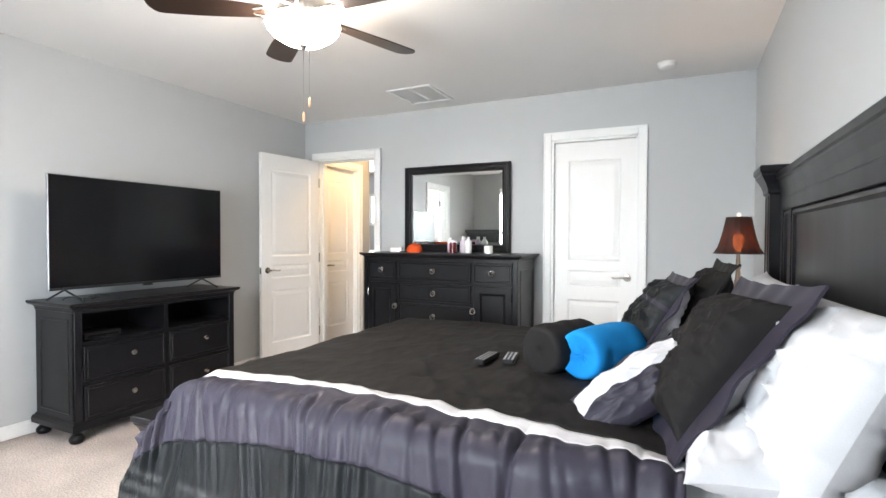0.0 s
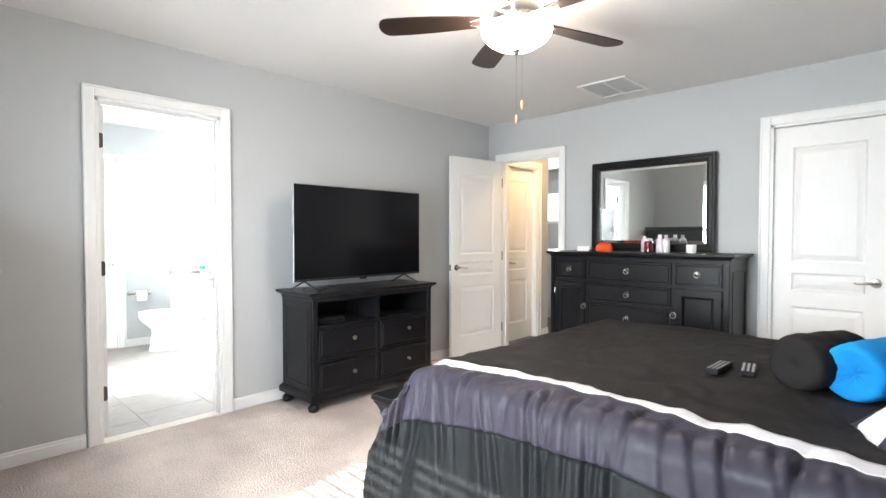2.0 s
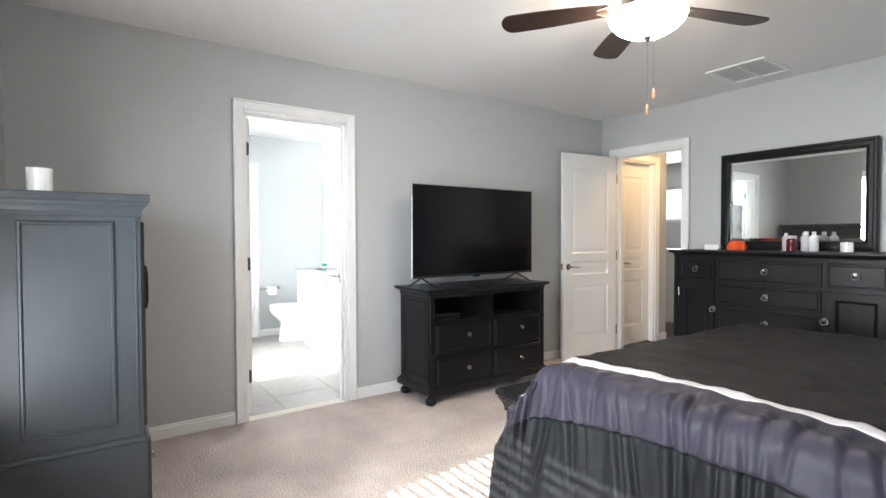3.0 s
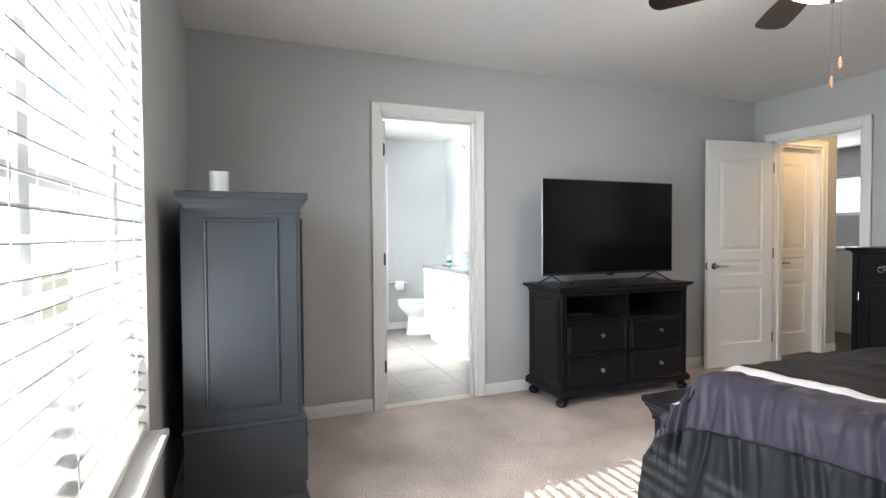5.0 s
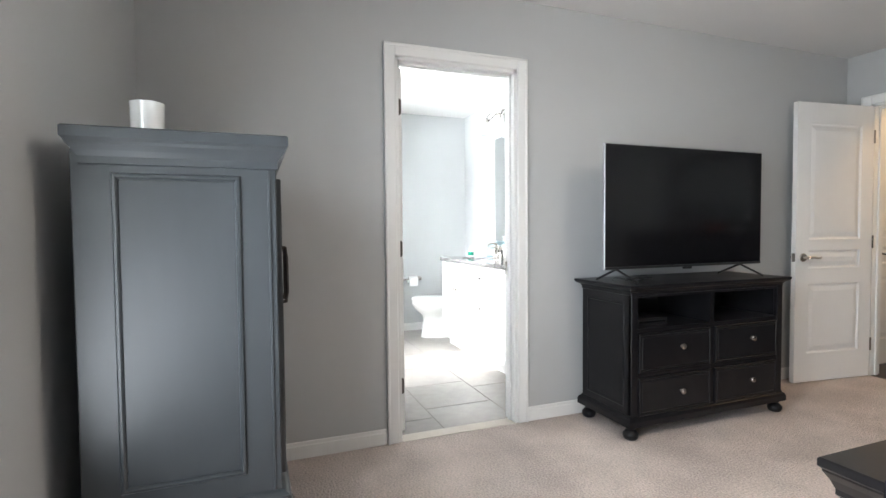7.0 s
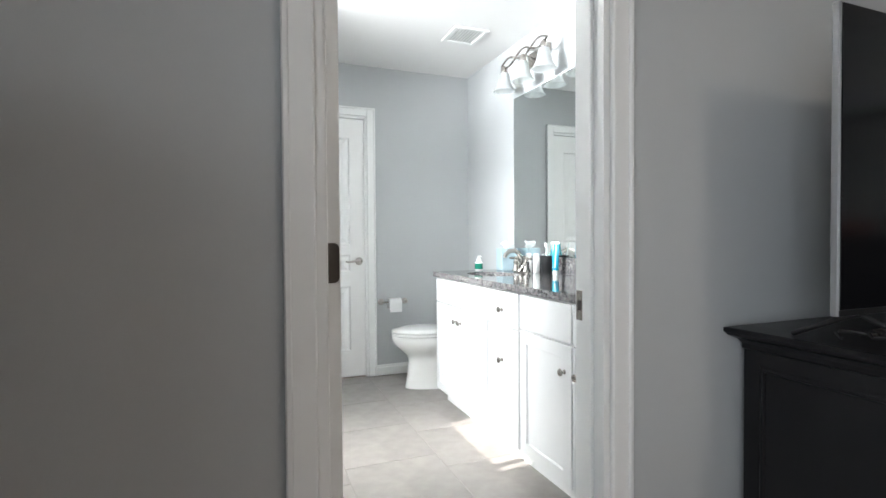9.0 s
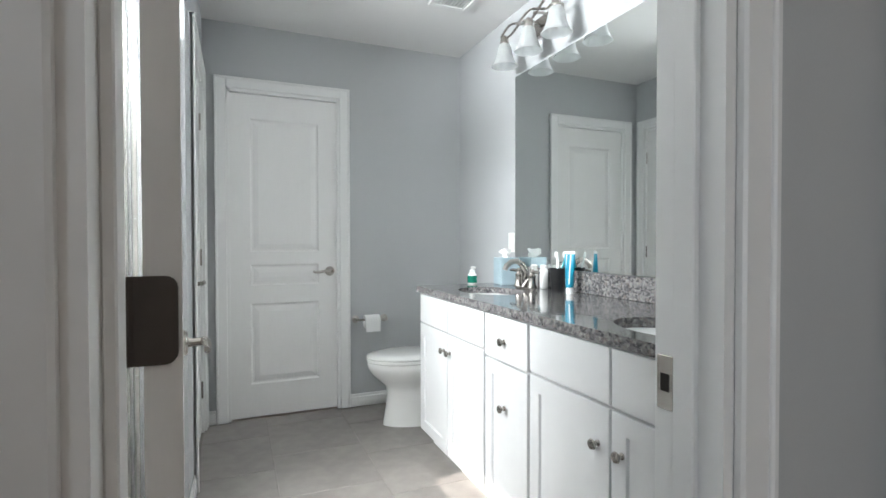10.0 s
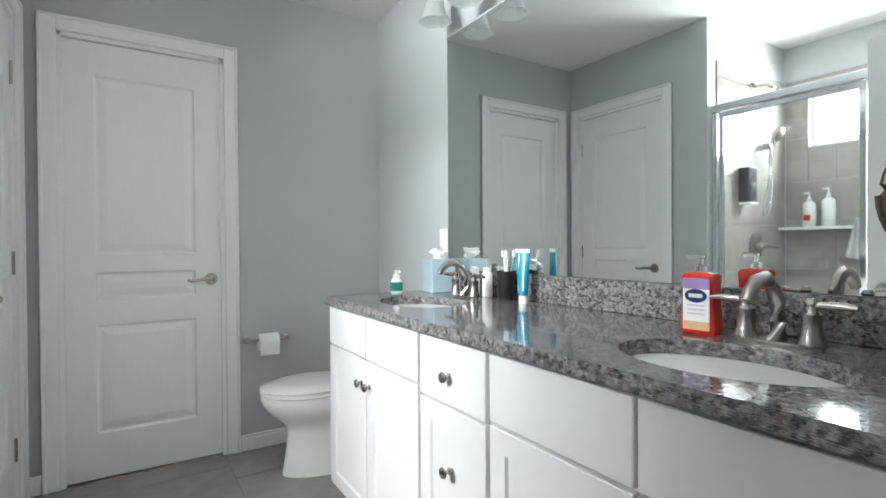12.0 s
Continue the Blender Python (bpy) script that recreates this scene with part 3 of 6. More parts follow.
# ---- bathroom tile ----
def floor_tiles():
    f = thing("floor_bathroom", "large taupe porcelain bathroom floor tiles with grey grout", "floor tile", kind="structure")
    tx, ty, g = 0.457, 0.457, 0.003
    data = {}
    iy = 0
    y = BY0 - 0.03 - 0.08
    while y < BY1:
        x = BX0 - 0.15 - (0.15 if iy % 2 else 0.0)
        while x < XW - 0.06:
            a, b = max(x + g / 2, BX0), min(x + tx - g / 2, XW - 0.062)
            c, d = max(y + g / 2, BY0 - 0.12 if -6.7 < x < SX1 else BY0), min(y + ty - g / 2, BY1)
            if b - a > 0.02 and d - c > 0.02:
                key = (round(b - a, 3), round(d - c, 3))
                if key not in data:
                    w, h = (b - a) / 2, (d - c) / 2
                    data[key] = mesh_of("tile", box(bm_new(), -w, w, -h, h, -0.008, 0.0, 0.0015), FLOORTILE)
                o = new("tile", data[key])
                o.parent, o.location = f, ((a + b) / 2, (c + d) / 2, 0)
            x += tx
        y += ty
        iy += 1
    return f


def wall_tiles(name, label, along, fixed, a0, a1, z0, z1, face, hole=None, tw=0.60, thh=0.30):
    """Running-bond tiles on a wall of the shower. along: 'x' or 'y'; fixed: the wall's face; face: the way it looks."""
    f = thing(name, label, "wall tile", kind="structure")
    data, z, row = {}, z0, 0
    while z < z1 - 0.01:
        zz = min(z + thh, z1)
        a = a0 - (tw / 2 if row % 2 else 0)
        while a < a1:
            spans = [(max(a, a0), min(a + tw, a1), z, zz)]
            if hole:
                out = []
                for p, q, r, s in spans:
                    if q <= hole[0] or p >= hole[1] or s <= hole[2] or r >= hole[3]:
                        out.append((p, q, r, s))
                        continue
                    out += [(p, min(q, hole[0]), r, s), (max(p, hole[1]), q, r, s), (max(p, hole[0]), min(q, hole[1]), r, min(s, hole[2])), (max(p, hole[0]), min(q, hole[1]), max(r, hole[3]), s)]
                spans = out
            for p, q, r, s in spans:
                if q - p > 0.015 and s - r > 0.015:
                    w, h = (q - p) / 2 - 0.0015, (s - r) / 2 - 0.0015
                    key = (round(w, 3), round(h, 3))
                    if key not in data:
                        data[key] = mesh_of("tile", box(bm_new(), -w, w, -0.004, 0.004, -h, h, 0.001), WALLTILE)
                    o = new("tile", data[key])
                    o.parent = f
                    cc = (p + q) / 2
                    o.matrix_basis = pose(cc, fixed + face * 0.004, (r + s) / 2) if along == "x" else pose(fixed + face * 0.004, cc, (r + s) / 2, 0, 0, 90)
            a += tw
        z += thh
        row += 1
    return f


floor_tiles()
wall_tiles("wall_tile_back", "greige tiles round the shower window", "x", -0.44, -6.70, SX1, 0.0, 2.2, 1, SWIN)
wall_tiles("wall_tile_side", "greige tiles on the shower-head wall", "y", -6.71, -0.43, 0.44, 0.0, 2.2, 1)
wall_tiles("wall_tile_east", "greige tiles on the shower's short wall", "y", SX1, -0.43, 0.44, 0.0, 2.2, -1)


# ---- bed ----
def ring_panel(bm, m, x0, x1, z0, z1, depth, steps):
    """A framed field: nested rectangles in the plane y, each step (inset, depth), placed by m. Looks along -y."""
    loops = []
    for ins, dep in steps:
        loops.append([bm.verts.new(m @ Vector((x, dep, z))) for x, z in ((x0 + ins, z0 + ins), (x1 - ins, z0 + ins), (x1 - ins, z1 - ins), (x0 + ins, z1 - ins))])
    for p, q in zip(loops, loops[1:]):
        for i in range(4):
            bm.faces.new((p[i], p[(i + 1) % 4], q[(i + 1) % 4], q[i]))
    bm.faces.new(loops[-1])
    return bm


FIELD = ((0, 0), (0.006, -0.004), (0.014, -0.004), (0.02, 0.006), (0.03, 0.008))      # moulded, sunken field
RAISED = ((0, 0), (0.004, -0.002), (0.010, 0.004), (0.016, 0.004), (0.024, 0.0))


def bed():
    b = thing("bed", "black panelled wooden bed with a low footboard", "bed")
    y0, y1, xf = 0.96, 3.03, -0.925
    # headboard: posts, panel wall, moulded cornice
    for a in (y0, y1 - 0.15):
        p = part("headboard_post", box(bm_new(), xf, -0.845, a, a + 0.15, 0.0, 1.50, 0.004), BLACK, b)
        part("post_field", ring_panel(bm_new(), pose(xf - 0.0005, 0, 0, 0, 0, -90), -(a + 0.125), -(a + 0.025), 0.6, 1.44, 0, ((0, 0), (0.005, -0.003), (0.012, 0.004), (0.02, 0.004))), BLACK, p)
    part("headboard_panel", box(bm_new(), xf + 0.06, -0.843, y0 + 0.15, y1 - 0.15, 0.3, 1.46), BLACK, b)
    ya, yb = y0 + 0.15, y1 - 0.15
    fr = bm_new()
    for a, c in ((ya, ya + 0.05), (ya + 0.19, ya + 0.25), (yb - 0.25, yb - 0.19), (yb - 0.05, yb)):
        box(fr, xf + 0.044, xf + 0.062, a, c, 0.3, 1.40, 0.003)
    box(fr, xf + 0.042, xf + 0.062, ya, yb, 1.36, 1.42, 0.003)
    part("headboard_frame", fr, BLACK, b)
    for a, c in ((ya + 0.05, ya + 0.19), (ya + 0.25, yb - 0.25), (yb - 0.19, yb - 0.05)):
        part("headboard_field", ring_panel(bm_new(), pose(xf + 0.056, 0, 0, 0, 0, -90), -c, -a, 0.4, 1.36, 0, ((0, 0), (0.008, -0.008), (0.02, -0.008), (0.03, 0.003), (0.04, 0.003))), BLACK, b)
    co = bm_new()
    skirted(co, xf + 0.05, -0.845, ya, yb, ((0, 1.40), (0.005, 1.405), (0.005, 1.425), (0.010, 1.455), (0.022, 1.49), (0.024, 1.495), (0.024, 1.505), (0.030, 1.512), (0.030, 1.535), (0.027, 1.54)))
    for a in (y0, y1 - 0.15):
        skirted(co, xf, -0.845, a, a + 0.15, ((0, 1.44), (0.010, 1.45), (0.010, 1.465), (0.018, 1.49), (0.036, 1.525), (0.04, 1.53), (0.04, 1.54), (0.048, 1.55), (0.048, 1.572), (0.042, 1.578)))
    for v in co.verts:
        v.co.x = min(v.co.x, XE - 0.004)
    part("headboard_cornice", co, BLACK, b, "stepped black cornice")
    # footboard: moulded cap over a panelled rail on two posts
    part("footboard_panel", box(bm_new(), -3.255, -3.195, 1.42, 2.90, 0.14, 0.44), BLACK, b)
    part("footboard_field", ring_panel(bm_new(), pose(-3.257, 0, 0, 0, 0, -90), -2.86, -1.46, 0.17, 0.41, 0, FIELD), BLACK, b)
    for a in (1.355, 2.865):
        part("footboard_post", box(bm_new(), -3.275, -3.175, a, a + 0.10, 0.0, 0.45, 0.004), BLACK, b)
    part("footboard_cap", skirted(bm_new(), -3.275, -3.15, 1.355, 2.965, ((0, 0.40), (0.006, 0.405), (0.006, 0.42), (0.016, 0.445), (0.028, 0.465), (0.028, 0.47), (0.036, 0.478), (0.036, 0.498), (0.032, 0.502))), BLACK, b, "moulded black footboard cap")
    for a in (1.345, 2.925):
        part("side_rail", box(bm_new(), -3.18, -0.92, a, a + 0.03, 0.16, 0.36, 0.003), BLACK, b)
    return b


def crinkle(p, s=1.0):
    return noise.noise(p * s)


def mattress():
    m = thing("mattress", "thick mattress in a white cotton fitted sheet", "mattress")
    bm = bm_new()
    box(bm, -2.98, -0.94, 1.385, 2.915, 0.36, 0.635, 0.06, 4)
    bmesh.ops.subdivide_edges(bm, edges=[e for e in bm.edges if e.calc_length() > 0.5], cuts=18, use_grid_fill=True)
    for v in bm.verts:
        v.co.z += 0.010 * crinkle(v.co, 6) * (v.co.z > 0.6)
        v.co.y += 0.010 * crinkle(v.co * Vector((1, 0, 0.3)), 14) * (v.co.z < 0.62)
    part("sheet_cover", bm, COTTON_W, m, smooth=60)
    part("box_spring", box(bm_new(), -2.97, -0.94, 1.39, 2.91, 0.17, 0.36, 0.015, 2), COTTON_W, m)
    return m


def comforter():
    c = thing("comforter", "black comforter with a pale stripe and purple-grey border", "comforter")
    LA, LB, r, top = 1.61, 1.60, 0.085, 0.692

    def over(d, flare):
        if d <= 0:
            return 0.0, 0.0
        if d < r * math.pi / 2:
            return r * math.sin(d / r), r * (1 - math.cos(d / r))
        e = d - r * math.pi / 2
        return r + e * flare, r + e * (1 - flare * flare / 2)

    rnd = random.Random(5)
    creases, at = [], -0.03
    while at < LA + 0.3:                                                         # sewn-in puckers running down from the stripe
        b0 = rnd.choice((-0.10, -0.03, 0.02, 0.10))
        creases.append((at, rnd.uniform(-0.25, 0.12), b0, b0 + rnd.uniform(0.12, 0.50), rnd.uniform(0.006, 0.019)))
        at += rnd.uniform(0.03, 0.085)

    def shift(a):
        """The comforter lies a little askew: its stripe wanders along the bed."""
        return -0.02 + 0.11 * max(0.0, (0.85 - a) / 0.85) ** 1.2 + 0.09 * max(0.0, (a - 0.85) / 0.85) ** 1.5

    def place(a, b):
        w = 0.022 * crinkle(Vector((a * 2.2, b * 2.2, 3.1)))                     # the edge wanders a little
        da, db, dc = a - LA, b + w, -b - LB
        oa, ua = over(da, 0.47)
        ob_, ub = over(db, 0.16 + 0.05 * crinkle(Vector((a * 3, 0, 7))))
        oc, uc = over(dc, 0.10)
        lo, hi = sorted((ua, max(ub, uc)))
        down = hi + 0.10 * lo
        ob_ += 0.25 * min(lo, 0.18) * (ub > 0)
        p = Vector((-1.33 - min(a, LA) - oa, 1.37 - min(max(b, -LB), 0.0) - ob_ + oc, top - down))
        # folds: hanging pleats on the sides, quilted puffs and creases on top
        hang = min(1.0, max(ub, 0) / 0.18)
        fold = crinkle(Vector((a * 4.5 + 0.6 * b, b * 1.3, 0))) + 0.5 * crinkle(Vector((a * 12 + 1.4 * b, b * 1.8, 5)))
        fine = crinkle(Vector((a * 40, b * 5, 6)))
        slope = max(0.0, min(1.0, (b + 0.10) / 0.12))
        tuck = 0.0
        for ca, lean, b0, b1, deep in creases:
            if b0 - 0.12 < b < b1 + 0.12:
                q = a - ca - lean * (b - b0)
                if abs(q) < 0.12:
                    run = min(1.0, max(0.0, (b - b0 + 0.06) / 0.10)) * min(1.0, max(0.0, (b1 + 0.06 - b) / 0.10))
                    tuck += run * deep * (math.exp(-(q / 0.009) ** 2) - 0.75 * math.exp(-((q - 0.026) / 0.017) ** 2))
        p.y += hang * (0.022 * fold + 0.0035 * fine) + (1 - hang) * 0.004 * fold + hang * tuck * 0.9
        p.z += slope * (1 - hang) * (0.010 * fold + 0.002 * fine - tuck)
        p.x += hang * 0.008 * crinkle(Vector((a * 8, b * 5, 9)))
        fh = min(1.0, max(ua, 0) / 0.18)
        p.x += fh * 0.02 * crinkle(Vector((b * 9, a * 2, 4)))
        flat = 1 - max(hang, fh)
        d = Vector((a, b, 0))
        ridge = 1 - abs(crinkle(Vector((a * 3.1 + b * 1.4, b * 4.2 - a, 2.0))))
        p.z += flat * (0.010 * crinkle(d, 2.4) + 0.006 * ridge ** 6 + 0.006 * crinkle(d, 8) + 0.0025 * crinkle(d, 26))
        p.z += 0.010 * (1 - hang) * math.exp(-((b + 0.10) / 0.07) ** 2) * (0.6 + crinkle(Vector((a * 11, 0, 1))))
        p.z += -0.012 * math.exp(-((b + 0.02) / 0.05) ** 2) * (0.5 + 0.5 * crinkle(Vector((a * 16, 3, 1))))
        # a pulled tuck near the middle of the bed
        for ta, tb, deep in ((0.86, -0.42, 0.020), (0.62, -0.30, 0.012), (0.30, -0.36, 0.014)):
            q = Vector((a - ta, b - tb))
            p.z -= flat * deep * math.exp(-(q.length / 0.045) ** 2)
            p.z += flat * deep * 0.55 * math.exp(-((q.x * 0.8 + q.y * 0.6) / 0.02) ** 2 - (q.length / 0.22) ** 2)
        if p.y > 1.31 and p.x < -3.09:
            p.z = max(p.z, 0.512)
        return p

    bands = (("top_panel", -LB - 0.42, -0.135, 88, CLOTH_BLACK, "black woven centre panel"), ("pale_stripe", -0.135, -0.075, 5, CLOTH_STRIPE, "pale satin stripe"),
             ("purple_band", -0.075, 0.205, 26, CLOTH_PURPLE, "purple-grey satin band"), ("dark_band", 0.205, 0.66, 30, CLOTH_DARK, "dark charcoal satin band"))
    na = 330
    A0, A1 = -0.05, LA + 0.42
    for name, b0, b1, nb, material, label in bands:
        bm = bm_new()
        grid = [[bm.verts.new(place(A0 + (A1 - A0) * i / na, b0 + (b1 - b0) * j / nb + shift(A0 + (A1 - A0) * i / na))) for i in range(na + 1)] for j in range(nb + 1)]
        for j in range(nb):
            for i in range(na):
                bm.faces.new((grid[j][i], grid[j][i + 1], grid[j + 1][i + 1], grid[j + 1][i]))
        ob = part(name, bm, material, c, label, smooth=80)
        so = ob.modifiers.new("thickness", "SOLIDIFY")
        so.thickness, so.offset = 0.018, -1
    return c


def cushion(name, label, w, h, t, m, front, back, flange=None, band=None, category="pillow", sag=0.0, seed=0.0, power=2.6, wrinkle=0.006):
    """A stuffed pillow: x across, z up, y through it; y < 0 is its front."""
    c = thing(name, label, category, m)
    n = 64

    def surf(u, v, side):
        e = (max(0.0, 1 - abs(u) ** power)) ** 0.55 * (max(0.0, 1 - abs(v) ** power)) ** 0.55
        pinch = 1 - 0.07 * (abs(u) * abs(v)) ** 0 * (1 - abs(v) ** 4) * abs(u) ** 6
        pin2 = 1 - 0.07 * (1 - abs(u) ** 4) * abs(v) ** 6
        k = Vector((u * 2 + seed, v * 2, side * 3))
        y = side * (t / 2) * e * (1 + 0.18 * crinkle(k, 1.3)) + 0.016 * e * crinkle(k, 2.2) + 0.010 * e * (1 - abs(crinkle(k * Vector((1, 1.8, 1)), 1.3))) ** 5 + 0.003 * e * crinkle(k * Vector((1, 1.6, 1)), 2.2) + wrinkle * e ** 0.5 * ((1 - abs(crinkle(k * Vector((1.5, 0.7, 1)) + Vector((0.3 * crinkle(k, 2), 0, 4)), 1.6))) ** 8 - 0.3)
        z = v * h / 2 * pin2 - sag * (1 - v) * 0.15 * e
        return Vector((u * w / 2 * pinch, y, z))
    for nm, side, material in (("front", 1, front), ("back", -1, back)):
        cuts = [(-1.0, 1.0, material)] if not (band and side > 0) else [(-1.0, band[0], material), (band[0], band[1], band[2]), (band[1], 1.0, material)]
        for q, (v0, v1, mm) in enumerate(cuts):
            bm = bm_new()
            k = max(4, int(n * (v1 - v0) / 2))
            g = [[bm.verts.new(surf(-1 + 2 * i / n, v0 + (v1 - v0) * j / k, side)) for i in range(n + 1)] for j in range(k + 1)]
            for j in range(k):
                for i in range(n):
                    bm.faces.new((g[j][i], g[j][i + 1], g[j + 1][i + 1], g[j + 1][i]))
            part(nm if mm is material else "stripe", bm, mm, c, "" if mm is material else ("pale satin stripe" if mm is CLOTH_STRIPE else "purple-grey stripe"), smooth=80)
    if flange:
        fw, fm = flange
        bm = bm_new()
        per = []
        for i in range(96):
            s = 4 * i / 96
            k, f = int(s), 2 * (s - int(s)) - 1
            per.append(((f, -1), (1, f), (-f, 1), (-1, -f))[k])
        inner = [surf(u * 0.985, v * 0.985, 0) for u, v in per]
        rings = []
        for dy, q in ((-0.004, 0.0), (-0.004, 0.5), (-0.004, 1.0), (0.004, 1.0), (0.004, 0.5), (0.004, 0.0)):
            ring = []
            for i, ((u, v), p) in enumerate(zip(per, inner)):
                o = Vector((u if abs(u) > 0.985 else u * 0.92, 0, v if abs(v) > 0.985 else v * 0.92))
                wv = 0.018 * q * crinkle(Vector((i * 0.22 + seed, q, 2)))
                ring.append(bm.verts.new((p.x + o.x * fw * q, dy + wv, p.z + o.z * fw * q)))
            rings.append(ring)
        for a, b in zip(rings, rings[1:] + rings[:1]):
            for i in range(96):
                j = (i + 1) % 96
                bm.faces.new((a[i], a[j], b[j], b[i]))
        part("flange", bm, fm, c, "wide flat flange", smooth=60)
    return c


def basis(center, long_axis, up_axis):
    """The pose of a pillow: its middle, its long way and its upward way."""
    x = Vector(long_axis).normalized()
    z = Vector(up_axis)
    z = (z - z.dot(x) * x).normalized()
    y = z.cross(x)
    return Matrix.Translation(center) @ Matrix((x, y, z)).transposed().to_4x4()


bed()
mattress()
comforter()
WP = "plump white cotton bed pillow against the headboard"
cushion("bed_pillow", WP, 0.74, 0.52, 0.25, basis((-1.025, 1.60, 0.845), (-0.10, 1, 0.0), (0.36, 0.05, 0.8)), COTTON_W, COTTON_W, seed=1, power=2.4, wrinkle=0.026)
cushion("bed_pillow", WP, 0.72, 0.50, 0.22, basis((-1.04, 2.42, 0.85), (0, 1, 0), (0.35, 0, 0.85)), COTTON_W, COTTON_W, seed=5, power=2.4, wrinkle=0.012)
cushion("bed_pillow", "white cotton bed pillow lying flat by the bed's edge", 0.74, 0.40, 0.19, basis((-1.10, 1.62, 0.715), (-0.04, 1, 0.0), (1, 0.04, 0.06)), COTTON_W, COTTON_W, seed=8, power=2.4, wrinkle=0.022)
SH = "black pillow sham with a purple-grey flange leaning on white pillows"
cushion("sham_pillow", SH, 0.38, 0.44, 0.20, basis((-1.215, 1.65, 0.885), (-0.23, 0.97, -0.04), (0.59, 0.05, 0.80)), CLOTH_BLACK, CLOTH_GREY, (0.068, CLOTH_PURPLE), seed=2, power=3.5, wrinkle=0.010)
cushion("sham_pillow", "charcoal pillow sham with a flange on the bed's far side", 0.36, 0.38, 0.15, basis((-1.41, 2.38, 0.885), (-0.22, 0.97, 0.0), (0.50, 0.05, 0.80)), CLOTH_DARK, CLOTH_GREY, (0.045, CLOTH_PURPLE), (0.30, 0.40, CLOTH_PURPLE), seed=4, power=3.5, wrinkle=0.008)
cushion("sham_pillow", "black pillow sham standing behind the others", 0.36, 0.38, 0.14, basis((-1.235, 2.50, 0.935), (-0.10, 0.99, 0.0), (0.50, 0.0, 0.85)), CLOTH_BLACK, CLOTH_BLACK, (0.045, CLOTH_BLACK), seed=6, power=3.5, wrinkle=0.008)
cushion("throw_pillow", "small purple-grey throw pillow with a white satin middle", 0.40, 0.205, 0.125, basis((-1.415, 1.64, 0.782), (0.785, 0.127, 0.607), (0.44, -0.745, -0.41)), CLOTH_PURPLE, CLOTH_PURPLE, None, (-0.70, 0.15, CLOTH_STRIPE), seed=9, power=2.2, wrinkle=0.0015)


def rolled_throw(label, near, axis, length, r, material, seed, gather):
    """A rolled, stuffed fleece throw with domed ends; gather: how deeply the near end is drawn in and creased."""
    ax = Vector(axis).normalized()
    side = ax.cross(Vector((0, 0, 1))).normalized()
    up = side.cross(ax)
    c = thing("rolled_throw", label, "blanket")
    bm = bm_new()
    n = 56
    run = [(0.02, gather * 0.045)] + [(f, gather * 0.045 * (1 - f) ** 1.5 - 0.012 * (1 - (f - 0.6) ** 2)) for f in (0.15, 0.3, 0.45, 0.6, 0.75, 0.87)] + [(0.95, 0.004), (0.99, 0.02), (1.0, 0.045)]
    run += [(1.0 + 0.015 * math.sin(k * 0.9 + seed), 0.045 + (length - 0.09) * k / 14) for k in range(1, 15)] + [(0.96, length - 0.02), (0.85, length - 0.006), (0.6, length + 0.004), (0.05, length + 0.008)]
    rows = []
    for f, d in run:
        ring = []
        for k in range(n):
            a = 2 * math.pi * k / n
            w = Vector((math.cos(a) * 1.5 + seed, math.sin(a) * 1.5, d * 7))
            rr = r * f * (1 + 0.045 * crinkle(w) + 0.018 * crinkle(w, 3))
            dd = d + (gather * 0.022 * (1 - abs(crinkle(Vector((math.cos(a) * 2.6, math.sin(a) * 2.6, seed + f))))) ** 3 * (1 - f) ** 0.5 if f < 0.97 and d < 0.05 else 0)
            ring.append(bm.verts.new(Vector(near) + ax * dd + side * (rr * math.cos(a)) + up * (rr * (0.93 if math.sin(a) < -0.6 else 1.0) * math.sin(a))))
        rows.append(ring)
    for a, b in zip(rows, rows[1:]):
        for k in range(n):
            bm.faces.new((a[k], a[(k + 1) % n], b[(k + 1) % n], b[k]))
    bm.faces.new(rows[0][::-1]), bm.faces.new(rows[-1])
    part("roll", bm, material, c, smooth=75)
    return c


rolled_throw("rolled black fleece throw lying on the comforter", (-1.79, 1.99, 0.785), (0.42, 0.90, 0), 0.30, 0.103, CLOTH_BLACK, 1.0, 0.0)
rolled_throw("rolled bright blue fleece throw lying on the comforter", (-1.640, 1.97, 0.785), (0.46, 0.89, 0.02), 0.32, 0.10, CLOTH_BLUE, 4.0, 0.45)


def remote(label, x, y, turn, length, w):
    c = thing("remote_control", label, "remote control", pose(x, y, 0.699, 0, 0, turn))
    part("body", box(bm_new(), -w / 2, w / 2, -length / 2, length / 2, 0, 0.02, 0.005, 2), mat("matt_black_plastic", (0.010, 0.010, 0.011), 0.55, spec=0.2), c)
    grey = mat("grey_rubber_keys", (0.20, 0.20, 0.21), 0.6)
    for i in range(3):
        for j in range(8):
            x0, y0 = -w / 2 + w * (i + 0.22) / 3, -length / 2 + 0.014 + (length - 0.03) * j / 8
            part("button", box(bm_new(), x0, x0 + w / 3 * 0.56, y0, y0 + 0.009, 0.0195, 0.0225, 0.001), grey, c)
    return c


remote("black television remote control lying on the comforter", -2.055, 2.09, -2, 0.19, 0.046)
remote("black remote control with grey keys lying on the comforter", -1.962, 2.13, 10, 0.17, 0.05)


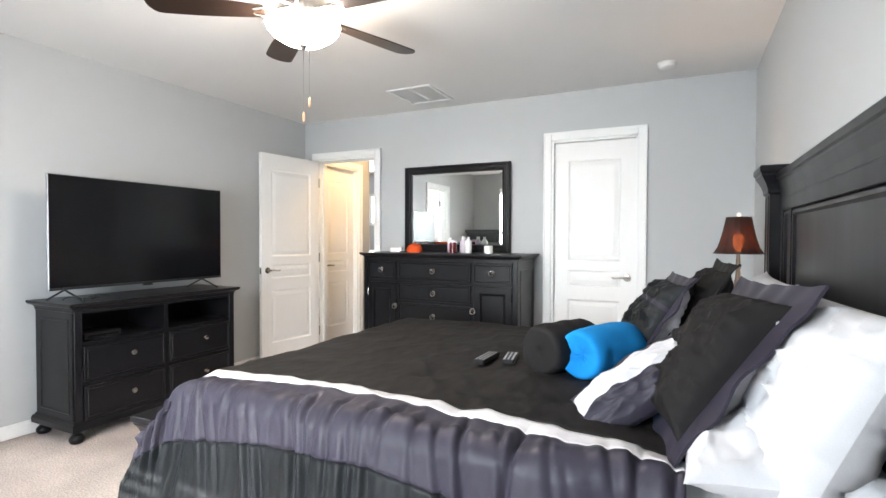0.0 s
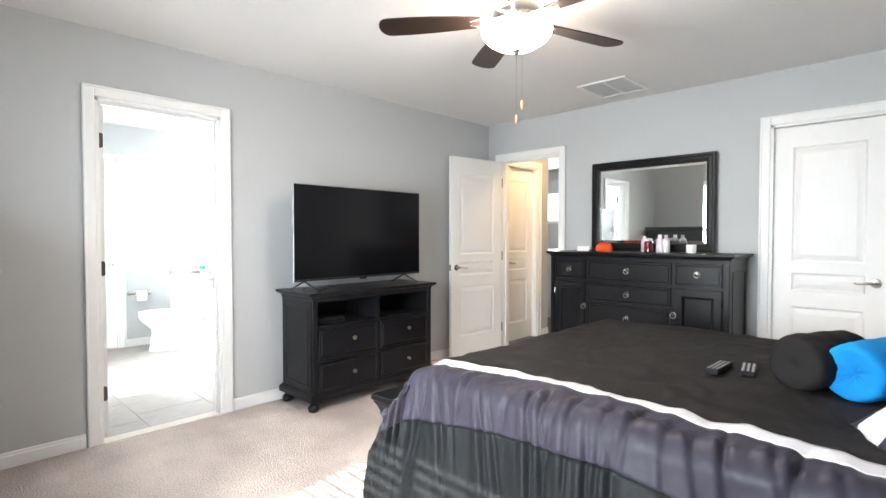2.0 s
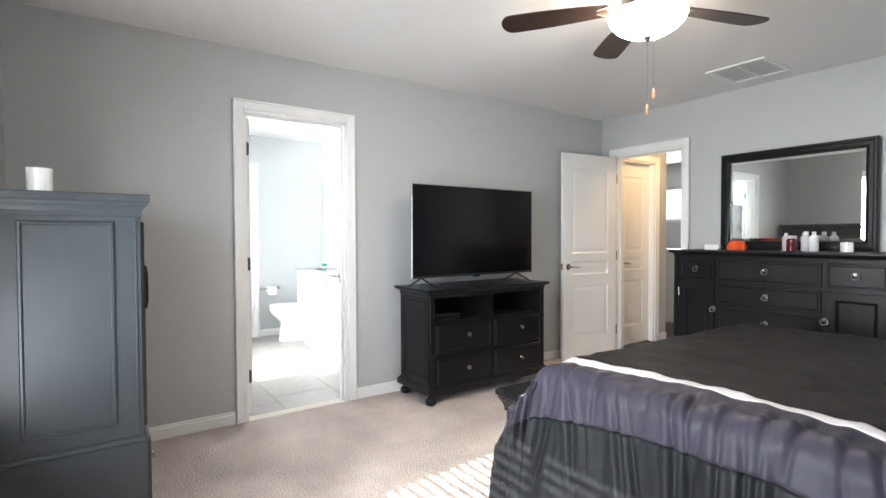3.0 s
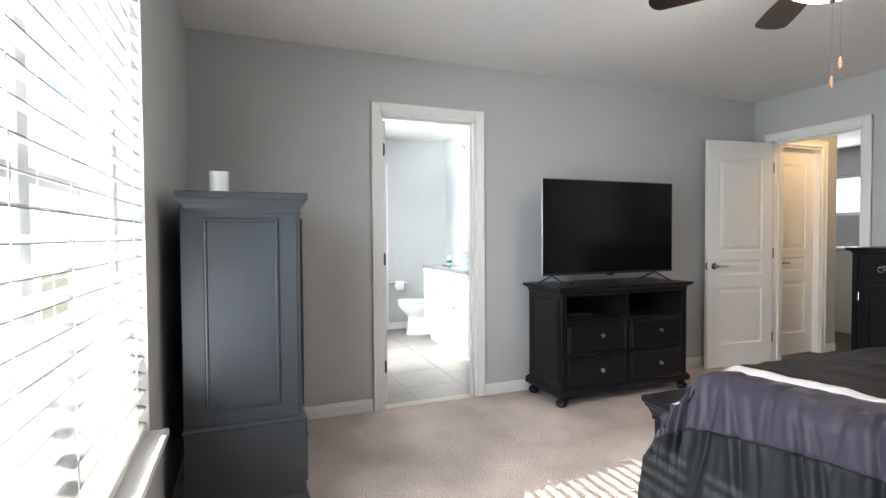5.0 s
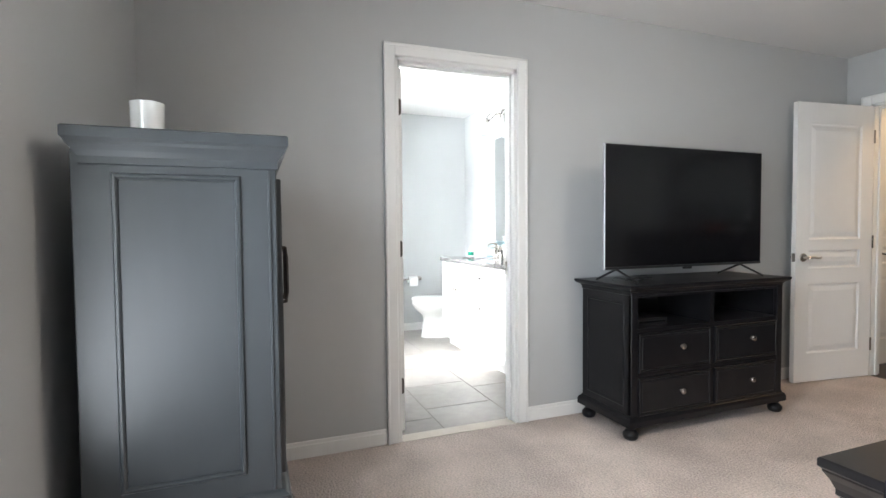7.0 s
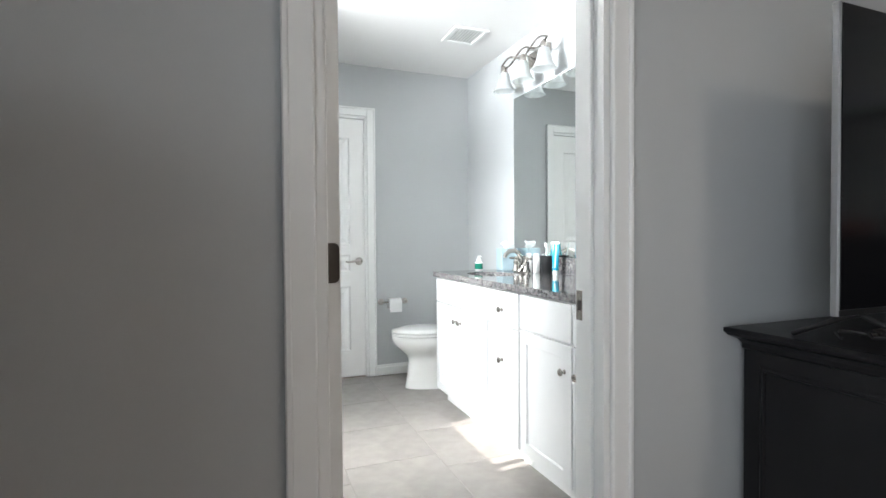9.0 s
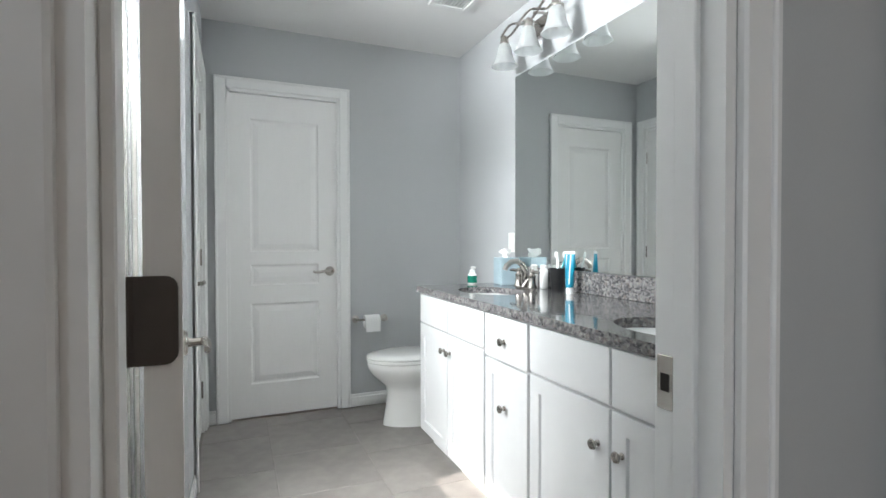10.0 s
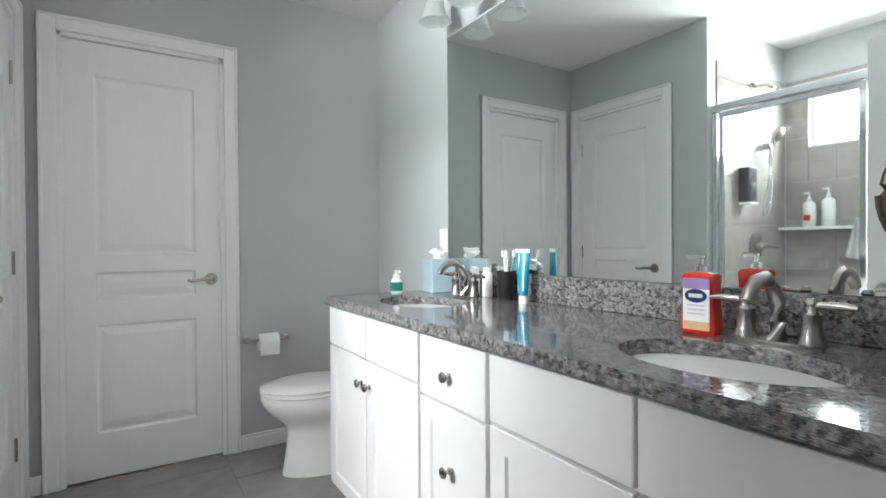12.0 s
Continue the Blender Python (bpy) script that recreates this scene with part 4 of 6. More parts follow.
# ---- bedroom furniture ----
def knob(parent, x, y, z, nx, ny, r=0.016, name="knob", metal=None):
    """A round pull standing out along (nx, ny)."""
    m = Matrix.Translation((x, y, z)) @ Vector((nx, ny, 0)).to_track_quat("Z", "Y").to_matrix().to_4x4()
    prof = ((r * 0.62, 0.0), (r * 0.62, 0.003), (r * 0.36, 0.006), (r * 0.36, 0.013), (r * 0.8, 0.017), (r, 0.021), (r * 0.86, 0.026), (r * 0.4, 0.029))
    return part(name, lathe(bm_new(), prof, 16, m=m), metal or NICKEL, parent, "brushed nickel knob", 40)


def ring_pull(parent, x, y, z, nx, ny):
    """A round back plate with a hanging ring."""
    m = Matrix.Translation((x, y, z)) @ Vector((nx, ny, 0)).to_track_quat("Z", "Y").to_matrix().to_4x4()
    k = part("ring_pull", lathe(bm_new(), ((0.015, 0.0), (0.016, 0.003), (0.010, 0.007), (0.007, 0.014)), 14, m=m), NICKEL, parent, "nickel ring pull", 40)
    side = Vector((-ny, nx, 0))
    c = Vector((x, y, z - 0.010)) + Vector((nx, ny, 0)) * 0.012
    pts = [c + side * (0.021 * math.cos(a)) + Vector((0, 0, 0.019 * math.sin(a))) + Vector((nx, ny, 0)) * (0.005 * (1 - math.sin(a))) for a in (2 * math.pi * i / 18 for i in range(18))]
    part("ring", tube(bm_new(), pts, 0.0036, 7, closed=True), NICKEL, k, smooth=50)
    return k


BUN = ((0.022, 0.0), (0.034, 0.006), (0.041, 0.022), (0.040, 0.036), (0.028, 0.05), (0.020, 0.056), (0.024, 0.062), (0.030, 0.07), (0.030, 0.08))
TOPM = ((-0.004, -0.06), (0.004, -0.055), (0.004, -0.042), (0.012, -0.03), (0.028, -0.022), (0.03, -0.02), (0.036, -0.012), (0.036, -0.002), (0.032, 0.0))
BASEM = ((0.022, 0.0), (0.022, 0.03), (0.016, 0.045), (0.008, 0.05), (0.004, 0.06))


def drawer(parent, m, x0, x1, z0, z1, name="drawer", lift=0.012):
    """A drawer front in the local plane y = 0, looking along -y, placed by m."""
    bm = bm_new()
    ring_panel(bm, m, x0, x1, z0, z1, 0, ((0, 0.004), (0.0, -lift + 0.003), (0.003, -lift), (0.010, -lift), (0.013, -lift + 0.004), (0.018, -lift + 0.004), (0.022, -lift)))
    return part(name, bm, BLACK, parent)


def tv_stand():
    c = thing("media_chest", "black wooden media chest with open shelves and four drawers", "chest")
    x0, x1, y0, y1 = -4.915, -4.505, 1.735, 2.885
    for a, b in ((y0, y0 + 0.03), (y1 - 0.03, y1)):
        part("side", box(bm_new(), x0, x1, a, b, 0.10, 0.79), BLACK, c)
    part("back_board", box(bm_new(), x0, x0 + 0.015, y0 + 0.03, y1 - 0.03, 0.10, 0.79), BLACK, c)
    for z in (0.10, 0.335, 0.575, 0.765):
        part("shelf", box(bm_new(), x0 + 0.015, x1 - 0.002, y0 + 0.03, y1 - 0.03, z, z + 0.022), BLACK, c)
    part("divider", box(bm_new(), x0 + 0.016, x1 - 0.001, 2.30, 2.33, 0.122, 0.765), BLACK, c)
    for a in (y0, y1 - 0.045):
        part("corner_post", box(bm_new(), x1 - 0.02, x1 + 0.006, a, a + 0.045, 0.09, 0.79, 0.003), BLACK, c)
    part("top", skirted(bm_new(), x0, x1, y0, y1, [(o, 0.835 + z) for o, z in TOPM]), BLACK, c, "moulded black top")
    part("base_moulding", skirted(bm_new(), x0, x1, y0, y1, [(o, 0.075 + z) for o, z in BASEM]), BLACK, c)
    for a in (x0 + 0.035, x1 - 0.02):
        for b in (y0 + 0.02, y1 - 0.02):
            part("bun_foot", lathe(bm_new(), BUN, 18, a, b), BLACK, c, smooth=50)
    part("side_field", ring_panel(bm_new(), pose(0, y0 - 0.0005, 0), x0 + 0.045, x1 - 0.05, 0.17, 0.74, 0, FIELD), BLACK, c)
    part("side_field", ring_panel(bm_new(), pose(0, y1 + 0.0005, 0, 0, 0, 180), -x1 + 0.05, -x0 - 0.045, 0.17, 0.74, 0, FIELD), BLACK, c)
    m = pose(x1, 0, 0, 0, 0, 90)
    for a, b in ((y0 + 0.05, 2.298), (2.332, y1 - 0.05)):
        for z0, z1, kz in ((0.128, 0.332, 0.237), (0.362, 0.572, 0.485)):
            d = drawer(c, m, a, b, z0, z1)
            knob(d, x1 + 0.008, 2.075 if a < 2.2 else 2.615, kz, 1, 0, 0.017)
    bx = thing("media_box", "small black electronics box on the open shelf", "media box")
    part("case", box(bm_new(), -4.75, -4.57, 1.83, 2.05, 0.597, 0.635, 0.004), PLASTIC_B, bx)
    part("front_strip", box(bm_new(), -4.571, -4.568, 1.85, 2.03, 0.612, 0.62), SCREEN, bx)
    return c


def television():
    c = thing("television", "large flat television, switched off, on the media chest", "television")
    y0, y1, z0, z1, x = 1.68, 2.893, 0.905, 1.605, -4.655
    part("back_shell", box(bm_new(), x - 0.05, x - 0.012, y0 + 0.12, y1 - 0.12, z0 + 0.03, z0 + 0.42, 0.012, 2), PLASTIC_B, c)
    part("bezel", box(bm_new(), x - 0.014, x + 0.004, y0, y1, z0, z1, 0.003), mat("silver_edged_plastic", (0.30, 0.30, 0.31), 0.35, 0.6), c, "thin silver bezel")
    part("screen", box(bm_new(), x + 0.003, x + 0.0065, y0 + 0.006, y1 - 0.006, z0 + 0.016, z1 - 0.006), SCREEN, c, "dark glossy screen")
    part("lower_strip", box(bm_new(), x + 0.003, x + 0.007, y0 + 0.004, y1 - 0.004, z0 + 0.002, z0 + 0.015), PLASTIC_B, c)
    part("sensor_bump", box(bm_new(), x - 0.006, x + 0.005, 2.25, 2.32, z0 - 0.012, z0 + 0.002, 0.003), PLASTIC_B, c)
    for y in (y0 + 0.09, y1 - 0.17):
        leg = part("foot", tube(bm_new(), ((x - 0.13, y - 0.035, 0.842), (x - 0.02, y - 0.004, 0.90), (x, y, 0.905), (x + 0.02, y + 0.004, 0.895), (x + 0.12, y + 0.04, 0.842)), 0.0065, 8), PLASTIC_B, c, "black splayed foot", 50)
    return c


def cable():
    c = thing("power_cable", "black cable trailing over the chest top behind the television", "cable")
    part("cord", tube(bm_new(), [(-4.70 - 0.03 * math.sin(i * 0.9), 1.78 + 0.02 * i, 0.842 + 0.01 * max(0, math.sin(i * 0.7))) for i in range(14)], 0.004, 6), PLASTIC_B, c, smooth=60)
    part("cord_loop", tube(bm_new(), [(-4.66 + 0.035 * math.cos(i * 0.5), 1.90 + 0.06 * math.sin(i * 0.5), 0.842 + 0.004 * (i % 3)) for i in range(12)], 0.004, 6), PLASTIC_B, c, smooth=60)
    return c


def dresser():
    c = thing("dresser", "wide black wooden dresser with drawers, two doors and ring pulls", "dresser")
    x0, x1, y0, y1, zt = -3.84, -2.43, 3.735, 4.19, 1.10
    part("carcass", box(bm_new(), x0, x1, y0, y1, 0.10, zt - 0.05, 0.003), BLACK, c)
    part("top", skirted(bm_new(), x0, x1, y0, y1, [(o, zt + z) for o, z in TOPM]), BLACK, c, "moulded black top")
    part("base_moulding", skirted(bm_new(), x0, x1, y0, y1, [(o, 0.075 + z) for o, z in BASEM]), BLACK, c)
    for a in (x0 + 0.02, x1 - 0.02):
        for b in (y0 + 0.02, y1 - 0.03):
            part("bun_foot", lathe(bm_new(), BUN, 18, a, b), BLACK, c, smooth=50)
    m = pose(0, y0 - 0.002, 0)
    for a in (x0, x1 - 0.035):
        part("corner_post", box(bm_new(), a, a + 0.035, y0 - 0.014, y0, 0.11, zt - 0.05, 0.003), BLACK, c)
    xa, xb = -3.50, -2.805
    cols = ((x0 + 0.045, xa - 0.012), (xa + 0.012, xb - 0.012), (xb + 0.012, x1 - 0.045))
    for a, b in cols:
        d = drawer(c, m, a, b, 0.87, 1.03)
        ring_pull(d, (a + b) / 2, y0 - 0.014, 0.962, 0, -1)
    for z0, z1, kz in ((0.70, 0.845, 0.778), (0.47, 0.675, 0.585), (0.15, 0.445, 0.31)):
        d = drawer(c, m, cols[1][0], cols[1][1], z0, z1)
        ring_pull(d, -3.15, y0 - 0.014, kz, 0, -1)
    for (a, b), kx, hx in ((cols[0], -3.515, cols[0][0]), (cols[2], -2.795, cols[2][1])):
        d = part("door", ring_panel(bm_new(), m, a, b, 0.15, 0.845, 0, ((0, 0.004), (0, -0.010), (0.003, -0.013), (0.05, -0.013), (0.056, -0.018), (0.062, -0.013), (0.07, -0.002), (0.085, -0.002))), BLACK, c)
        ring_pull(d, kx, y0 - 0.014, 0.655, 0, -1)
        for hz in (0.30, 0.76):
            part("hinge", lathe(bm_new(), ((0.005, hz - 0.028), (0.005, hz + 0.028)), 8, hx, y0 - 0.016), NICKEL, d, "small nickel hinge")
    part("side_field", ring_panel(bm_new(), pose(x1 + 0.0005, 0, 0, 0, 0, 90), y0 + 0.06, y1 - 0.05, 0.17, 0.98, 0, FIELD), BLACK, c)
    part("side_field", ring_panel(bm_new(), pose(x0 - 0.0005, 0, 0, 0, 0, -90), -y1 + 0.05, -y0 - 0.06, 0.17, 0.98, 0, FIELD), BLACK, c)
    return c


def framed_mirror():
    c = thing("dresser_mirror", "rectangular mirror in a moulded black frame standing on the dresser", "mirror")
    x0, x1, z0, z1, y = -3.69, -2.648, 1.101, 1.893, 4.185
    fr = bm_new()
    steps = ((0.0, 0.03), (0.0, -0.008), (0.006, -0.016), (0.02, -0.016), (0.028, -0.008), (0.05, -0.008), (0.058, -0.014), (0.066, -0.012), (0.072, 0.006))
    loops = [[fr.verts.new((x, y + d, z)) for x, z in ((x0 + i, z0 + i), (x1 - i, z0 + i), (x1 - i, z1 - i), (x0 + i, z1 - i))] for i, d in steps]
    for p, q in zip(loops, loops[1:]):
        for i in range(4):
            fr.faces.new((p[i], p[(i + 1) % 4], q[(i + 1) % 4], q[i]))
    part("frame", fr, BLACK, c, "black moulded frame")
    part("backing", box(bm_new(), x0 + 0.01, x1 - 0.01, y + 0.012, y + 0.03, z0 + 0.01, z1 - 0.01), BLACK, c)
    part("glass", ring_panel(bm_new(), pose(0, y, 0), x0 + 0.070, x1 - 0.070, z0 + 0.070, z1 - 0.070, 0, ((0, 0.008), (0.022, 0.0055))), MIRROR, c, "bevelled mirror glass")
    return c


def armoire():
    c = thing("chest_of_drawers", "tall dark charcoal wardrobe chest with panelled sides and a lower drawer", "chest")
    x0, x1, y0, y1 = -4.86, -3.785, -0.508, -0.06
    part("upper_case", box(bm_new(), x0, x1, y0, y1, 0.44, 1.33, 0.003), ARM, c)
    part("lower_case", box(bm_new(), x0 - 0.012, x1 + 0.012, y0, y1 + 0.012, 0.09, 0.43, 0.004), ARM, c)
    part("waist_moulding", skirted(bm_new(), x0, x1, y0 + 0.013, y1, ((0.012, 0.428), (0.018, 0.432), (0.018, 0.438), (0.010, 0.446), (0.002, 0.45))), ARM, c)
    part("cornice", skirted(bm_new(), x0, x1, y0 + 0.02, y1, ((-0.004, 1.29), (0.004, 1.295), (0.004, 1.312), (0.012, 1.325), (0.022, 1.338), (0.024, 1.345), (0.03, 1.352), (0.03, 1.374), (0.026, 1.378))), ARM, c, "stepped cornice top")
    part("base_moulding", skirted(bm_new(), x0 - 0.012, x1 + 0.012, y0 + 0.013, y1 + 0.012, ((0.012, 0.05), (0.012, 0.10), (0.006, 0.112), (0.002, 0.118))), ARM, c)
    for a in (x0 + 0.04, x1 - 0.03):
        for b in (y0 + 0.04, y1 - 0.02):
            part("bun_foot", lathe(bm_new(), [(r, z * 0.68) for r, z in BUN], 18, a, b), ARM, c, smooth=50)
    steps = ((0, 0.0), (0.004, -0.007), (0.010, -0.008), (0.014, -0.004), (0.017, 0.006), (0.026, 0.010), (0.04, 0.010))
    m = pose(x1 + 0.0008, 0, 0, 0, 0, 90)
    part("side_panel", ring_panel(bm_new(), m, y0 + 0.08, y1 - 0.085, 0.505, 1.275, 0, steps), ARM, c, "sunken side panel")
    part("corner_bead", box(bm_new(), x1 - 0.004, x1 + 0.004, y1 - 0.022, y1 - 0.014, 0.45, 1.29, 0.002), ARM, c)
    m = pose(0, y1 + 0.0005, 0, 0, 0, 180)
    xm = (x0 + x1) / 2
    for a, b, hx in ((x0 + 0.05, xm - 0.004, xm - 0.05), (xm + 0.004, x1 - 0.05, xm + 0.05)):
        d = part("door", ring_panel(bm_new(), m, -b, -a, 0.47, 1.275, 0, ((0, 0.004), (0, -0.010), (0.003, -0.013), (0.06, -0.013), (0.066, -0.017), (0.074, -0.010), (0.080, -0.004), (0.095, -0.004))), ARM, c)
        part("handle", tube(bm_new(), ((hx, y1 + 0.012, 0.88), (hx, y1 + 0.046, 0.885), (hx, y1 + 0.050, 0.92), (hx, y1 + 0.050, 1.04), (hx, y1 + 0.046, 1.075), (hx, y1 + 0.012, 1.08)), 0.007, 8), IRON, d, "dark bar handle", 50)
    d = part("drawer", ring_panel(bm_new(), pose(0, y1 + 0.0125, 0, 0, 0, 180), -x1 + 0.05, -x0 - 0.05, 0.14, 0.41, 0, ((0, 0.004), (0, -0.010), (0.003, -0.013), (0.012, -0.013), (0.016, -0.009), (0.02, -0.012))), ARM, c)
    for a in (x0 + 0.25, x1 - 0.25):
        ring_pull(d, a, y1 + 0.026, 0.29, 0, 1)
    return c


ARM = mat("charcoal_painted_wood", (0.032, 0.037, 0.041), 0.38, grain=16, amount=0.15, bump=0.06, coarse=4, coarse_amount=0.12, stretch=(1, 1, 0.2), spec=0.5)
tv_stand()
television()
cable()
dresser()
framed_mirror()
armoire()

jar = thing("candle_jar", "white ceramic candle jar standing on the tall chest", "candle")
part("jar", lathe(bm_new(), ((0.034, 0), (0.039, 0.004), (0.040, 0.082), (0.041, 0.092), (0.037, 0.092), (0.036, 0.08), (0.01, 0.078)), 24), PORCELAIN, jar, smooth=40)
jar.location = (-3.915, -0.370, 1.378)


# things on the dresser
def bottle(name, label, x, y, z, prof, material, category, cap=None, cap_mat=None):
    c = thing(name, label, category, pose(x, y, z))
    part("body", lathe(bm_new(), prof, 20), material, c, smooth=40)
    if cap:
        part("cap", lathe(bm_new(), cap, 14), cap_mat or PLASTIC_W, c, "round cap", 40)
    return c


RED_GLASS = mat("dark_red_wax_jar", (0.10, 0.006, 0.012), 0.12, coat=0.6, bump=0)
LILAC = mat("pale_lilac_plastic", (0.60, 0.55, 0.62), 0.35)
T = 1.1
bottle("jar_candle", "dark red jar candle standing on the dresser", -3.075, 3.95, T, ((0.030, 0), (0.034, 0.004), (0.034, 0.078), (0.028, 0.088), (0.028, 0.092)), RED_GLASS, "candle", ((0.032, 0.092), (0.033, 0.108), (0.02, 0.114)), LILAC)
bottle("lotion_bottle", "pale lilac lotion bottle on the dresser", -3.01, 4.02, T, ((0.028, 0), (0.031, 0.004), (0.031, 0.095), (0.014, 0.118)), LILAC, "bottle", ((0.015, 0.118), (0.015, 0.142)), PLASTIC_W)
bottle("lotion_bottle", "white lotion bottle on the dresser", -2.955, 4.00, T, ((0.026, 0), (0.029, 0.004), (0.029, 0.10), (0.012, 0.118)), PLASTIC_W, "bottle", ((0.013, 0.118), (0.013, 0.14)), LILAC)
bottle("lotion_bottle", "pale pink bottle on the dresser", -3.14, 4.03, T, ((0.024, 0), (0.026, 0.004), (0.026, 0.10), (0.012, 0.115)), mat("pale_pink_plastic", (0.66, 0.50, 0.54), 0.35), "bottle", ((0.012, 0.115), (0.012, 0.132)), PLASTIC_W)
bottle("votive_candle", "small white votive candle on the dresser", -2.735, 3.90, T, ((0.031, 0), (0.036, 0.004), (0.036, 0.062), (0.032, 0.066), (0.031, 0.056)), PORCELAIN, "candle")
card = thing("small_box", "small white carton lying on the dresser", "box", pose(-3.64, 3.95, T, 0, 0, 12))
part("carton", box(bm_new(), -0.055, 0.055, -0.03, 0.03, 0, 0.042, 0.002), PAPER, card)


def cap_hat():
    c = thing("baseball_cap", "orange baseball cap with a dark brim on the dresser", "cap", pose(-3.44, 3.92, T, 0, 0, 20) @ Matrix.Scale(0.82, 4))
    bm = bm_new()
    lathe(bm, ((0.085, 0.0), (0.088, 0.02), (0.082, 0.05), (0.062, 0.078), (0.032, 0.092), (0.006, 0.096)), 24, sy=0.86)
    for v in bm.verts:
        v.co.z *= 1 + 0.12 * crinkle(v.co, 18)
        v.co += 0.006 * Vector((crinkle(v.co, 20), crinkle(v.co, 23), 0))
    part("crown", bm, CLOTH_ORANGE, c, smooth=60)
    part("button", lathe(bm_new(), ((0.008, 0.094), (0.008, 0.10), (0.003, 0.103)), 10), CLOTH_ORANGE, c)
    out = [(-0.07, -0.03), (-0.12, -0.05), (-0.155, -0.02), (-0.16, 0.02), (-0.12, 0.05), (-0.07, 0.035)]
    part("brim", prism(bm_new(), out, 0.004, 0.012), CLOTH_BLACK, c, "dark curved brim")
    return c


cap_hat()


# ---- nightstand and lamp ----
def nightstand():
    c = thing("nightstand", "black wooden nightstand beside the bed", "nightstand")
    x0, x1, y0, y1 = -1.26, -0.86, 3.07, 3.52
    part("carcass", box(bm_new(), x0, x1, y0, y1, 0.09, 0.66, 0.003), BLACK, c)
    part("top", skirted(bm_new(), x0, x1 - 0.03, y0 + 0.03, y1, [(o, 0.72 + z) for o, z in TOPM]), BLACK, c)
    m = pose(x0 - 0.001, 0, 0, 0, 0, -90)
    for z0, z1 in ((0.14, 0.37), (0.39, 0.63)):
        d = drawer(c, m, -y1 + 0.04, -y0 - 0.04, z0, z1)
        ring_pull(d, x0 - 0.012, (y0 + y1) / 2, (z0 + z1) / 2, -1, 0)
    for a in (x0 + 0.045, x1 - 0.045):
        for b in (y0 + 0.045, y1 - 0.045):
            part("bun_foot", lathe(bm_new(), [(r, z * 1.15) for r, z in BUN], 16, a, b), BLACK, c, smooth=50)
    return c


def bell_shade_panels(bm, cx, cy, z0, z1, r0, r1, n=8, t=0.002):
    """A panelled bell shade, open at top and bottom."""
    rings = []
    for side in (0, 1):
        for q in range(7):
            f = q / 6
            z = z0 + (z1 - z0) * f
            r = r0 + (r1 - r0) * (f ** 0.62) - side * t
            rings.append([bm.verts.new((cx + r * (1 - 0.035 * (k % 2)) * math.cos(math.pi * k / n), cy + r * (1 - 0.035 * (k % 2)) * math.sin(math.pi * k / n), z)) for k in range(2 * n)])
    order = rings[:7] + rings[7:][::-1]
    for a, b in zip(order, order[1:] + order[:1]):
        for k in range(2 * n):
            bm.faces.new((a[k], a[(k + 1) % (2 * n)], b[(k + 1) % (2 * n)], b[k]))
    return bm


def bedside_lamp():
    c = thing("table_lamp", "lit table lamp with a dark brown bell shade on the nightstand", "lamp")
    x, y, z = -1.02, 3.25, 0.72
    part("base", lathe(bm_new(), ((0.06, 0), (0.062, 0.008), (0.05, 0.018), (0.02, 0.03), (0.014, 0.06), (0.024, 0.11), (0.034, 0.17), (0.03, 0.23), (0.014, 0.29), (0.011, 0.34), (0.017, 0.36), (0.012, 0.375), (0.009, 0.43)), 22, x, y, m=Matrix.Translation((0, 0, z))), BRONZE, c, "dark bronze turned base", 50)
    shade = mat("dark_brown_shade_cloth", (0.010, 0.0065, 0.005), 0.8, grain=260, amount=0.15, bump=0.3)
    n, t = shade.node_tree.nodes, shade.node_tree
    tr, mx = n.new("ShaderNodeBsdfTranslucent"), n.new("ShaderNodeMixShader")
    tr.inputs[0].default_value = (0.45, 0.16, 0.06, 1)
    mx.inputs[0].default_value = 0.04
    t.links.new(n["Principled BSDF"].outputs[0], mx.inputs[1])
    t.links.new(tr.outputs[0], mx.inputs[2])
    tp, weave = n.new("ShaderNodeBsdfTransparent"), n.new("ShaderNodeMixShader")
    tp.inputs[0].default_value = (1.0, 0.55, 0.28, 1)
    weave.inputs[0].default_value = 0.035
    t.links.new(mx.outputs[0], weave.inputs[1])
    t.links.new(tp.outputs[0], weave.inputs[2])
    t.links.new(weave.outputs[0], n["Material Output"].inputs[0])
    s = part("shade", bell_shade_panels(bm_new(), x, y, 1.15, 1.348, 0.122, 0.062), shade, c, "dark brown bell shade")
    for q, r in ((1.15, 0.122), (1.348, 0.062)):
        part("shade_trim", tube(bm_new(), [(x + r * math.cos(2 * math.pi * k / 32), y + r * math.sin(2 * math.pi * k / 32), q) for k in range(32)], 0.003, 6, closed=True), IRON, s)
    part("harp", tube(bm_new(), [(x + 0.045 * math.cos(a), y, 1.22 + 0.135 * math.sin(a)) for a in (math.pi * (k / 14) for k in range(15))], 0.002, 6), NICKEL, c)
    part("finial", lathe(bm_new(), ((0.006, 1.352), (0.011, 1.36), (0.012, 1.368), (0.004, 1.376)), 12, x, y), CEIL, c, "pale round finial")
    part("bulb", lathe(bm_new(), ((0.012, 1.16), (0.022, 1.19), (0.03, 1.22), (0.026, 1.245), (0.008, 1.262)), 16, x, y), LAMPBULB, c, "glowing bulb", 60)
    return c


nightstand()
bedside_lamp()


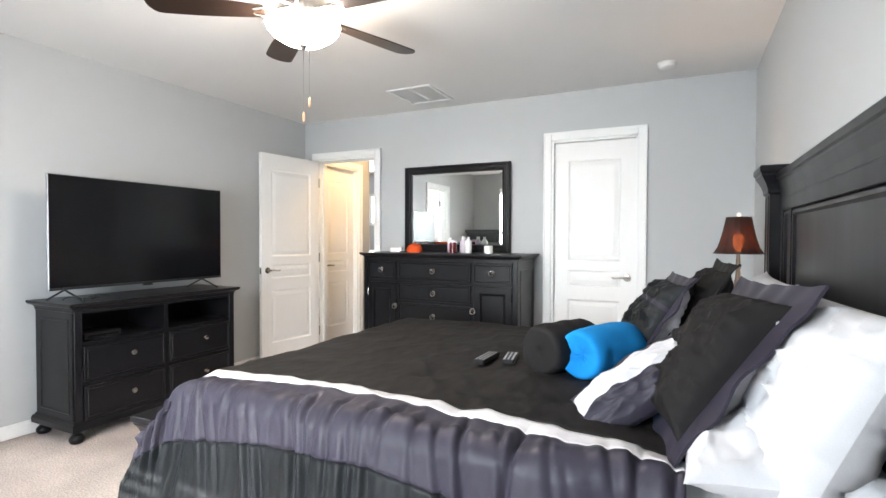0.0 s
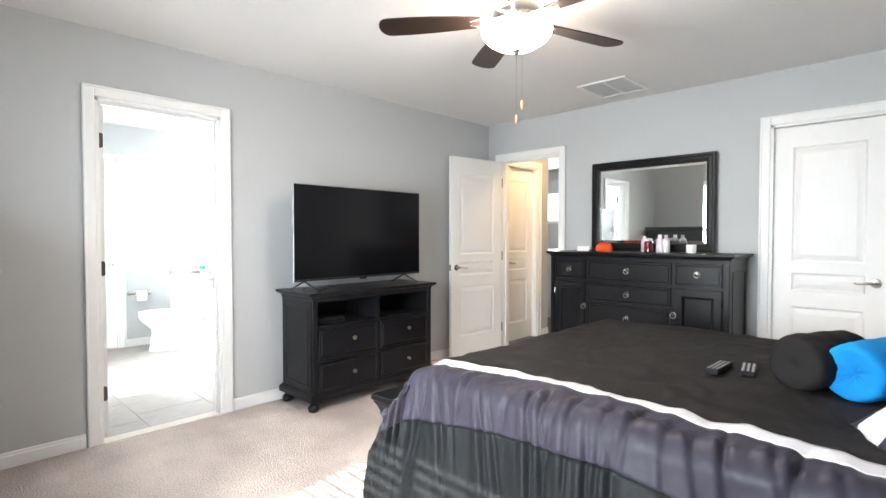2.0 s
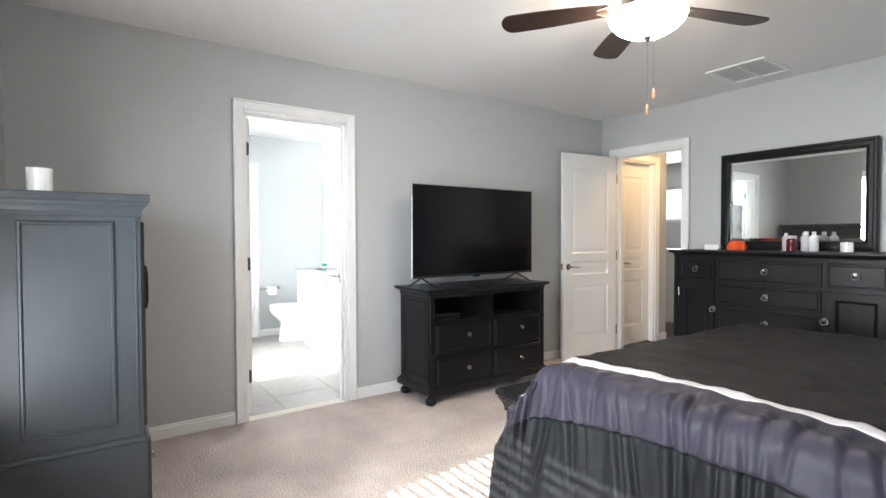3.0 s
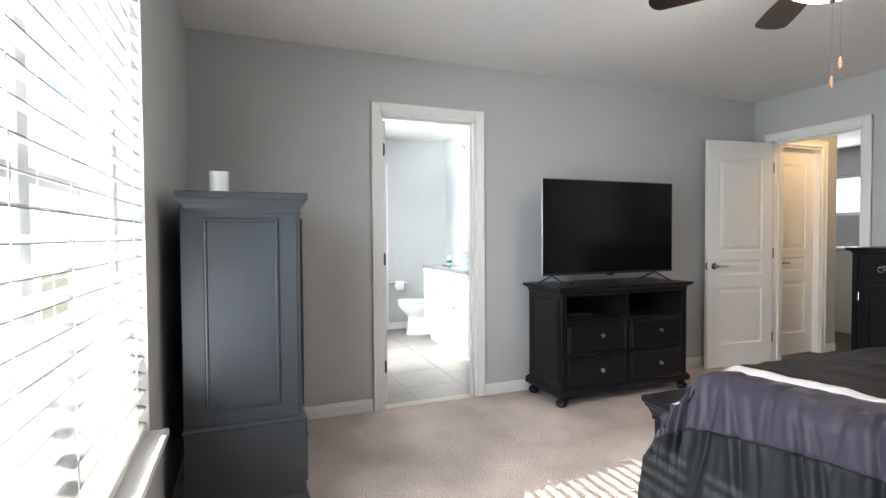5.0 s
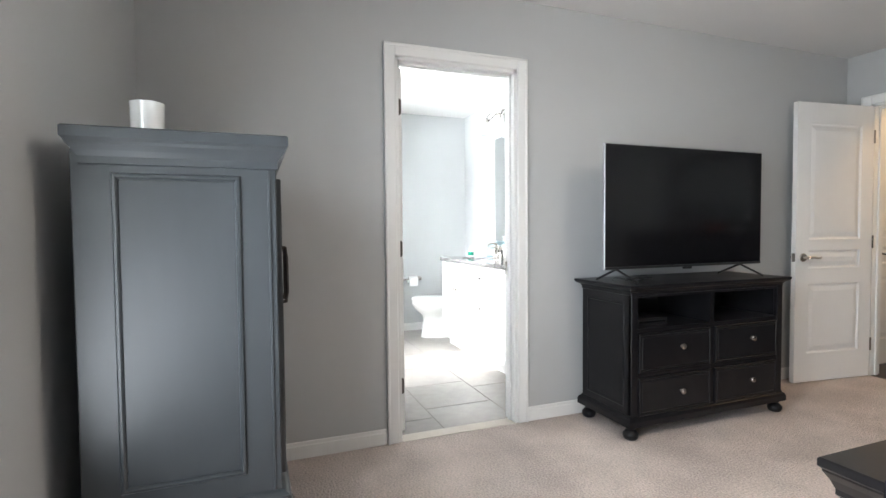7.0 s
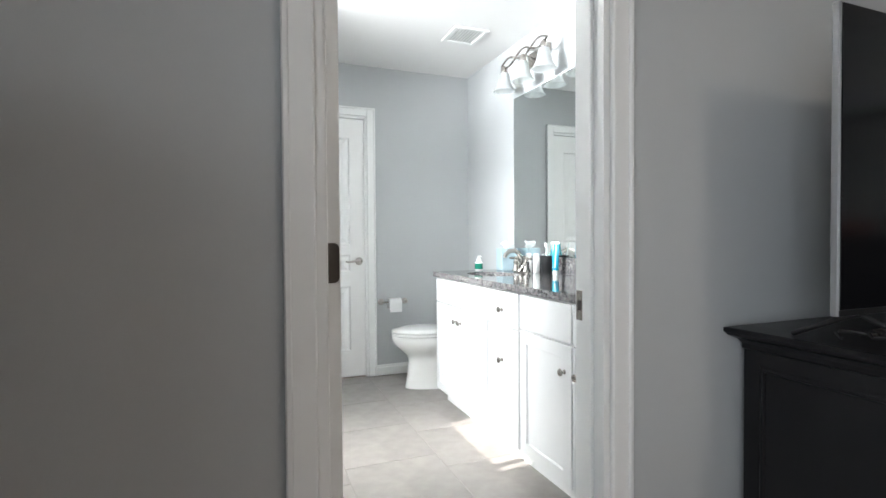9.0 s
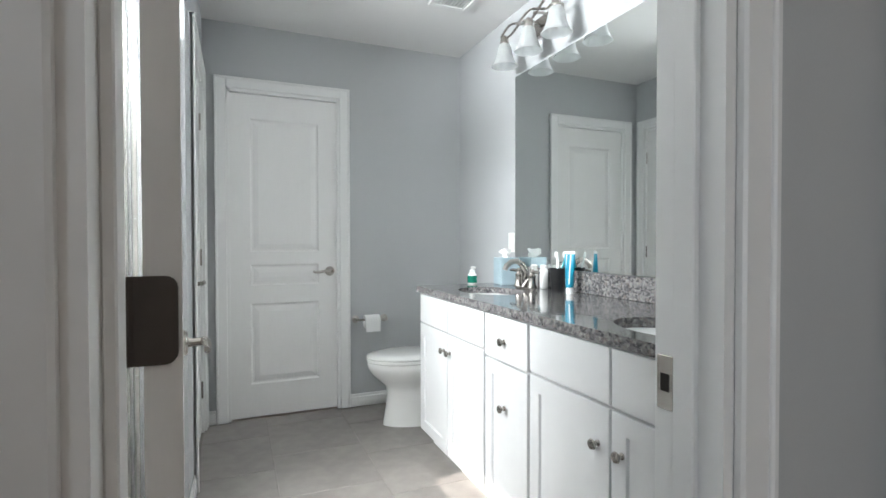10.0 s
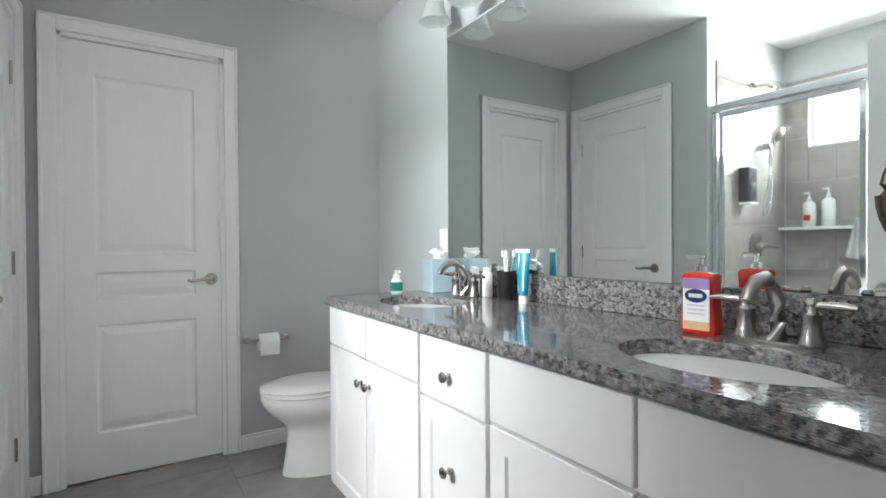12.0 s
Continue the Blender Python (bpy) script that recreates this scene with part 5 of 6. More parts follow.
# ---- ceiling fan, vents, smoke alarm ----
def ceiling_fan():
    cx, cy = -2.92, 1.91
    c = thing("ceiling_fan", "five-blade ceiling fan with dark wood blades and a lit glass bowl", "ceiling fan", pose(cx, cy, 0))
    part("canopy", lathe(bm_new(), ((0.02, 2.395), (0.05, 2.40), (0.068, 2.425), (0.07, 2.44)), 24), NICKEL, c, smooth=40)
    part("motor_housing", lathe(bm_new(), ((0.07, 2.255), (0.105, 2.265), (0.118, 2.30), (0.115, 2.345), (0.085, 2.375), (0.03, 2.395)), 32), NICKEL, c, "brushed nickel motor housing", 40)
    part("fitter", lathe(bm_new(), ((0.075, 2.225), (0.085, 2.232), (0.085, 2.25), (0.07, 2.257)), 28), NICKEL, c, smooth=40)
    wood = mat("dark_espresso_blade", (0.030, 0.017, 0.012), 0.38, grain=20, amount=0.25, bump=0.08, stretch=(0.15, 1, 1))
    r0, r1 = 0.175, 0.685
    for k in range(5):
        m = pose(0, 0, 2.282, 0, 0, 72 * k) @ pose(0, 0, 0, 9, 0, 0)
        out = []
        for q in range(13):
            f = q / 12
            out.append((r0 + (r1 - r0 - 0.05) * f, -(0.045 + 0.028 * math.sin(min(1, f * 1.15) * math.pi / 2))))
        for q in range(1, 8):
            a = -math.pi / 2 + math.pi * q / 8
            out.append((r1 - 0.05 + 0.05 * math.cos(a), 0.073 * math.sin(a)))
        out += [(x, -y) for x, y in out[12::-1]]
        b = part("blade", prism(bm_new(), out, -0.003, 0.003, m), wood, c, "dark espresso wooden blade")
        arm = bm_new()
        for o in (-1, 1):
            tube(arm, [m @ Vector(p) for p in ((0.10, o * 0.010, 0.006), (0.14, o * 0.030, 0.0), (0.18, o * 0.034, -0.006), (0.225, o * 0.018, -0.006))], [0.008, 0.007, 0.007, 0.005], 8)
        part("blade_bracket", arm, NICKEL, b, "nickel blade bracket", 50)
    bowl = part("light_bowl", lathe(bm_new(), ((0.012, 2.135), (0.05, 2.139), (0.10, 2.155), (0.14, 2.18), (0.163, 2.205), (0.172, 2.23), (0.168, 2.236)), 36), BULB, c, "lit frosted glass bowl", 60)
    part("finial", lathe(bm_new(), ((0.004, 2.112), (0.010, 2.118), (0.013, 2.126), (0.022, 2.132), (0.022, 2.138)), 16), NICKEL, c, smooth=40)
    for dx, dy, zb in ((0.0, 0.0, 1.795), (0.022, 0.016, 1.865)):
        ch = part("pull_chain", tube(bm_new(), ((dx, dy, zb + 0.03), (dx, dy, 2.13)), 0.0016, 6), CHROME, c, "fine metal pull chain")
        part("pull_fob", lathe(bm_new(), ((0.003, zb - 0.018), (0.007, zb - 0.008), (0.007, zb + 0.012), (0.003, zb + 0.03)), 10, dx, dy), mat("pale_wood_fob", (0.55, 0.30, 0.18), 0.5), ch, "small wooden fob", 50)
    return c


ceiling_fan()


def grille(name, label, x0, x1, y0, y1, z, slats, split=True, along="x"):
    c = thing(name, label, "vent")
    fr = bm_new()
    w = 0.028
    for a, b, p, q in ((x0, x1, y0, y0 + w), (x0, x1, y1 - w, y1), (x0, x0 + w, y0 + w, y1 - w), (x1 - w, x1, y0 + w, y1 - w)):
        box(fr, a, b, p, q, z - 0.012, z, 0.003)
    if split:
        box(fr, (x0 + x1) / 2 - 0.006, (x0 + x1) / 2 + 0.006, y0 + w, y1 - w, z - 0.011, z)
    part("frame", fr, TRIM, c)
    part("backing", box(bm_new(), x0 + w, x1 - w, y0 + w, y1 - w, z - 0.002, z - 0.0005), mat("pale_duct_liner", (0.60, 0.60, 0.59), 0.8), c)
    first = None
    for k in range(slats):
        y = y0 + w + (y1 - y0 - 2 * w) * (k + 0.5) / slats
        if first is None:
            bm = bm_new()
            d = (y1 - y0 - 2 * w) / slats * 0.45
            vs = [bm.verts.new(p) for p in ((x0 + w, -d, -0.009), (x1 - w, -d, -0.009), (x1 - w, d, -0.003), (x0 + w, d, -0.003), (x0 + w, -d, -0.0075), (x1 - w, -d, -0.0075), (x1 - w, d, -0.0015), (x0 + w, d, -0.0015))]
            for q in ((0, 1, 2, 3), (7, 6, 5, 4), (0, 4, 5, 1), (1, 5, 6, 2), (2, 6, 7, 3), (3, 7, 4, 0)):
                bm.faces.new([vs[i] for i in q])
            o = part("slat", bm, TRIM, c)
            first = o.data
        else:
            o = new("slat", first)
            o.parent = c
        o.location = (0, y, z)
    return c


grille("return_vent", "white louvred return air vent in the bedroom ceiling", -3.515, -3.11, 3.565, 4.02, H, 18)
grille("exhaust_vent", "small white square vent in the bathroom ceiling", -7.12, -6.87, 1.71, 1.95, H, 9, False)
sm = thing("smoke_alarm", "round white smoke alarm on the bedroom ceiling", "smoke alarm", pose(-1.41, 3.85, 0))
part("base", lathe(bm_new(), ((0.062, 2.432), (0.066, 2.436), (0.066, 2.44)), 28), PLASTIC_W, sm, smooth=40)
part("cover", lathe(bm_new(), ((0.02, 2.402), (0.045, 2.405), (0.056, 2.415), (0.058, 2.432)), 28), PLASTIC_W, sm, smooth=40)

# hall: warm ceiling globe and a round detector farther off
gl = thing("hall_ceiling_light", "warm lit globe on the hall ceiling", "ceiling light", pose(-4.25, 4.80, 0))
part("pan", lathe(bm_new(), ((0.14, 2.42), (0.15, 2.43), (0.15, 2.44)), 24), NICKEL, gl, smooth=40)
part("globe", lathe(bm_new(), ((0.02, 2.32), (0.09, 2.34), (0.13, 2.38), (0.138, 2.42)), 24), HALLBULB, gl, "glowing frosted globe", 60)
dt = thing("ceiling_detector", "small round white detector on the hall ceiling", "smoke alarm", pose(-5.35, 6.15, 0))
part("cover", lathe(bm_new(), ((0.03, 2.395), (0.055, 2.405), (0.062, 2.44)), 20), PLASTIC_W, dt, smooth=40)


# ---- bathroom ----
VY, VZ = 1.65, 0.868


def shaker(parent, name, x0, x1, z0, z1, rail=0.055, flat=False):
    """A cabinet front in the plane y = VY that looks along -y."""
    steps = ((0, 0.002), (0, -0.016), (0.002, -0.018), (rail, -0.018), (rail + 0.004, -0.010), (rail + 0.006, -0.010)) if not flat else ((0, 0.002), (0, -0.016), (0.002, -0.018), (0.004, -0.018))
    return part(name, ring_panel(bm_new(), pose(0, VY, 0), x0, x1, z0, z1, 0, steps), LACQUER, parent)


def cabinet(label, x0, x1, fronts, group="vanity units"):
    c = thing("vanity_cabinet", label, "cabinet", group=group)
    bm = bm_new()
    box(bm, x0, x1, VY, 2.21, 0.085, VZ - 0.033)
    box(bm, x0 + 0.002, x1 - 0.002, VY + 0.06, 2.21, 0.0, 0.085)
    part("body", bm, LACQUER, c)
    for name, a, b, z0, z1, kx, kz in fronts:
        f = shaker(c, name, a, b, z0, z1, flat=(z1 - z0) < 0.25)
        if kx is not None:
            knob(f, kx, VY - 0.018, kz, 0, -1, 0.0155)
    return c


g = 0.0045
WC = "white lacquered vanity cabinet"
cabinet(WC + " with two doors at the toilet end", -7.045, -6.29, (("false_front", -7.04, -6.67 - g, 0.678, 0.826, None, 0), ("false_front", -6.67 + g, -6.295, 0.678, 0.826, None, 0),
        ("door", -7.04, -6.67 - g, 0.095, 0.67, -6.705, 0.585), ("door", -6.67 + g, -6.295, 0.095, 0.67, -6.635, 0.585)))
cabinet(WC + " with a drawer over a tall front", -6.288, -5.962, (("drawer", -6.281, -5.969, 0.658, 0.826, -6.125, 0.735), ("tall_front", -6.281, -5.969, 0.095, 0.65, -6.125, 0.485)))
cabinet(WC + " with two doors beside the entry", -5.96, -5.15, (("false_front", -5.953, -5.557 - g, 0.670, 0.826, None, 0), ("false_front", -5.557 + g, -5.155, 0.670, 0.826, None, 0),
        ("door", -5.953, -5.557 - g, 0.095, 0.66, -5.605, 0.552), ("door", -5.557 + g, -5.155, 0.095, 0.66, -5.512, 0.552)))


def ellipse(cx, cy, a, b, n=40):
    return [(cx + a * math.cos(2 * math.pi * k / n), cy + b * math.sin(2 * math.pi * k / n)) for k in range(n)]


def edge_point(cx, cy, ang, x0, x1, y0, y1):
    """Where a ray from the middle meets the rectangle."""
    c, s = math.cos(ang), math.sin(ang)
    k = min([(x1 - cx) / c if c > 1e-9 else 9, (x0 - cx) / c if c < -1e-9 else 9, (y1 - cy) / s if s > 1e-9 else 9, (y0 - cy) / s if s < -1e-9 else 9])
    return cx + k * c, cy + k * s


SINKS = ((-6.665, 1.865), (-5.53, 1.855))
SA, SB = 0.205, 0.150


def countertop():
    c = thing("countertop", "polished grey speckled granite vanity top with two sink cutouts", "countertop")
    x0, x1, y0, y1, z0, z1 = -7.075, BX1 - 0.003, VY - 0.028, 2.215, VZ - 0.033, VZ
    bm = bm_new()
    cuts = [x0]
    n = 48
    for cx, cy in SINKS:
        a, b = cx - 0.26, cx + 0.26
        box(bm, cuts[-1], a, y0, y1, z0, z1)
        angs = sorted({round(2 * math.pi * k / n, 6) for k in range(n)} | {round(math.atan2(yy - cy, xx - cx) % (2 * math.pi), 6) for xx in (a, b) for yy in (y0, y1)})
        lo_o = [bm.verts.new((*edge_point(cx, cy, t, a, b, y0, y1), z0)) for t in angs]
        hi_o = [bm.verts.new((*edge_point(cx, cy, t, a, b, y0, y1), z1)) for t in angs]
        lo_i = [bm.verts.new((cx + SA * math.cos(t), cy + SB * math.sin(t), z0)) for t in angs]
        hi_i = [bm.verts.new((cx + SA * math.cos(t), cy + SB * math.sin(t), z1)) for t in angs]
        k = len(angs)
        for i in range(k):
            j = (i + 1) % k
            bm.faces.new((hi_o[i], hi_o[j], hi_i[j], hi_i[i]))
            bm.faces.new((lo_o[j], lo_o[i], lo_i[i], lo_i[j]))
            bm.faces.new((hi_i[i], hi_i[j], lo_i[j], lo_i[i]))
            bm.faces.new((hi_o[j], hi_o[i], lo_o[i], lo_o[j]))
        cuts.append(b)
    box(bm, cuts[-1], x1, y0, y1, z0, z1)
    bmesh.ops.remove_doubles(bm, verts=bm.verts, dist=0.0001)
    part("slab", bm, GRANITE, c)
    part("backsplash", box(bm_new(), x0, x1, 2.192, 2.216, VZ + 0.0005, 0.968, 0.002), GRANITE, c, "granite backsplash")
    return c


def sink(cx, cy):
    c = thing("sink", "oval white porcelain undermount sink", "sink", group="vanity sinks")
    rings = []
    bm = bm_new()
    n = 40
    for f, z in ((1.06, VZ - 0.034), (1.0, VZ - 0.035), (0.985, VZ - 0.05), (0.95, VZ - 0.085), (0.82, VZ - 0.125), (0.55, VZ - 0.15), (0.16, VZ - 0.158), (0.15, VZ - 0.165)):
        rings.append([bm.verts.new((cx + SA * f * math.cos(2 * math.pi * k / n), cy + SB * f * math.sin(2 * math.pi * k / n), z)) for k in range(n)])
    for a, b in zip(rings, rings[1:]):
        for k in range(n):
            bm.faces.new((a[k], a[(k + 1) % n], b[(k + 1) % n], b[k]))
    bm.faces.new(rings[-1])
    part("basin", bm, PORCELAIN, c, smooth=60)
    part("drain", lathe(bm_new(), ((0.022, VZ - 0.163), (0.024, VZ - 0.157), (0.016, VZ - 0.155)), 18, cx, cy), NICKEL, c, "metal drain", 40)
    return c


def faucet(x, y):
    c = thing("faucet", "brushed nickel two-handle bathroom faucet", "faucet", pose(x, y, VZ), group="vanity faucets")
    bm = bm_new()
    out = [(0.085 * math.cos(a) + (0.0), 0.028 * math.sin(a)) for a in (2 * math.pi * k / 28 for k in range(28))]
    prism(bm, out, 0.0, 0.012)
    part("base_plate", bm, NICKEL, c, smooth=30)
    pts = [(0, 0.0, 0.01), (0, 0.004, 0.05), (0, 0.0, 0.09), (0, -0.018, 0.125), (0, -0.05, 0.143), (0, -0.085, 0.138), (0, -0.11, 0.118), (0, -0.118, 0.100)]
    part("spout", tube(bm_new(), pts, [0.021, 0.018, 0.016, 0.015, 0.014, 0.0135, 0.013, 0.0125], 14), NICKEL, c, "arched spout", 60)
    part("lift_rod", lathe(bm_new(), ((0.003, 0.01), (0.003, 0.09), (0.006, 0.094), (0.005, 0.102)), 8, 0, 0.03), NICKEL, c, smooth=50)
    for o in (-1, 1):
        h = part("handle", lathe(bm_new(), ((0.025, 0.008), (0.026, 0.014), (0.019, 0.03), (0.017, 0.055), (0.019, 0.072), (0.013, 0.078), (0.012, 0.09), (0.014, 0.096), (0.008, 0.104)), 18, o * 0.062, 0), NICKEL, c, "bell-shaped handle", 50)
        part("lever", tube(bm_new(), ((o * 0.062, 0, 0.09), (o * 0.085, -0.002, 0.091), (o * 0.115, -0.004, 0.092), (o * 0.138, -0.006, 0.09)), [0.007, 0.008, 0.0085, 0.005], 10), NICKEL, h, smooth=60)
    return c


countertop()
for s in SINKS:
    sink(*s)
faucet(SINKS[0][0], 2.06)
faucet(SINKS[1][0], 2.06)

wm = thing("wall_mirror", "large frameless bathroom mirror over the vanity", "mirror")
part("glass", box(bm_new(), -7.005, BX1 - 0.02, 2.204, 2.2185, 0.970, 2.055), MIRROR, wm)


def vanity_light():
    c = thing("vanity_light", "three-arm nickel vanity light with frosted bell shades", "wall light")
    y, z = 2.085, 2.235
    part("wall_plate", box(bm_new(), -6.80, -6.56, 2.195, 2.219, 2.19, 2.29, 0.008, 2), NICKEL, c)
    for o in (-0.05, 0.05):
        part("arm", tube(bm_new(), ((-6.68 + o, 2.2, z), (-6.68 + o, 2.14, z + 0.02), (-6.68 + o, y, z + 0.01)), 0.007, 8), NICKEL, c, smooth=60)
    for ph, name in ((0.0, "twisted_bar"), (math.pi, "twisted_bar")):
        pts = [(-6.955 + 0.55 * k / 30, y + 0.006 * math.sin(ph), z + 0.028 * math.sin(math.pi * 3 * k / 30 + ph) + 0.012) for k in range(31)]
        part(name, tube(bm_new(), pts, 0.0065, 8), NICKEL, c, smooth=60)
    frosted = mat("frosted_white_glass", (0.90, 0.92, 0.92), 0.40, bump=0, trans=0.72)
    for x in (-6.92, -6.68, -6.44):
        f = part("socket", lathe(bm_new(), ((0.02, 2.185), (0.024, 2.19), (0.022, 2.225), (0.008, 2.24)), 16, x, y), NICKEL, c, smooth=50)
        bm = bm_new()
        n = 28
        prof = [(0.030, 2.19), (0.036, 2.17), (0.042, 2.14), (0.050, 2.11), (0.062, 2.085), (0.072, 2.072), (0.070, 2.071), (0.060, 2.083), (0.047, 2.11), (0.039, 2.14), (0.033, 2.17), (0.027, 2.19)]
        rings = [[bm.verts.new((x + r * (1 + 0.03 * math.cos(6 * 2 * math.pi * k / n)) * math.cos(2 * math.pi * k / n), y + r * (1 + 0.03 * math.cos(6 * 2 * math.pi * k / n)) * math.sin(2 * math.pi * k / n), zz)) for k in range(n)] for r, zz in prof]
        for a, b in zip(rings, rings[1:] + rings[:1]):
            for k in range(n):
                bm.faces.new((a[k], a[(k + 1) % n], b[(k + 1) % n], b[k]))
        part("glass_shade", bm, frosted, c, "frosted glass bell shade", 60)
        part("bulb", lathe(bm_new(), ((0.006, 2.098), (0.022, 2.108), (0.026, 2.128), (0.016, 2.16), (0.012, 2.185)), 14, x, y), PLASTIC_W, f, "unlit white bulb", 60)
    return c


vanity_light()


def toilet():
    c = thing("toilet", "white porcelain toilet with the lid closed", "toilet", pose(-7.415, 1.78, 0))
    # local: -y is the front; bowl runs from y -0.36 to 0.1, tank behind

    def loop(bm, z, w, y0, y1, n=32, sq=1.0):
        cy = (y0 + y1) / 2
        return [bm.verts.new((w * math.cos(a) * (1 - 0.10 * max(0.0, -math.sin(a)) ** 2), cy + (y1 - y0) / 2 * math.sin(a), z)) for a in (2 * math.pi * k / n for k in range(n))]
    bm = bm_new()
    loops = [loop(bm, *p) for p in ((0.0, 0.126, -0.255, 0.30), (0.02, 0.124, -0.252, 0.30), (0.10, 0.118, -0.238, 0.30), (0.19, 0.112, -0.226, 0.29), (0.235, 0.120, -0.238, 0.28), (0.275, 0.15, -0.285, 0.27),
                                    (0.315, 0.175, -0.325, 0.265), (0.35, 0.185, -0.345, 0.26), (0.375, 0.186, -0.35, 0.26), (0.385, 0.182, -0.346, 0.26))]
    for a, b in zip(loops, loops[1:]):
        for k in range(32):
            bm.faces.new((a[k], a[(k + 1) % 32], b[(k + 1) % 32], b[k]))
    bm.faces.new(loops[0][::-1]), bm.faces.new(loops[-1])
    part("bowl", bm, PORCELAIN, c, smooth=60)
    for name, z0, prof in (("seat", 0.387, ((0, 0.18), (0.004, 0.187), (0.016, 0.187), (0.02, 0.182))), ("lid", 0.410, ((0, 0.182), (0.004, 0.188), (0.012, 0.186), (0.02, 0.168), (0.026, 0.12)))):
        bm = bm_new()
        ls = [loop(bm, z0 + dz, w, -0.352 + (0.187 - w), 0.14 - (0.187 - w)) for dz, w in prof]
        for a, b in zip(ls, ls[1:]):
            for k in range(32):
                bm.faces.new((a[k], a[(k + 1) % 32], b[(k + 1) % 32], b[k]))
        bm.faces.new(ls[0][::-1]), bm.faces.new(ls[-1])
        part(name, bm, PORCELAIN, c, smooth=50)
    part("tank", box(bm_new(), -0.215, 0.215, 0.215, 0.405, 0.36, 0.72, 0.025, 3), PORCELAIN, c, smooth=40)
    part("tank_lid", box(bm_new(), -0.225, 0.225, 0.205, 0.412, 0.72, 0.755, 0.012, 3), PORCELAIN, c, smooth=40)
    part("flush_lever", tube(bm_new(), ((-0.16, 0.215, 0.66), (-0.16, 0.195, 0.66), (-0.10, 0.19, 0.655)), 0.006, 8), CHROME, c, smooth=50)
    return c


toilet()


def paper_holder():
    c = thing("paper_holder", "brushed nickel toilet paper holder on the wall", "paper holder")
    y, z = 1.545, 0.588
    for o in (-0.098, 0.098):
        m = Matrix.Translation((BX0, y + o, z)) @ Vector((1, 0, 0)).to_track_quat("Z", "Y").to_matrix().to_4x4()
        part("post", lathe(bm_new(), ((0.024, 0.0), (0.025, 0.006), (0.014, 0.012), (0.010, 0.05), (0.013, 0.062), (0.008, 0.072)), 18, m=m), NICKEL, c, smooth=40)
    part("roller", tube(bm_new(), ((BX0 + 0.058, y - 0.098, z), (BX0 + 0.058, y + 0.098, z)), 0.007, 10), NICKEL, c, smooth=50)
    r = thing("toilet_roll", "part-used white toilet paper roll on its holder", "toilet paper")
    bm = bm_new()
    n = 32
    ring = lambda rad, yy: [bm.verts.new((BX0 + 0.058 + rad * math.cos(2 * math.pi * k / n), yy, z - 0.012 + rad * math.sin(2 * math.pi * k / n))) for k in range(n)]
    ls = [ring(0.02, y - 0.05), ring(0.043, y - 0.05), ring(0.0445, y - 0.047), ring(0.0445, y + 0.047), ring(0.043, y + 0.05), ring(0.02, y + 0.05)]
    for a, b in zip(ls, ls[1:] + ls[:1]):
        for k in range(n):
            bm.faces.new((a[k], a[(k + 1) % n], b[(k + 1) % n], b[k]))
    part("roll", bm, PAPER, r, smooth=40)
    part("loose_sheet", box(bm_new(), BX0 + 0.1015, BX0 + 0.1028, y - 0.048, y + 0.048, z - 0.075, z - 0.01), PAPER, r, "hanging paper end")
    return c


paper_holder()


# ---- things on the vanity ----
TEAL = mat("teal_print", (0.0, 0.24, 0.36), 0.3)
NAVY = mat("navy_print", (0.012, 0.03, 0.13), 0.3)
REDLIQ = mat("red_soap", (0.55, 0.03, 0.015), 0.12, bump=0, coat=0.5)
GREEN = mat("green_liquid", (0.01, 0.20, 0.13), 0.2, bump=0)
CLEARP = glass_mat("clear_plastic", (0.97, 0.97, 0.97), 0.12, 1.4)
LAV = mat("lavender_print", (0.30, 0.20, 0.42), 0.35)
TAN = mat("tan_print", (0.65, 0.40, 0.22), 0.4)


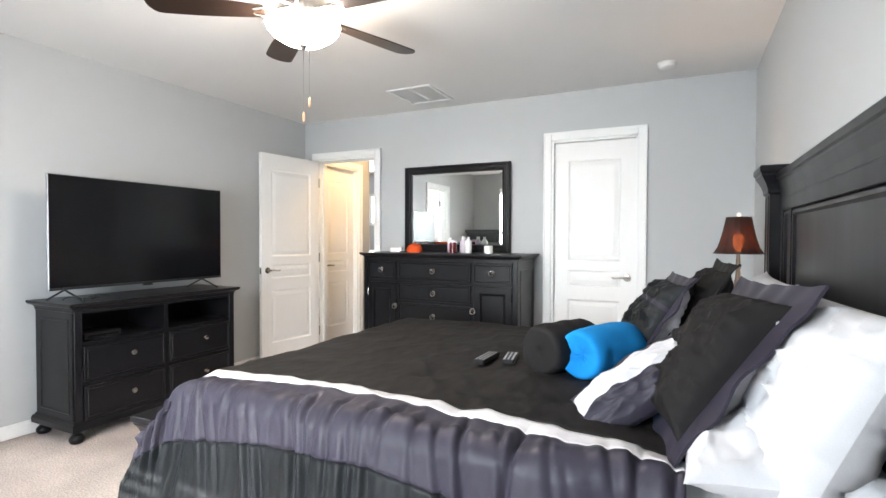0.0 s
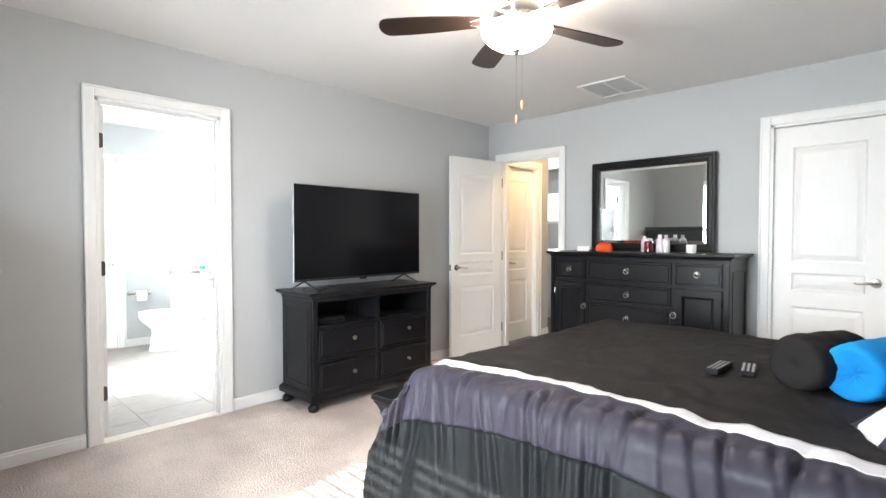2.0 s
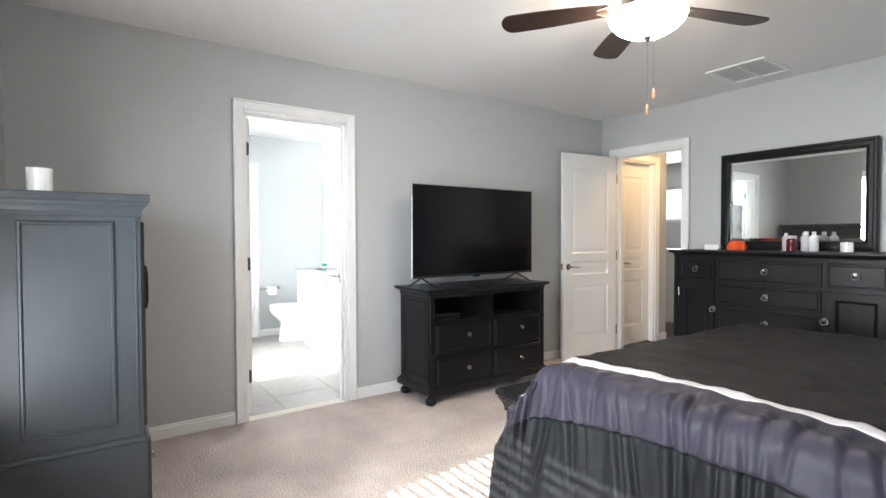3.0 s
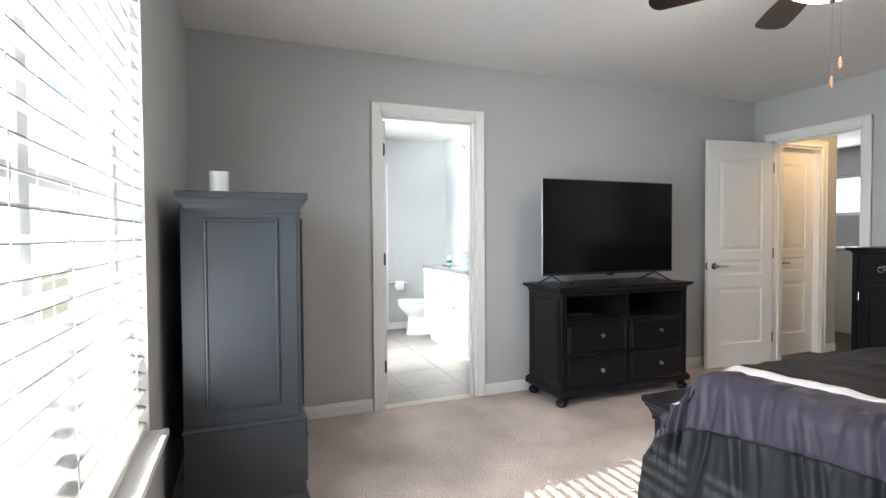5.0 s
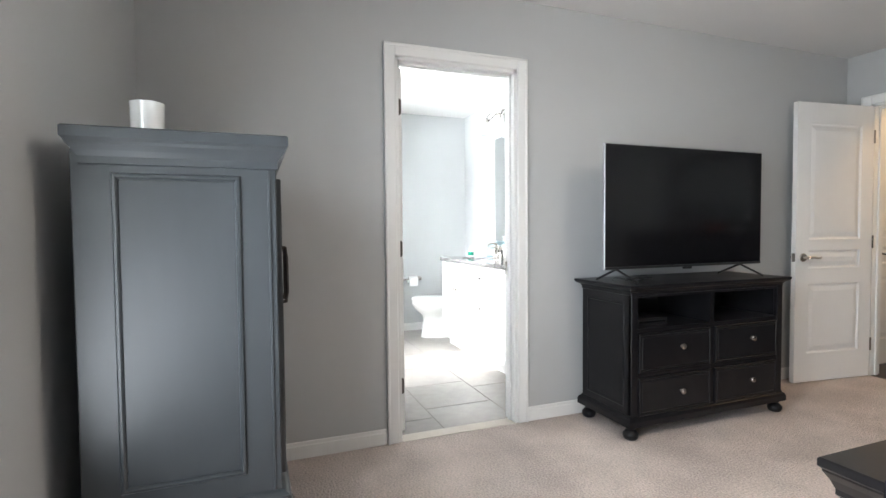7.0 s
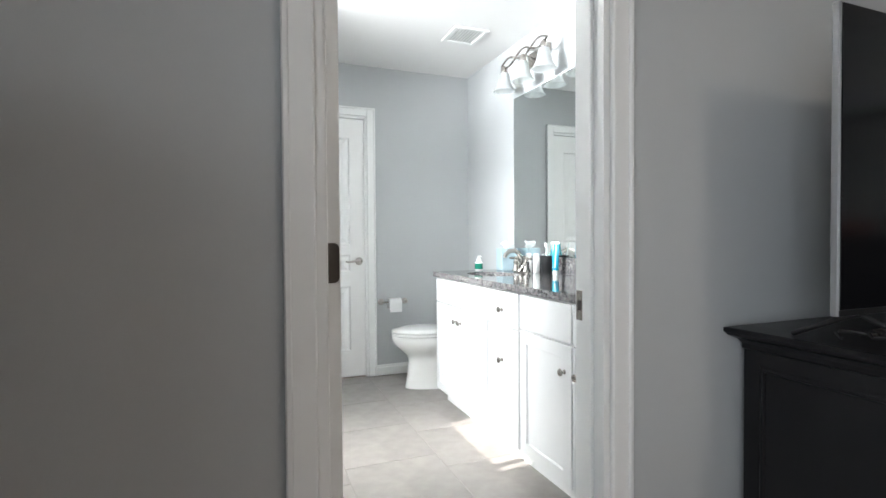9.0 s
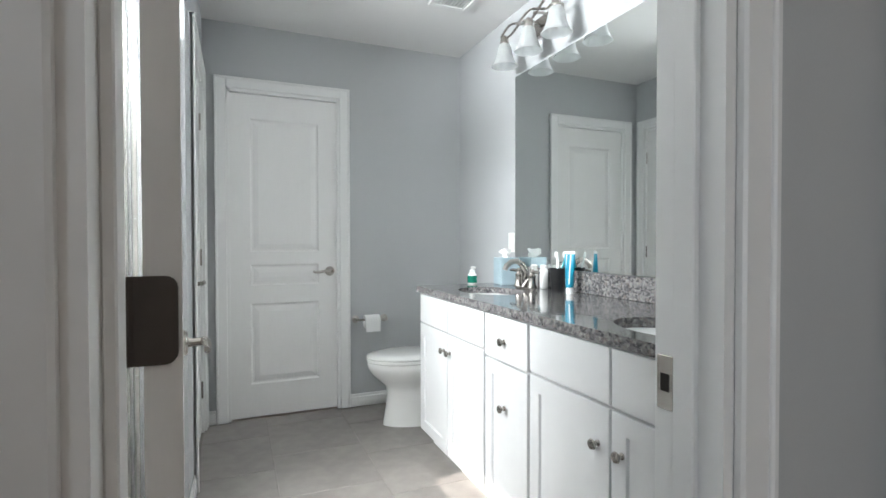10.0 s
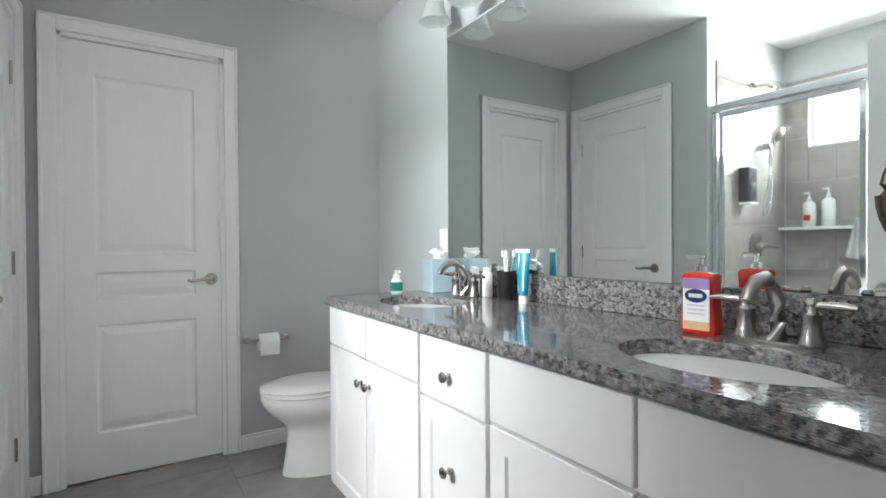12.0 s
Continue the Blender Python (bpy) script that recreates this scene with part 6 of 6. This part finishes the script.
def soap_bottle():
    c = thing("hand_soap", "red liquid hand soap bottle with a white label", "soap bottle", pose(-5.70, 2.075, VZ, 0, 0, 4))
    bm = bm_new()
    prev = None
    for z, w, d in ((0, 0.036, 0.022), (0.006, 0.040, 0.025), (0.03, 0.040, 0.025), (0.07, 0.036, 0.024), (0.11, 0.036, 0.024), (0.135, 0.038, 0.024), (0.142, 0.034, 0.020), (0.146, 0.014, 0.012)):
        ring = [bm.verts.new((x * w, y * d, z)) for x, y in ((-1, -0.8), (-0.85, -1), (0.85, -1), (1, -0.8), (1, 0.8), (0.85, 1), (-0.85, 1), (-1, 0.8))]
        if prev:
            for k in range(8):
                bm.faces.new((prev[k], prev[(k + 1) % 8], ring[(k + 1) % 8], ring[k]))
        else:
            bm.faces.new(ring[::-1])
        prev = ring
    bm.faces.new(prev)
    part("bottle", bm, REDLIQ, c, smooth=40)
    la = part("label", box(bm_new(), -0.031, 0.031, -0.0275, -0.0252, 0.012, 0.128, 0.001), PLASTIC_W, c, "white paper label")
    part("label_top", box(bm_new(), -0.031, 0.031, -0.0280, -0.0270, 0.106, 0.131), LAV, la, "lavender label top")
    part("label_foot", box(bm_new(), -0.031, 0.031, -0.0280, -0.0270, 0.010, 0.030), TAN, la, "tan printed foot")
    m = pose(0, -0.0278, 0.090, 90, 0, 0)
    part("label_oval", lathe(bm_new(), ((1.0, 0.0), (1.0, 0.001)), 28, sx=0.026, sy=0.016, m=m), NAVY, la, "dark blue oval")
    part("oval_mark", box(bm_new(), -0.016, 0.016, -0.0296, -0.0287, 0.086, 0.095), PLASTIC_W, la)
    for z in (0.066, 0.056, 0.046):
        part("text_bar", box(bm_new(), -0.020, 0.020, -0.0280, -0.0274, z, z + 0.0035), LILAC, la)
    p = part("pump_collar", lathe(bm_new(), ((0.015, 0.145), (0.015, 0.158), (0.006, 0.162), (0.005, 0.178)), 16), CLEARP, c, "clear pump", 40)
    part("nozzle", box(bm_new(), -0.035, 0.010, -0.006, 0.006, 0.176, 0.188, 0.003), CLEARP, p)
    return c


soap_bottle()


def toothpaste():
    c = thing("toothpaste_tube", "teal and white toothpaste tube standing on its cap", "toothpaste", pose(-6.396, 2.13, VZ, 0, 0, 24))
    part("cap", lathe(bm_new(), ((0.016, 0.0), (0.016, 0.026), (0.014, 0.030)), 18), PLASTIC_W, c, "white cap", 40)
    bm = bm_new()
    n = 24
    rings = []
    for q in range(9):
        f = q / 8
        w, d = 0.018 + 0.010 * f, 0.018 * (1 - f) + 0.002
        rings.append([bm.verts.new((w * math.cos(2 * math.pi * k / n), d * math.sin(2 * math.pi * k / n), 0.03 + 0.155 * f)) for k in range(n)])
    for a, b in zip(rings, rings[1:]):
        for k in range(n):
            bm.faces.new((a[k], a[(k + 1) % n], b[(k + 1) % n], b[k]))
    bm.faces.new(rings[0][::-1]), bm.faces.new(rings[-1])
    part("tube", bm, TEAL, c, "teal tube", 60)
    part("crimp", box(bm_new(), -0.028, 0.028, -0.0025, 0.0025, 0.183, 0.196), PLASTIC_W, c)
    for x0, x1 in ((-0.016, -0.012), (0.005, 0.009)):
        bm = bm_new()
        lo, hi = 0.045, 0.18
        pts = []
        for z in (lo, hi):
            f = (z - 0.03) / 0.155
            y = -(0.018 * (1 - f) + 0.002) * math.sqrt(max(0, 1 - (x0 / (0.018 + 0.01 * f)) ** 2)) - 0.0016
            pts.append((z, y))
        vs = [bm.verts.new(p) for p in ((x0, pts[0][1], lo), (x1, pts[0][1], lo), (x1, pts[1][1], hi), (x0, pts[1][1], hi), (x0, pts[0][1] + 0.003, lo), (x1, pts[0][1] + 0.003, lo), (x1, pts[1][1] + 0.003, hi), (x0, pts[1][1] + 0.003, hi))]
        for q in ((0, 1, 2, 3), (7, 6, 5, 4), (0, 4, 5, 1), (1, 5, 6, 2), (2, 6, 7, 3), (3, 7, 4, 0)):
            bm.faces.new([vs[i] for i in q])
        part("printed_band", bm, PLASTIC_W, c, "white printed band")
    return c


toothpaste()
cup = thing("toothbrush_cup", "black tapered cup holding toothbrushes", "cup", pose(-6.512, 2.145, VZ))
part("cup", lathe(bm_new(), ((0.028, 0), (0.030, 0.004), (0.038, 0.108), (0.0385, 0.112), (0.035, 0.112), (0.028, 0.02), (0.01, 0.012)), 24), PLASTIC_B, cup, smooth=40)
for k, (dx, dy, colr) in enumerate(((-0.03, 0.02, (0.75, 0.78, 0.80)), (0.015, 0.03, (0.05, 0.35, 0.40)), (0.03, -0.015, (0.70, 0.75, 0.75)))):
    tb = thing("toothbrush", "plastic toothbrush standing in the black cup", "toothbrush", pose(-6.512, 2.145, VZ))
    mt = mat("toothbrush_plastic", colr, 0.3, bump=0)
    part("handle", tube(bm_new(), ((-dx * 0.3, -dy * 0.3, 0.018), (dx * 0.5, dy * 0.5, 0.09), (dx, dy, 0.15), (dx * 1.15, dy * 1.15, 0.185)), [0.005, 0.006, 0.004, 0.004], 8), mt, tb, smooth=60)
    part("bristles", box(bm_new(), dx * 1.15 - 0.005, dx * 1.15 + 0.005, dy * 1.15 - 0.012, dy * 1.15 - 0.002, 0.165, 0.19), PLASTIC_W, tb)
for x, y in ((-6.70, 2.135), (-6.648, 2.16)):
    bottle("travel_bottle", "small white cylindrical bottle beside the faucet", x, y, VZ, ((0.018, 0), (0.021, 0.003), (0.021, 0.095), (0.017, 0.10)), PLASTIC_W, "bottle", ((0.018, 0.10), (0.019, 0.118), (0.014, 0.122)), PORCELAIN)
fs = bottle("foam_soap", "white foaming soap bottle with a green label", -7.04, 1.945, VZ, ((0.024, 0), (0.027, 0.004), (0.027, 0.050), (0.015, 0.064)), PLASTIC_W, "soap bottle", ((0.016, 0.064), (0.017, 0.078), (0.008, 0.082), (0.007, 0.092)), PLASTIC_W)
part("label", lathe(bm_new(), ((0.0275, 0.008), (0.0278, 0.010), (0.0278, 0.046), (0.0275, 0.048)), 20), GREEN, fs, "green printed label", 40)
part("nozzle", box(bm_new(), -0.010, 0.034, -0.008, 0.008, 0.088, 0.100, 0.004), PLASTIC_W, fs, "white pump nozzle")


def tissue_box():
    c = thing("tissue_box", "pale blue tissue box with a tissue pulled up", "tissue box", pose(-6.955, 2.118, VZ, 0, 0, -8))
    part("box", box(bm_new(), -0.057, 0.057, -0.057, 0.057, 0, 0.150, 0.003), mat("pale_blue_card", (0.36, 0.47, 0.52), 0.6, grain=20, amount=0.1), c)
    part("slot_film", lathe(bm_new(), ((0.03, 0.1505), (0.03, 0.1515)), 24, sx=1.2, sy=0.6), PLASTIC_W, c)
    bm = bm_new()
    n = 14
    grid = []
    for j in range(n + 1):
        row = []
        for i in range(n + 1):
            u, v = i / n * 2 - 1, j / n
            spread = 0.018 + 0.05 * v
            row.append(bm.verts.new((u * spread + 0.012 * crinkle(Vector((u * 2, v * 3, 1))), 0.02 * math.sin(u * 4 + v * 2) * (0.4 + v) + 0.012 * crinkle(Vector((u * 3, v * 2, 5))), 0.147 + 0.055 * v * (1 - 0.35 * u * u) + 0.014 * crinkle(Vector((u * 3, v * 3, 8))) * v)))
        grid.append(row)
    for j in range(n):
        for i in range(n):
            bm.faces.new((grid[j][i], grid[j][i + 1], grid[j + 1][i + 1], grid[j + 1][i]))
    t = part("tissue", bm, PAPER, c, "white tissue", 80)
    so = t.modifiers.new("thickness", "SOLIDIFY")
    so.thickness = 0.001
    return c


tissue_box()
op = thing("wall_outlet", "white wall outlet plate above the vanity", "outlet")
part("plate", box(bm_new(), -7.10, -7.03, 2.213, 2.2195, 1.045, 1.16, 0.002), PLASTIC_W, op)
for z in (1.075, 1.12):
    part("socket", box(bm_new(), -7.081, -7.049, 2.2115, 2.2135, z - 0.013, z + 0.013, 0.002), PLASTIC_W, op)


def makeup_mirror():
    c = thing("makeup_mirror", "round bronze makeup mirror on a stand", "mirror", pose(-5.257, 2.09, VZ, 0, 0, 28))
    part("base", lathe(bm_new(), ((0.06, 0), (0.062, 0.006), (0.045, 0.014), (0.014, 0.02), (0.009, 0.05), (0.012, 0.10), (0.009, 0.15)), 24), BRONZE, c, smooth=50)
    yoke = [(0.114 * math.cos(a), 0, 0.295 + 0.128 * math.sin(a)) for a in (math.pi + math.pi * k / 20 for k in range(21))]
    part("yoke", tube(bm_new(), yoke, 0.006, 8), BRONZE, c, "curved bronze yoke", 60)
    ring = [(0.105 * math.cos(2 * math.pi * k / 40), 0, 0.295 + 0.115 * math.sin(2 * math.pi * k / 40)) for k in range(40)]
    fr = part("frame", tube(bm_new(), ring, 0.010, 10, closed=True), BRONZE, c, "thick bronze ring", 60)
    m = pose(0, 0, 0.295, 90, 0, 0)
    part("glass", lathe(bm_new(), ((1.0, -0.003), (1.0, 0.003)), 40, sx=0.10, sy=0.11, m=m), MIRROR, fr, "round mirror glass")
    return c


makeup_mirror()


# ---- shower ----
def shower_enclosure():
    c = thing("shower_door", "framed sliding glass shower doors with chrome rails", "shower door")
    x0, x1, y, zt, xm = -6.705, SX1 - 0.008, 0.475, 1.865, -5.99
    fr = bm_new()
    for a, b in ((x0, x0 + 0.035), (x1 - 0.035, x1)):
        box(fr, a, b, y - 0.024, y + 0.024, 0.09, zt, 0.003)
    box(fr, x0, x1, y - 0.030, y + 0.030, zt, zt + 0.045, 0.004)
    box(fr, x0 + 0.035, x1 - 0.035, y - 0.028, y + 0.028, 0.09, 0.112, 0.003)
    part("frame", fr, CHROME, c, "polished chrome frame")
    for a, b, o in ((x0 + 0.045, xm + 0.035, 0.006), (xm - 0.005, x1 - 0.04, -0.022)):
        leaf = bm_new()
        for p, q in ((a, a + 0.026), (b - 0.030, b)):
            box(leaf, p, q, y + o, y + o + 0.016, 0.12, zt - 0.006, 0.002)
        box(leaf, a + 0.026, b - 0.030, y + o, y + o + 0.016, zt - 0.036, zt - 0.006, 0.002)
        box(leaf, a + 0.026, b - 0.030, y + o, y + o + 0.016, 0.12, 0.148, 0.002)
        d = part("sliding_panel", leaf, CHROME, c, "chrome-framed sliding panel")
        p = part("glass", box(bm_new(), a + 0.026, b - 0.030, y + o + 0.005, y + o + 0.011, 0.148, zt - 0.036), GLASS, d, "clear glass pane")
        p.visible_shadow = False
    return c


shower_enclosure()
pan = thing("shower_pan", "white shower pan with a raised curb", "shower pan")
part("curb", box(bm_new(), -6.705, SX1 - 0.003, 0.43, 0.525, 0.0, 0.088, 0.01, 2), PORCELAIN, pan)
part("floor", box(bm_new(), -6.70, SX1 - 0.01, -0.43, 0.43, 0.0, 0.03), PORCELAIN, pan)


def shower_head():
    c = thing("handheld_shower", "nickel shower head with a handheld wand and hose", "shower head")
    x, y = -6.70, 0.02
    part("arm_flange", lathe(bm_new(), ((0.03, 0), (0.03, 0.006), (0.012, 0.012)), 18, m=Matrix.Translation((x, y, 2.10)) @ pose(0, 0, 0, 0, 90, 0)), NICKEL, c, smooth=40)
    part("arm", tube(bm_new(), ((x, y, 2.10), (x + 0.08, y, 2.095), (x + 0.13, y, 2.06)), 0.010, 10), NICKEL, c, smooth=60)
    m = Matrix.Translation((x + 0.15, y, 2.05)) @ pose(0, 0, 0, 0, 145, 0)
    part("head", lathe(bm_new(), ((0.014, 0), (0.018, 0.02), (0.05, 0.045), (0.056, 0.06), (0.05, 0.064)), 24, m=m), NICKEL, c, "round shower head", 40)
    part("bracket", box(bm_new(), x, x + 0.05, y - 0.14, y - 0.11, 1.70, 1.74, 0.006), NICKEL, c)
    w = part("wand", tube(bm_new(), ((x + 0.05, y - 0.125, 1.60), (x + 0.06, y - 0.125, 1.70), (x + 0.09, y - 0.125, 1.78)), [0.011, 0.013, 0.016], 10), NICKEL, c, "handheld shower wand", 60)
    m = Matrix.Translation((x + 0.095, y - 0.125, 1.79)) @ pose(0, 0, 0, 0, 120, 0)
    part("wand_face", lathe(bm_new(), ((0.03, -0.02), (0.05, 0.0), (0.05, 0.016), (0.04, 0.02)), 24, m=m), NICKEL, w, smooth=40)
    hose = [(x + 0.05 + 0.02 * math.sin(k * 0.4), y - 0.125 + 0.05 * math.sin(k / 24 * math.pi), 1.60 - 0.55 * math.sin(k / 24 * math.pi) + 0.45 * (k / 24)) for k in range(25)]
    part("hose", tube(bm_new(), hose, 0.006, 8), CHROME, c, "flexible chrome hose", 60)
    return c


shower_head()
vl = thing("shower_valve", "round nickel shower valve with a lever", "shower valve")
vm = Matrix.Translation((-6.70, -0.02, 1.06)) @ pose(0, 0, 0, 0, 90, 0)
part("escutcheon", lathe(bm_new(), ((0.085, 0), (0.085, 0.006), (0.07, 0.012), (0.03, 0.018), (0.024, 0.05), (0.02, 0.06)), 28, m=vm), NICKEL, vl, smooth=40)
part("lever", tube(bm_new(), ((-6.645, -0.02, 1.06), (-6.62, -0.02, 1.055), (-6.56, -0.025, 1.05)), [0.010, 0.009, 0.006], 8), NICKEL, vl, smooth=60)
ds = thing("soap_dispenser", "black wall-mounted soap dispenser in the shower", "dispenser")
part("body", box(bm_new(), -6.70, -6.63, 0.10, 0.20, 1.34, 1.56, 0.012, 2), PLASTIC_B, ds)
part("button", box(bm_new(), -6.631, -6.622, 0.125, 0.175, 1.42, 1.46, 0.004), CHROME, ds)
part("drip_tray", box(bm_new(), -6.70, -6.625, 0.105, 0.195, 1.325, 1.338, 0.003), PLASTIC_W, ds)
sh = thing("shower_shelf", "white ledge shelf on the shower's back wall", "shelf")
part("board", box(bm_new(), -6.69, -6.20, -0.432, -0.30, 1.165, 1.185, 0.004), PORCELAIN, sh)
part("lip", box(bm_new(), -6.69, -6.20, -0.305, -0.297, 1.185, 1.225, 0.002), GLASS, sh)
for x, hgt, lab in ((-6.53, 0.20, "white pump bottle with a red label on the shower shelf"), (-6.42, 0.22, "white shampoo pump bottle on the shower shelf")):
    bt = bottle("shampoo_bottle", lab, x, -0.37, 1.185, ((0.034, 0), (0.037, 0.004), (0.037, hgt * 0.75), (0.028, hgt * 0.82), (0.013, hgt * 0.85)), PLASTIC_W, "bottle", ((0.014, hgt * 0.85), (0.014, hgt * 0.95), (0.005, hgt), (0.004, hgt + 0.03)), PLASTIC_W)
    part("nozzle", box(bm_new(), -0.035, 0.008, -0.006, 0.006, hgt + 0.02, hgt + 0.032, 0.003), PLASTIC_W, bt)
    if "red" in lab:
        part("label", box(bm_new(), -0.02, 0.02, 0.034, 0.0385, 0.04, 0.08), REDLIQ, bt, "red printed label")


def wash_cloth():
    c = thing("wash_cloth", "white wash cloth hanging from the shower shelf", "wash cloth")
    bm = bm_new()
    n = 18
    g = []
    for j in range(n + 1):
        v = j / n
        row = []
        for i in range(n + 1):
            u = i / n * 2 - 1
            row.append(bm.verts.new((-6.24 + u * (0.012 + 0.06 * v), -0.287 + 0.018 * math.sin(u * 7) * (0.3 + v), 1.235 - 0.26 * v + 0.03 * u * u * v)))
        g.append(row)
    for j in range(n):
        for i in range(n):
            bm.faces.new((g[j][i], g[j][i + 1], g[j + 1][i + 1], g[j + 1][i]))
    o = part("cloth", bm, COTTON_W, c, smooth=80)
    so = o.modifiers.new("thickness", "SOLIDIFY")
    so.thickness = 0.004
    return c


wash_cloth()
# plain rooms behind the closed bathroom doors
structure("wall_linen_closet", wall_y(bm_new(), -0.8, BY1 + 0.12, BX0 - 0.9, BX0 - 0.8), WALL, "closet wall behind the closed door", "wall")
structure("floor_linen_closet", box(bm_new(), BX0 - 0.9, BX0, -0.8, BY1 + 0.12, -0.1, -0.006), CARPET, "beige carpet of the closet", "floor")
structure("ceiling_linen_closet", box(bm_new(), BX0 - 0.9, BX0 - 0.12, -0.8, BY1 + 0.12, H, H + 0.1), CEIL, "closet ceiling", "ceiling")
structure("floor_side_room", box(bm_new(), BX0, -6.71, -0.44, BY0 - 0.06, -0.009, -0.004), CARPET, "beige carpet behind the closed door", "floor")
structure("floor_closet", box(bm_new(), -3.58, XE + 0.12, YN + 0.06, 4.9, -0.1, -0.004), CARPET, "beige carpet of the closet", "floor")
structure("ceiling_closet", box(bm_new(), -3.58, XE + 0.12, YN + 0.12, 5.0, H, H + 0.1), CEIL, "closet ceiling", "ceiling")
structure("wall_closet_side", box(bm_new(), XE, XE + 0.12, YN + 0.12, 4.9, 0, H), WALL, "closet side wall", "wall")
structure("wall_linen_side_a", box(bm_new(), BX0 - 0.8, BX0 - 0.12, -0.8, -0.7, 0, H), WALL, "closet side wall", "wall")
structure("wall_linen_side_b", box(bm_new(), BX0 - 0.8, BX0 - 0.12, BY1 + 0.02, BY1 + 0.12, 0, H), WALL, "closet side wall", "wall")
